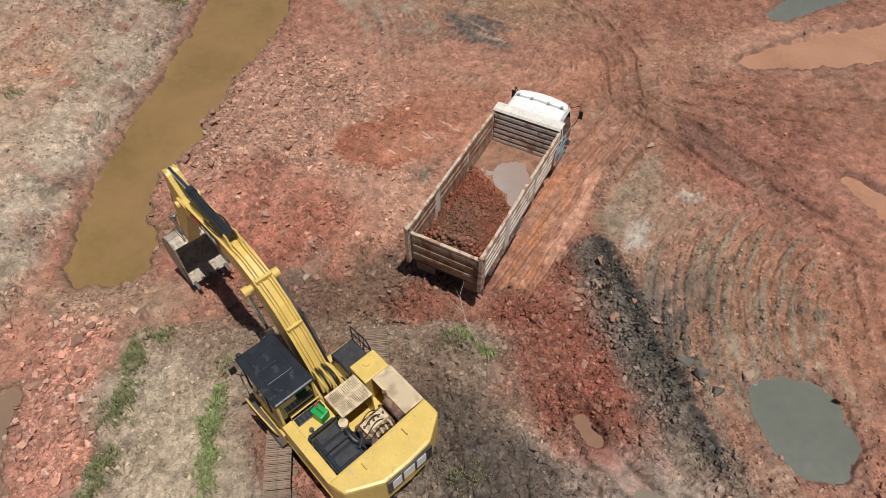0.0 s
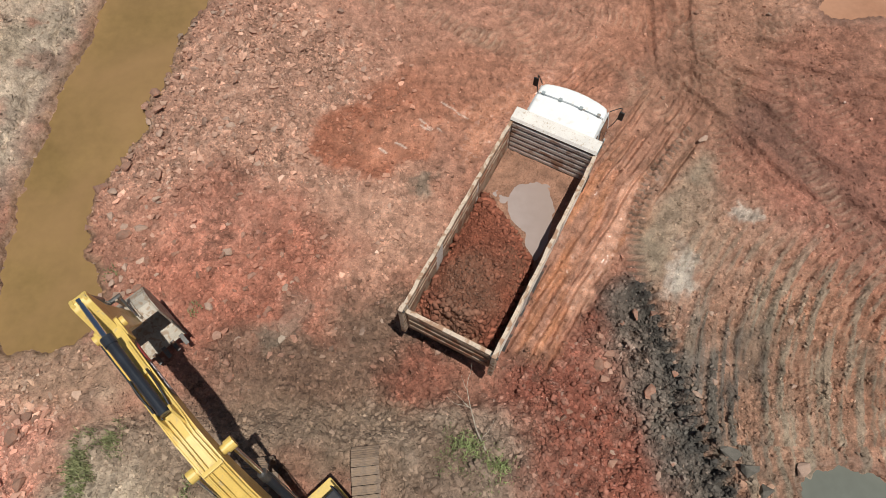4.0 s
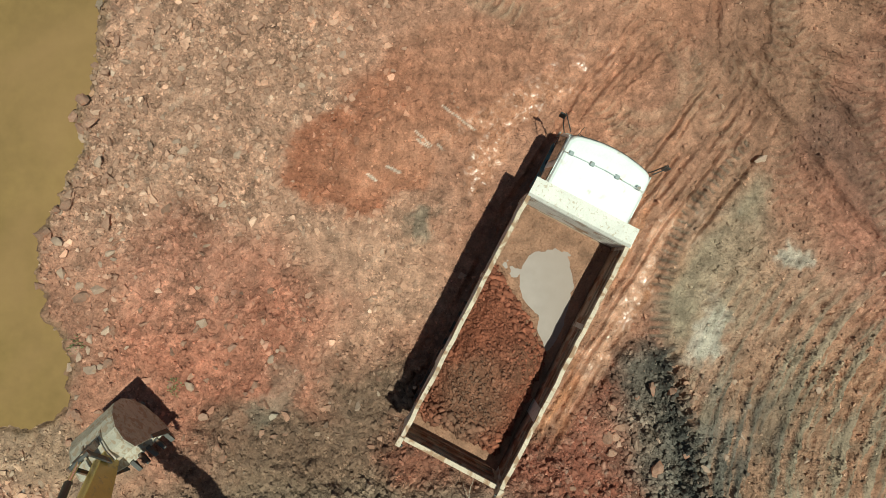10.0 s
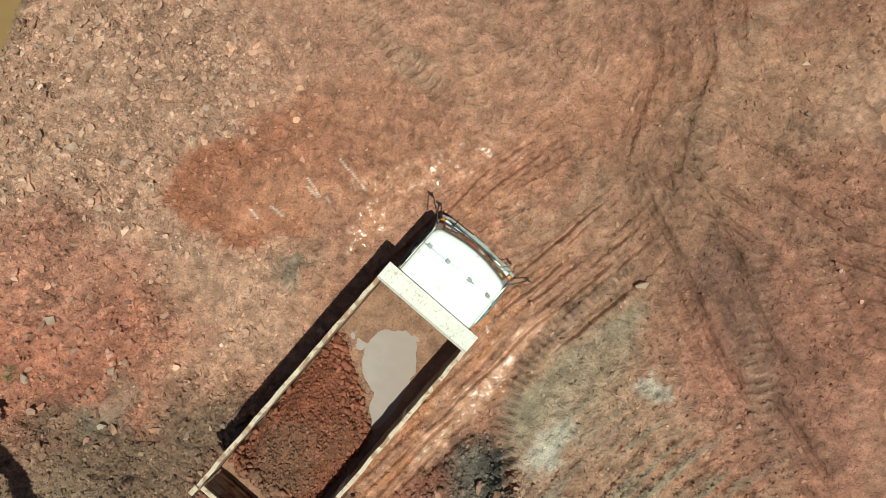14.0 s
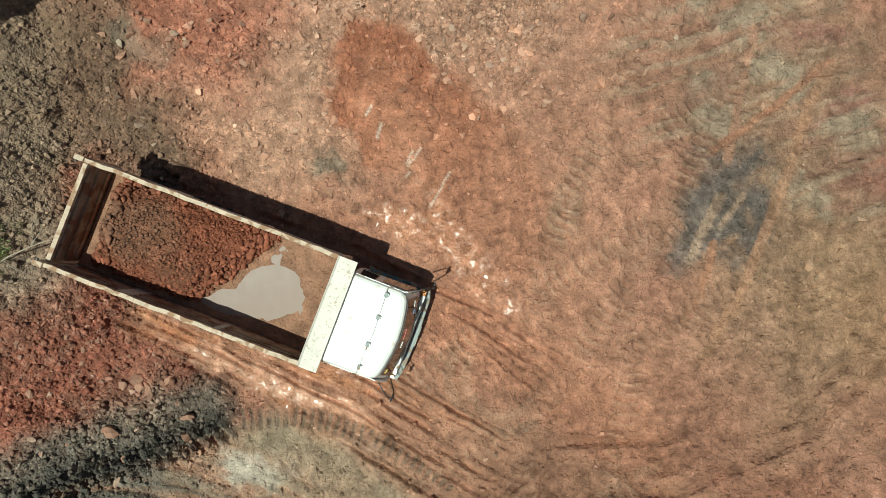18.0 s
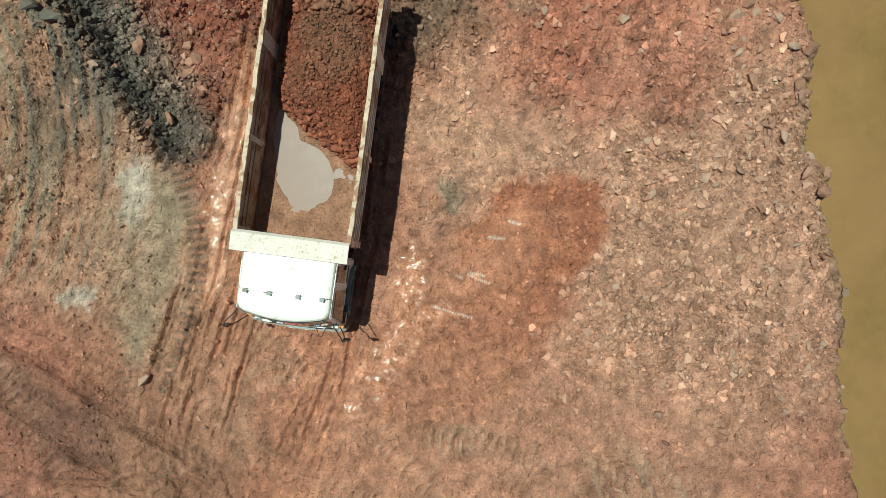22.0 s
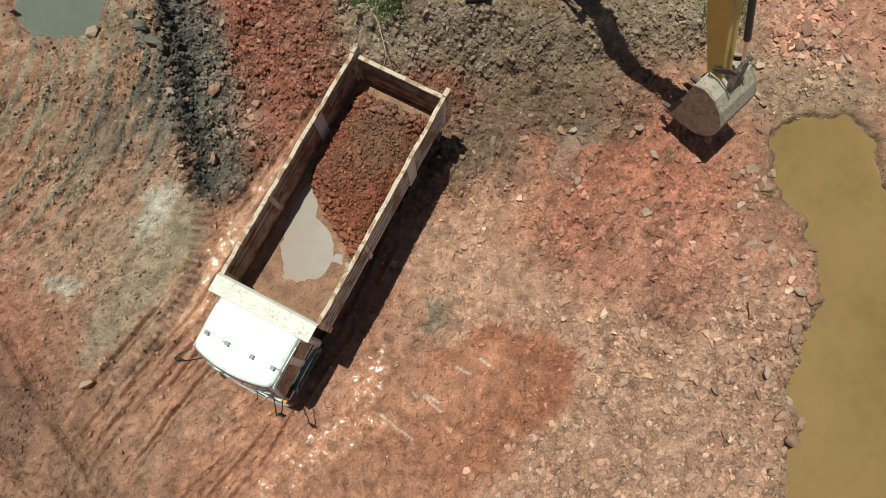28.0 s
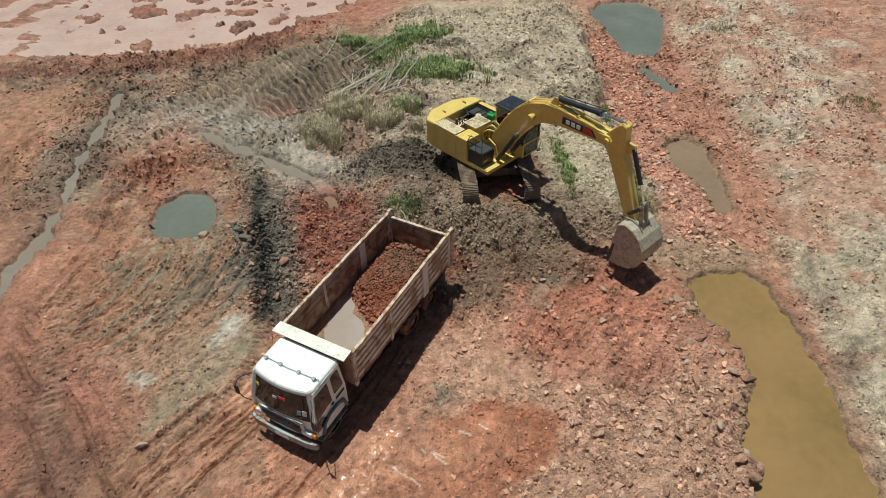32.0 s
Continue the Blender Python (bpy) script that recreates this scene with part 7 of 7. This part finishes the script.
u, v, z, edge = u[ok], v[ok], z[ok], edge[ok]
sz = np.where(edge, 0.02 + 0.13 * lr.uniform(0, 1, len(u)) ** 2.8, 0.012 + 0.06 * lr.uniform(0, 1, len(u)) ** 3)
dark = blob(u, v, 1.3, 0.15, 1.1, 0.75, 0, 0.5)[:, None]
tn = (np.array((0.275, 0.098, 0.06)) * (1 - dark) + np.array((0.215, 0.112, 0.075)) * dark) * lr.uniform(0.75, 1.3, (len(u), 1))
scatter("load_clods", u, v, z, sz, tn, "red clods on the earth load in the truck bed", "clods", 35, points=12, flat=0.8, soft=True, m=TRUCK)

# single rocks, each a thing
rock_meshes = []
for k, (sv, sf) in enumerate(stone_shapes(9, 77, 15, 0.75)):
    for mat in (M_ROCK, M_ROCK_PALE, M_ROCK_DARK):
        me = mesh_from_arrays("rock", sv, sf)
        me.materials.append(mat)
        rock_meshes.append(me)
rr = random.Random(5)


ROCK_LABELS = ("angular reddish rock lying on the earth", "pale angular rock lying on the earth", "dark grey clay lump by the ridge")
rock_list = [(-9.25, 19.75, 0.32, 0), (-9.0, 19.2, 0.24, 0), (-6.4, 18.6, 0.2, 1), (4.3, 11.8, 0.26, 0), (4.7, 11.4, 0.24, 1), (5.2, 10.8, 0.28, 0), (4.0, 11.5, 0.22, 0), (4.55, 11.05, 0.25, 0)]
rock_list += [(7.85, 18.5, 0.2, 1), (7.3, 11.6, 0.15, 1), (6.45, 10.75, 0.15, 1), (6.9, 11.1, 0.13, 1), (-7.8, 20.8, 0.2, 1), (-6.0, 15.3, 0.1, 1), (-9.0, 13.8, 0.2, 0), (8.75, 8.95, 0.3, 1)]
rock_list += [(-8.9, 22.9, 0.26, 1), (-8.2, 24.4, 0.26, 1), (-9.9, 16.6, 0.26, 0), (-9.3, 17.3, 0.24, 0), (7.4, 8.9, 0.3, 2), (7.0, 9.3, 0.34, 2), (7.7, 8.4, 0.28, 2), (6.6, 9.9, 0.26, 2)]
for count, (x0, x1, y0, y1), lo, hi, kinds in ((80, (-9.6, -3.2, 16.0, 25.0), 0.09, 0.19, (0, 0, 1)), (50, (-9.4, -3.5, 11.0, 16.0), 0.08, 0.19, (0, 0, 0, 1)), (26, (2.4, 6.2, 7.0, 13.5), 0.08, 0.2, (0, 0, 0, 1)),
                                              (50, (-11.6, -8.8, -4.0, 10.5), 0.13, 0.28, (0, 0, 1)), (26, (6.8, 12.5, 5.0, 18.0), 0.08, 0.15, (0, 0, 1)), (64, (-10.4, -8.0, 12.5, 24.0), 0.09, 0.25, (0, 1, 1))):
    for _ in range(count):
        x, y = rr.uniform(x0, x1), rr.uniform(y0, y1)
        if not (abs(x - 1.5) < 1.6 and y > 11):
            rock_list.append((x, y, rr.uniform(lo, hi), rr.choice(kinds)))
rh, _c, _w2, _s2, rw, _r2 = land(np.array([r[0] for r in rock_list], np.float32), np.array([r[1] for r in rock_list], np.float32))
for (x, y, size, kind), z, drowned in zip(rock_list, rh, rw):
    if drowned > 0.5:
        continue
    ob = new("rock", rock_meshes[3 * rr.randrange(9) + kind])
    ob.location = (x, y, float(z) + size * 0.22)
    ob.rotation_euler = (rr.uniform(-0.3, 0.3), rr.uniform(-0.3, 0.3), rr.uniform(0, 6.28))
    ob.scale = (size * rr.uniform(0.85, 1.2), size * rr.uniform(0.7, 1.0), size * rr.uniform(0.6, 0.95))
    tagged(ob, ROCK_LABELS[kind], "rock", "rocks on the ground")


# ---- plants ----
def blades(bm, x, y, z, count, spread, tall, rng, lean=0.5, wide=0.012):
    for _ in range(count):
        a, r = rng.uniform(0, 6.28), spread * math.sqrt(rng.random())
        bx, by = x + r * math.cos(a), y + r * math.sin(a)
        t, l, d = tall * rng.uniform(0.5, 1.1), lean * rng.uniform(0.2, 1.2), rng.uniform(0, 6.28)
        w = wide * rng.uniform(0.6, 1.3)
        px, py = -math.sin(d) * w, math.cos(d) * w
        mx, my = bx + 0.35 * t * l * math.cos(d), by + 0.35 * t * l * math.sin(d)
        ex, ey = bx + t * l * math.cos(d), by + t * l * math.sin(d)
        v = [bm.verts.new(p) for p in ((bx - px, by - py, z), (bx + px, by + py, z), (mx + px * 0.8, my + py * 0.8, z + t * 0.65), (mx - px * 0.8, my - py * 0.8, z + t * 0.65), (ex, ey, z + t * (1 - 0.35 * l)))]
        bm.faces.new((v[0], v[1], v[2], v[3])), bm.faces.new((v[3], v[2], v[4]))


def grass(name, spots, mat, label, seed, per=26, tall=0.28, spread=0.14, wide=0.012):
    """spots: (x, y, rx, ry, tufts)."""
    rng = random.Random(seed)
    xs, ys = [], []
    for x, y, rx, ry, n in spots:
        for _ in range(n):
            xs.append(x + rng.gauss(0, 0.5) * rx), ys.append(y + rng.gauss(0, 0.5) * ry)
    hs = land(np.array(xs, np.float32), np.array(ys, np.float32))[0]
    bm = bmesh.new()
    for x, y, z in zip(xs, ys, hs):
        blades(bm, x, y, float(z) - 0.02, per, spread, tall * rng.uniform(0.6, 1.2), rng, wide=wide)
    me = bpy.data.meshes.new(name)
    bm.to_mesh(me)
    bm.free()
    me.materials.append(mat)
    return tagged(new(name, me), label, "grass", kind="stuff")


grass("grass_strip", [(-5.75, 6.9, 0.22, 1.4, 70), (-5.6, 5.4, 0.25, 0.9, 40)], M_GRASS, "strip of fresh green grass on the bank", 1)
grass("green_tuft", [(0.5, 9.3, 0.3, 0.25, 16), (1.1, 8.9, 0.3, 0.2, 10)], M_GRASS, "small green grass tuft on dark earth", 6, 24, 0.26)
grass("bank_grass", [(-8.3, 8.9, 0.35, 0.7, 50), (-8.2, 7.4, 0.35, 0.8, 50), (-8.2, 5.6, 0.35, 0.9, 55), (-8.2, 2.4, 0.3, 0.9, 40), (-7.7, 9.4, 0.3, 0.4, 16)], M_WEED, "grey-green weeds along the bank's edge", 2, 22, 0.24)
grass("back_grass", [(3.7, -6.9, 1.7, 1.3, 220), (1.1, -7.0, 2.0, 1.2, 220), (2.6, -5.4, 0.8, 0.8, 50), (0.8, -3.0, 1.6, 1.0, 130), (-1.0, -2.2, 1.5, 1.0, 150), (-3.0, -16.0, 1.6, 1.0, 60), (1.0, 1.6, 0.8, 0.6, 40)], M_GRASS, "tall green grass beside the brush pile", 3, 26, 0.45, 0.2, 0.02)
grass("dry_tufts", [(5.0, 2.2, 1.0, 0.8, 14), (3.4, 1.2, 1.2, 1.0, 20), (1.6, 2.6, 1.2, 1.0, 16), (4.4, -0.8, 1.2, 1.2, 14), (4.1, 3.0, 0.7, 0.5, 8)], M_STRAW, "bent dry straw tufts on the spoil", 4, 110, 0.75, 0.3, 0.012)
grass("weeds", [(0.2, 9.2, 0.5, 0.4, 30), (0.9, 8.8, 0.5, 0.4, 20), (0.5, 5.3, 0.5, 0.3, 24), (-6.6, 12.9, 0.08, 0.08, 5), (-9.0, 13.9, 0.1, 0.1, 5), (-16.5, 20.5, 0.5, 0.3, 18), (-12.3, 27.6, 0.6, 0.5, 36), (-20.5, 1.0, 1.2, 0.8, 40), (-17.0, -8.0, 1.0, 0.7, 30)], M_WEED, "small sprawling weeds on churned earth", 5, 20, 0.16, 0.18)


def branch_line(rng, start, heading, length, rise=0.0, bend=0.35, n=7):
    pts, p, a = [], Vector(start), heading
    for i in range(n):
        pts.append(p.copy())
        a += rng.uniform(-bend, bend)
        p = p + Vector((math.cos(a), math.sin(a), rise + rng.uniform(-0.08, 0.08))) * (length / (n - 1))
    return pts


def dead_tree(x, y, heading, length, seed, label, twigs=9, thick=0.07):
    rng = random.Random(seed)
    tree = empty("fallen_tree", pose(x, y, height(x, y)), label, "dead tree", "dead branches of the brush pile")
    trunk_pts = branch_line(rng, (0, 0, 0.12), heading, length, 0.07, 0.16)
    part("trunk", tubed(smooth_line(trunk_pts, 3), thick, 7, thick * 0.3), M_WOOD, tree)
    for _ in range(twigs):
        i = rng.randrange(1, len(trunk_pts))
        a = heading + rng.choice((-1, 1)) * rng.uniform(0.3, 1.1)
        part("branch", tubed(branch_line(rng, trunk_pts[i], a, length * rng.uniform(0.2, 0.5), 0.12), thick * 0.32, 5, thick * 0.08), M_WOOD, tree)
    return tree


dead_tree(5.0, -1.6, -2.26, 8.2, 1, "long bleached fallen tree on the brush pile", 22, 0.11)
dead_tree(5.2, -1.0, -2.4, 5.6, 2, "bleached bare branch lying in the brush", 10)
dead_tree(3.6, 0.4, -1.9, 4.2, 3, "bleached bare branch lying in the brush", 10)
dead_tree(5.6, -0.2, -2.7, 3.4, 4, "thin dry branch lying in the brush", 8)
dead_tree(2.4, -0.6, -2.0, 3.6, 5, "thin dry branch lying in the brush", 8)
tangle = random.Random(9)
for k in range(26):
    dead_tree(tangle.uniform(1.4, 5.8), tangle.uniform(-4.6, 0.8), tangle.uniform(-2.8, -1.6), tangle.uniform(2.2, 4.6), 20 + k, "thin dry branch lying in the brush", 9, tangle.uniform(0.025, 0.05))
dead_tree(0.9, 9.2, 1.9, 1.5, 6, "small dry branch on dark earth", 6, 0.022)
dead_tree(0.6, 4.9, 1.2, 1.0, 7, "small dry branch on dark earth", 5, 0.022)
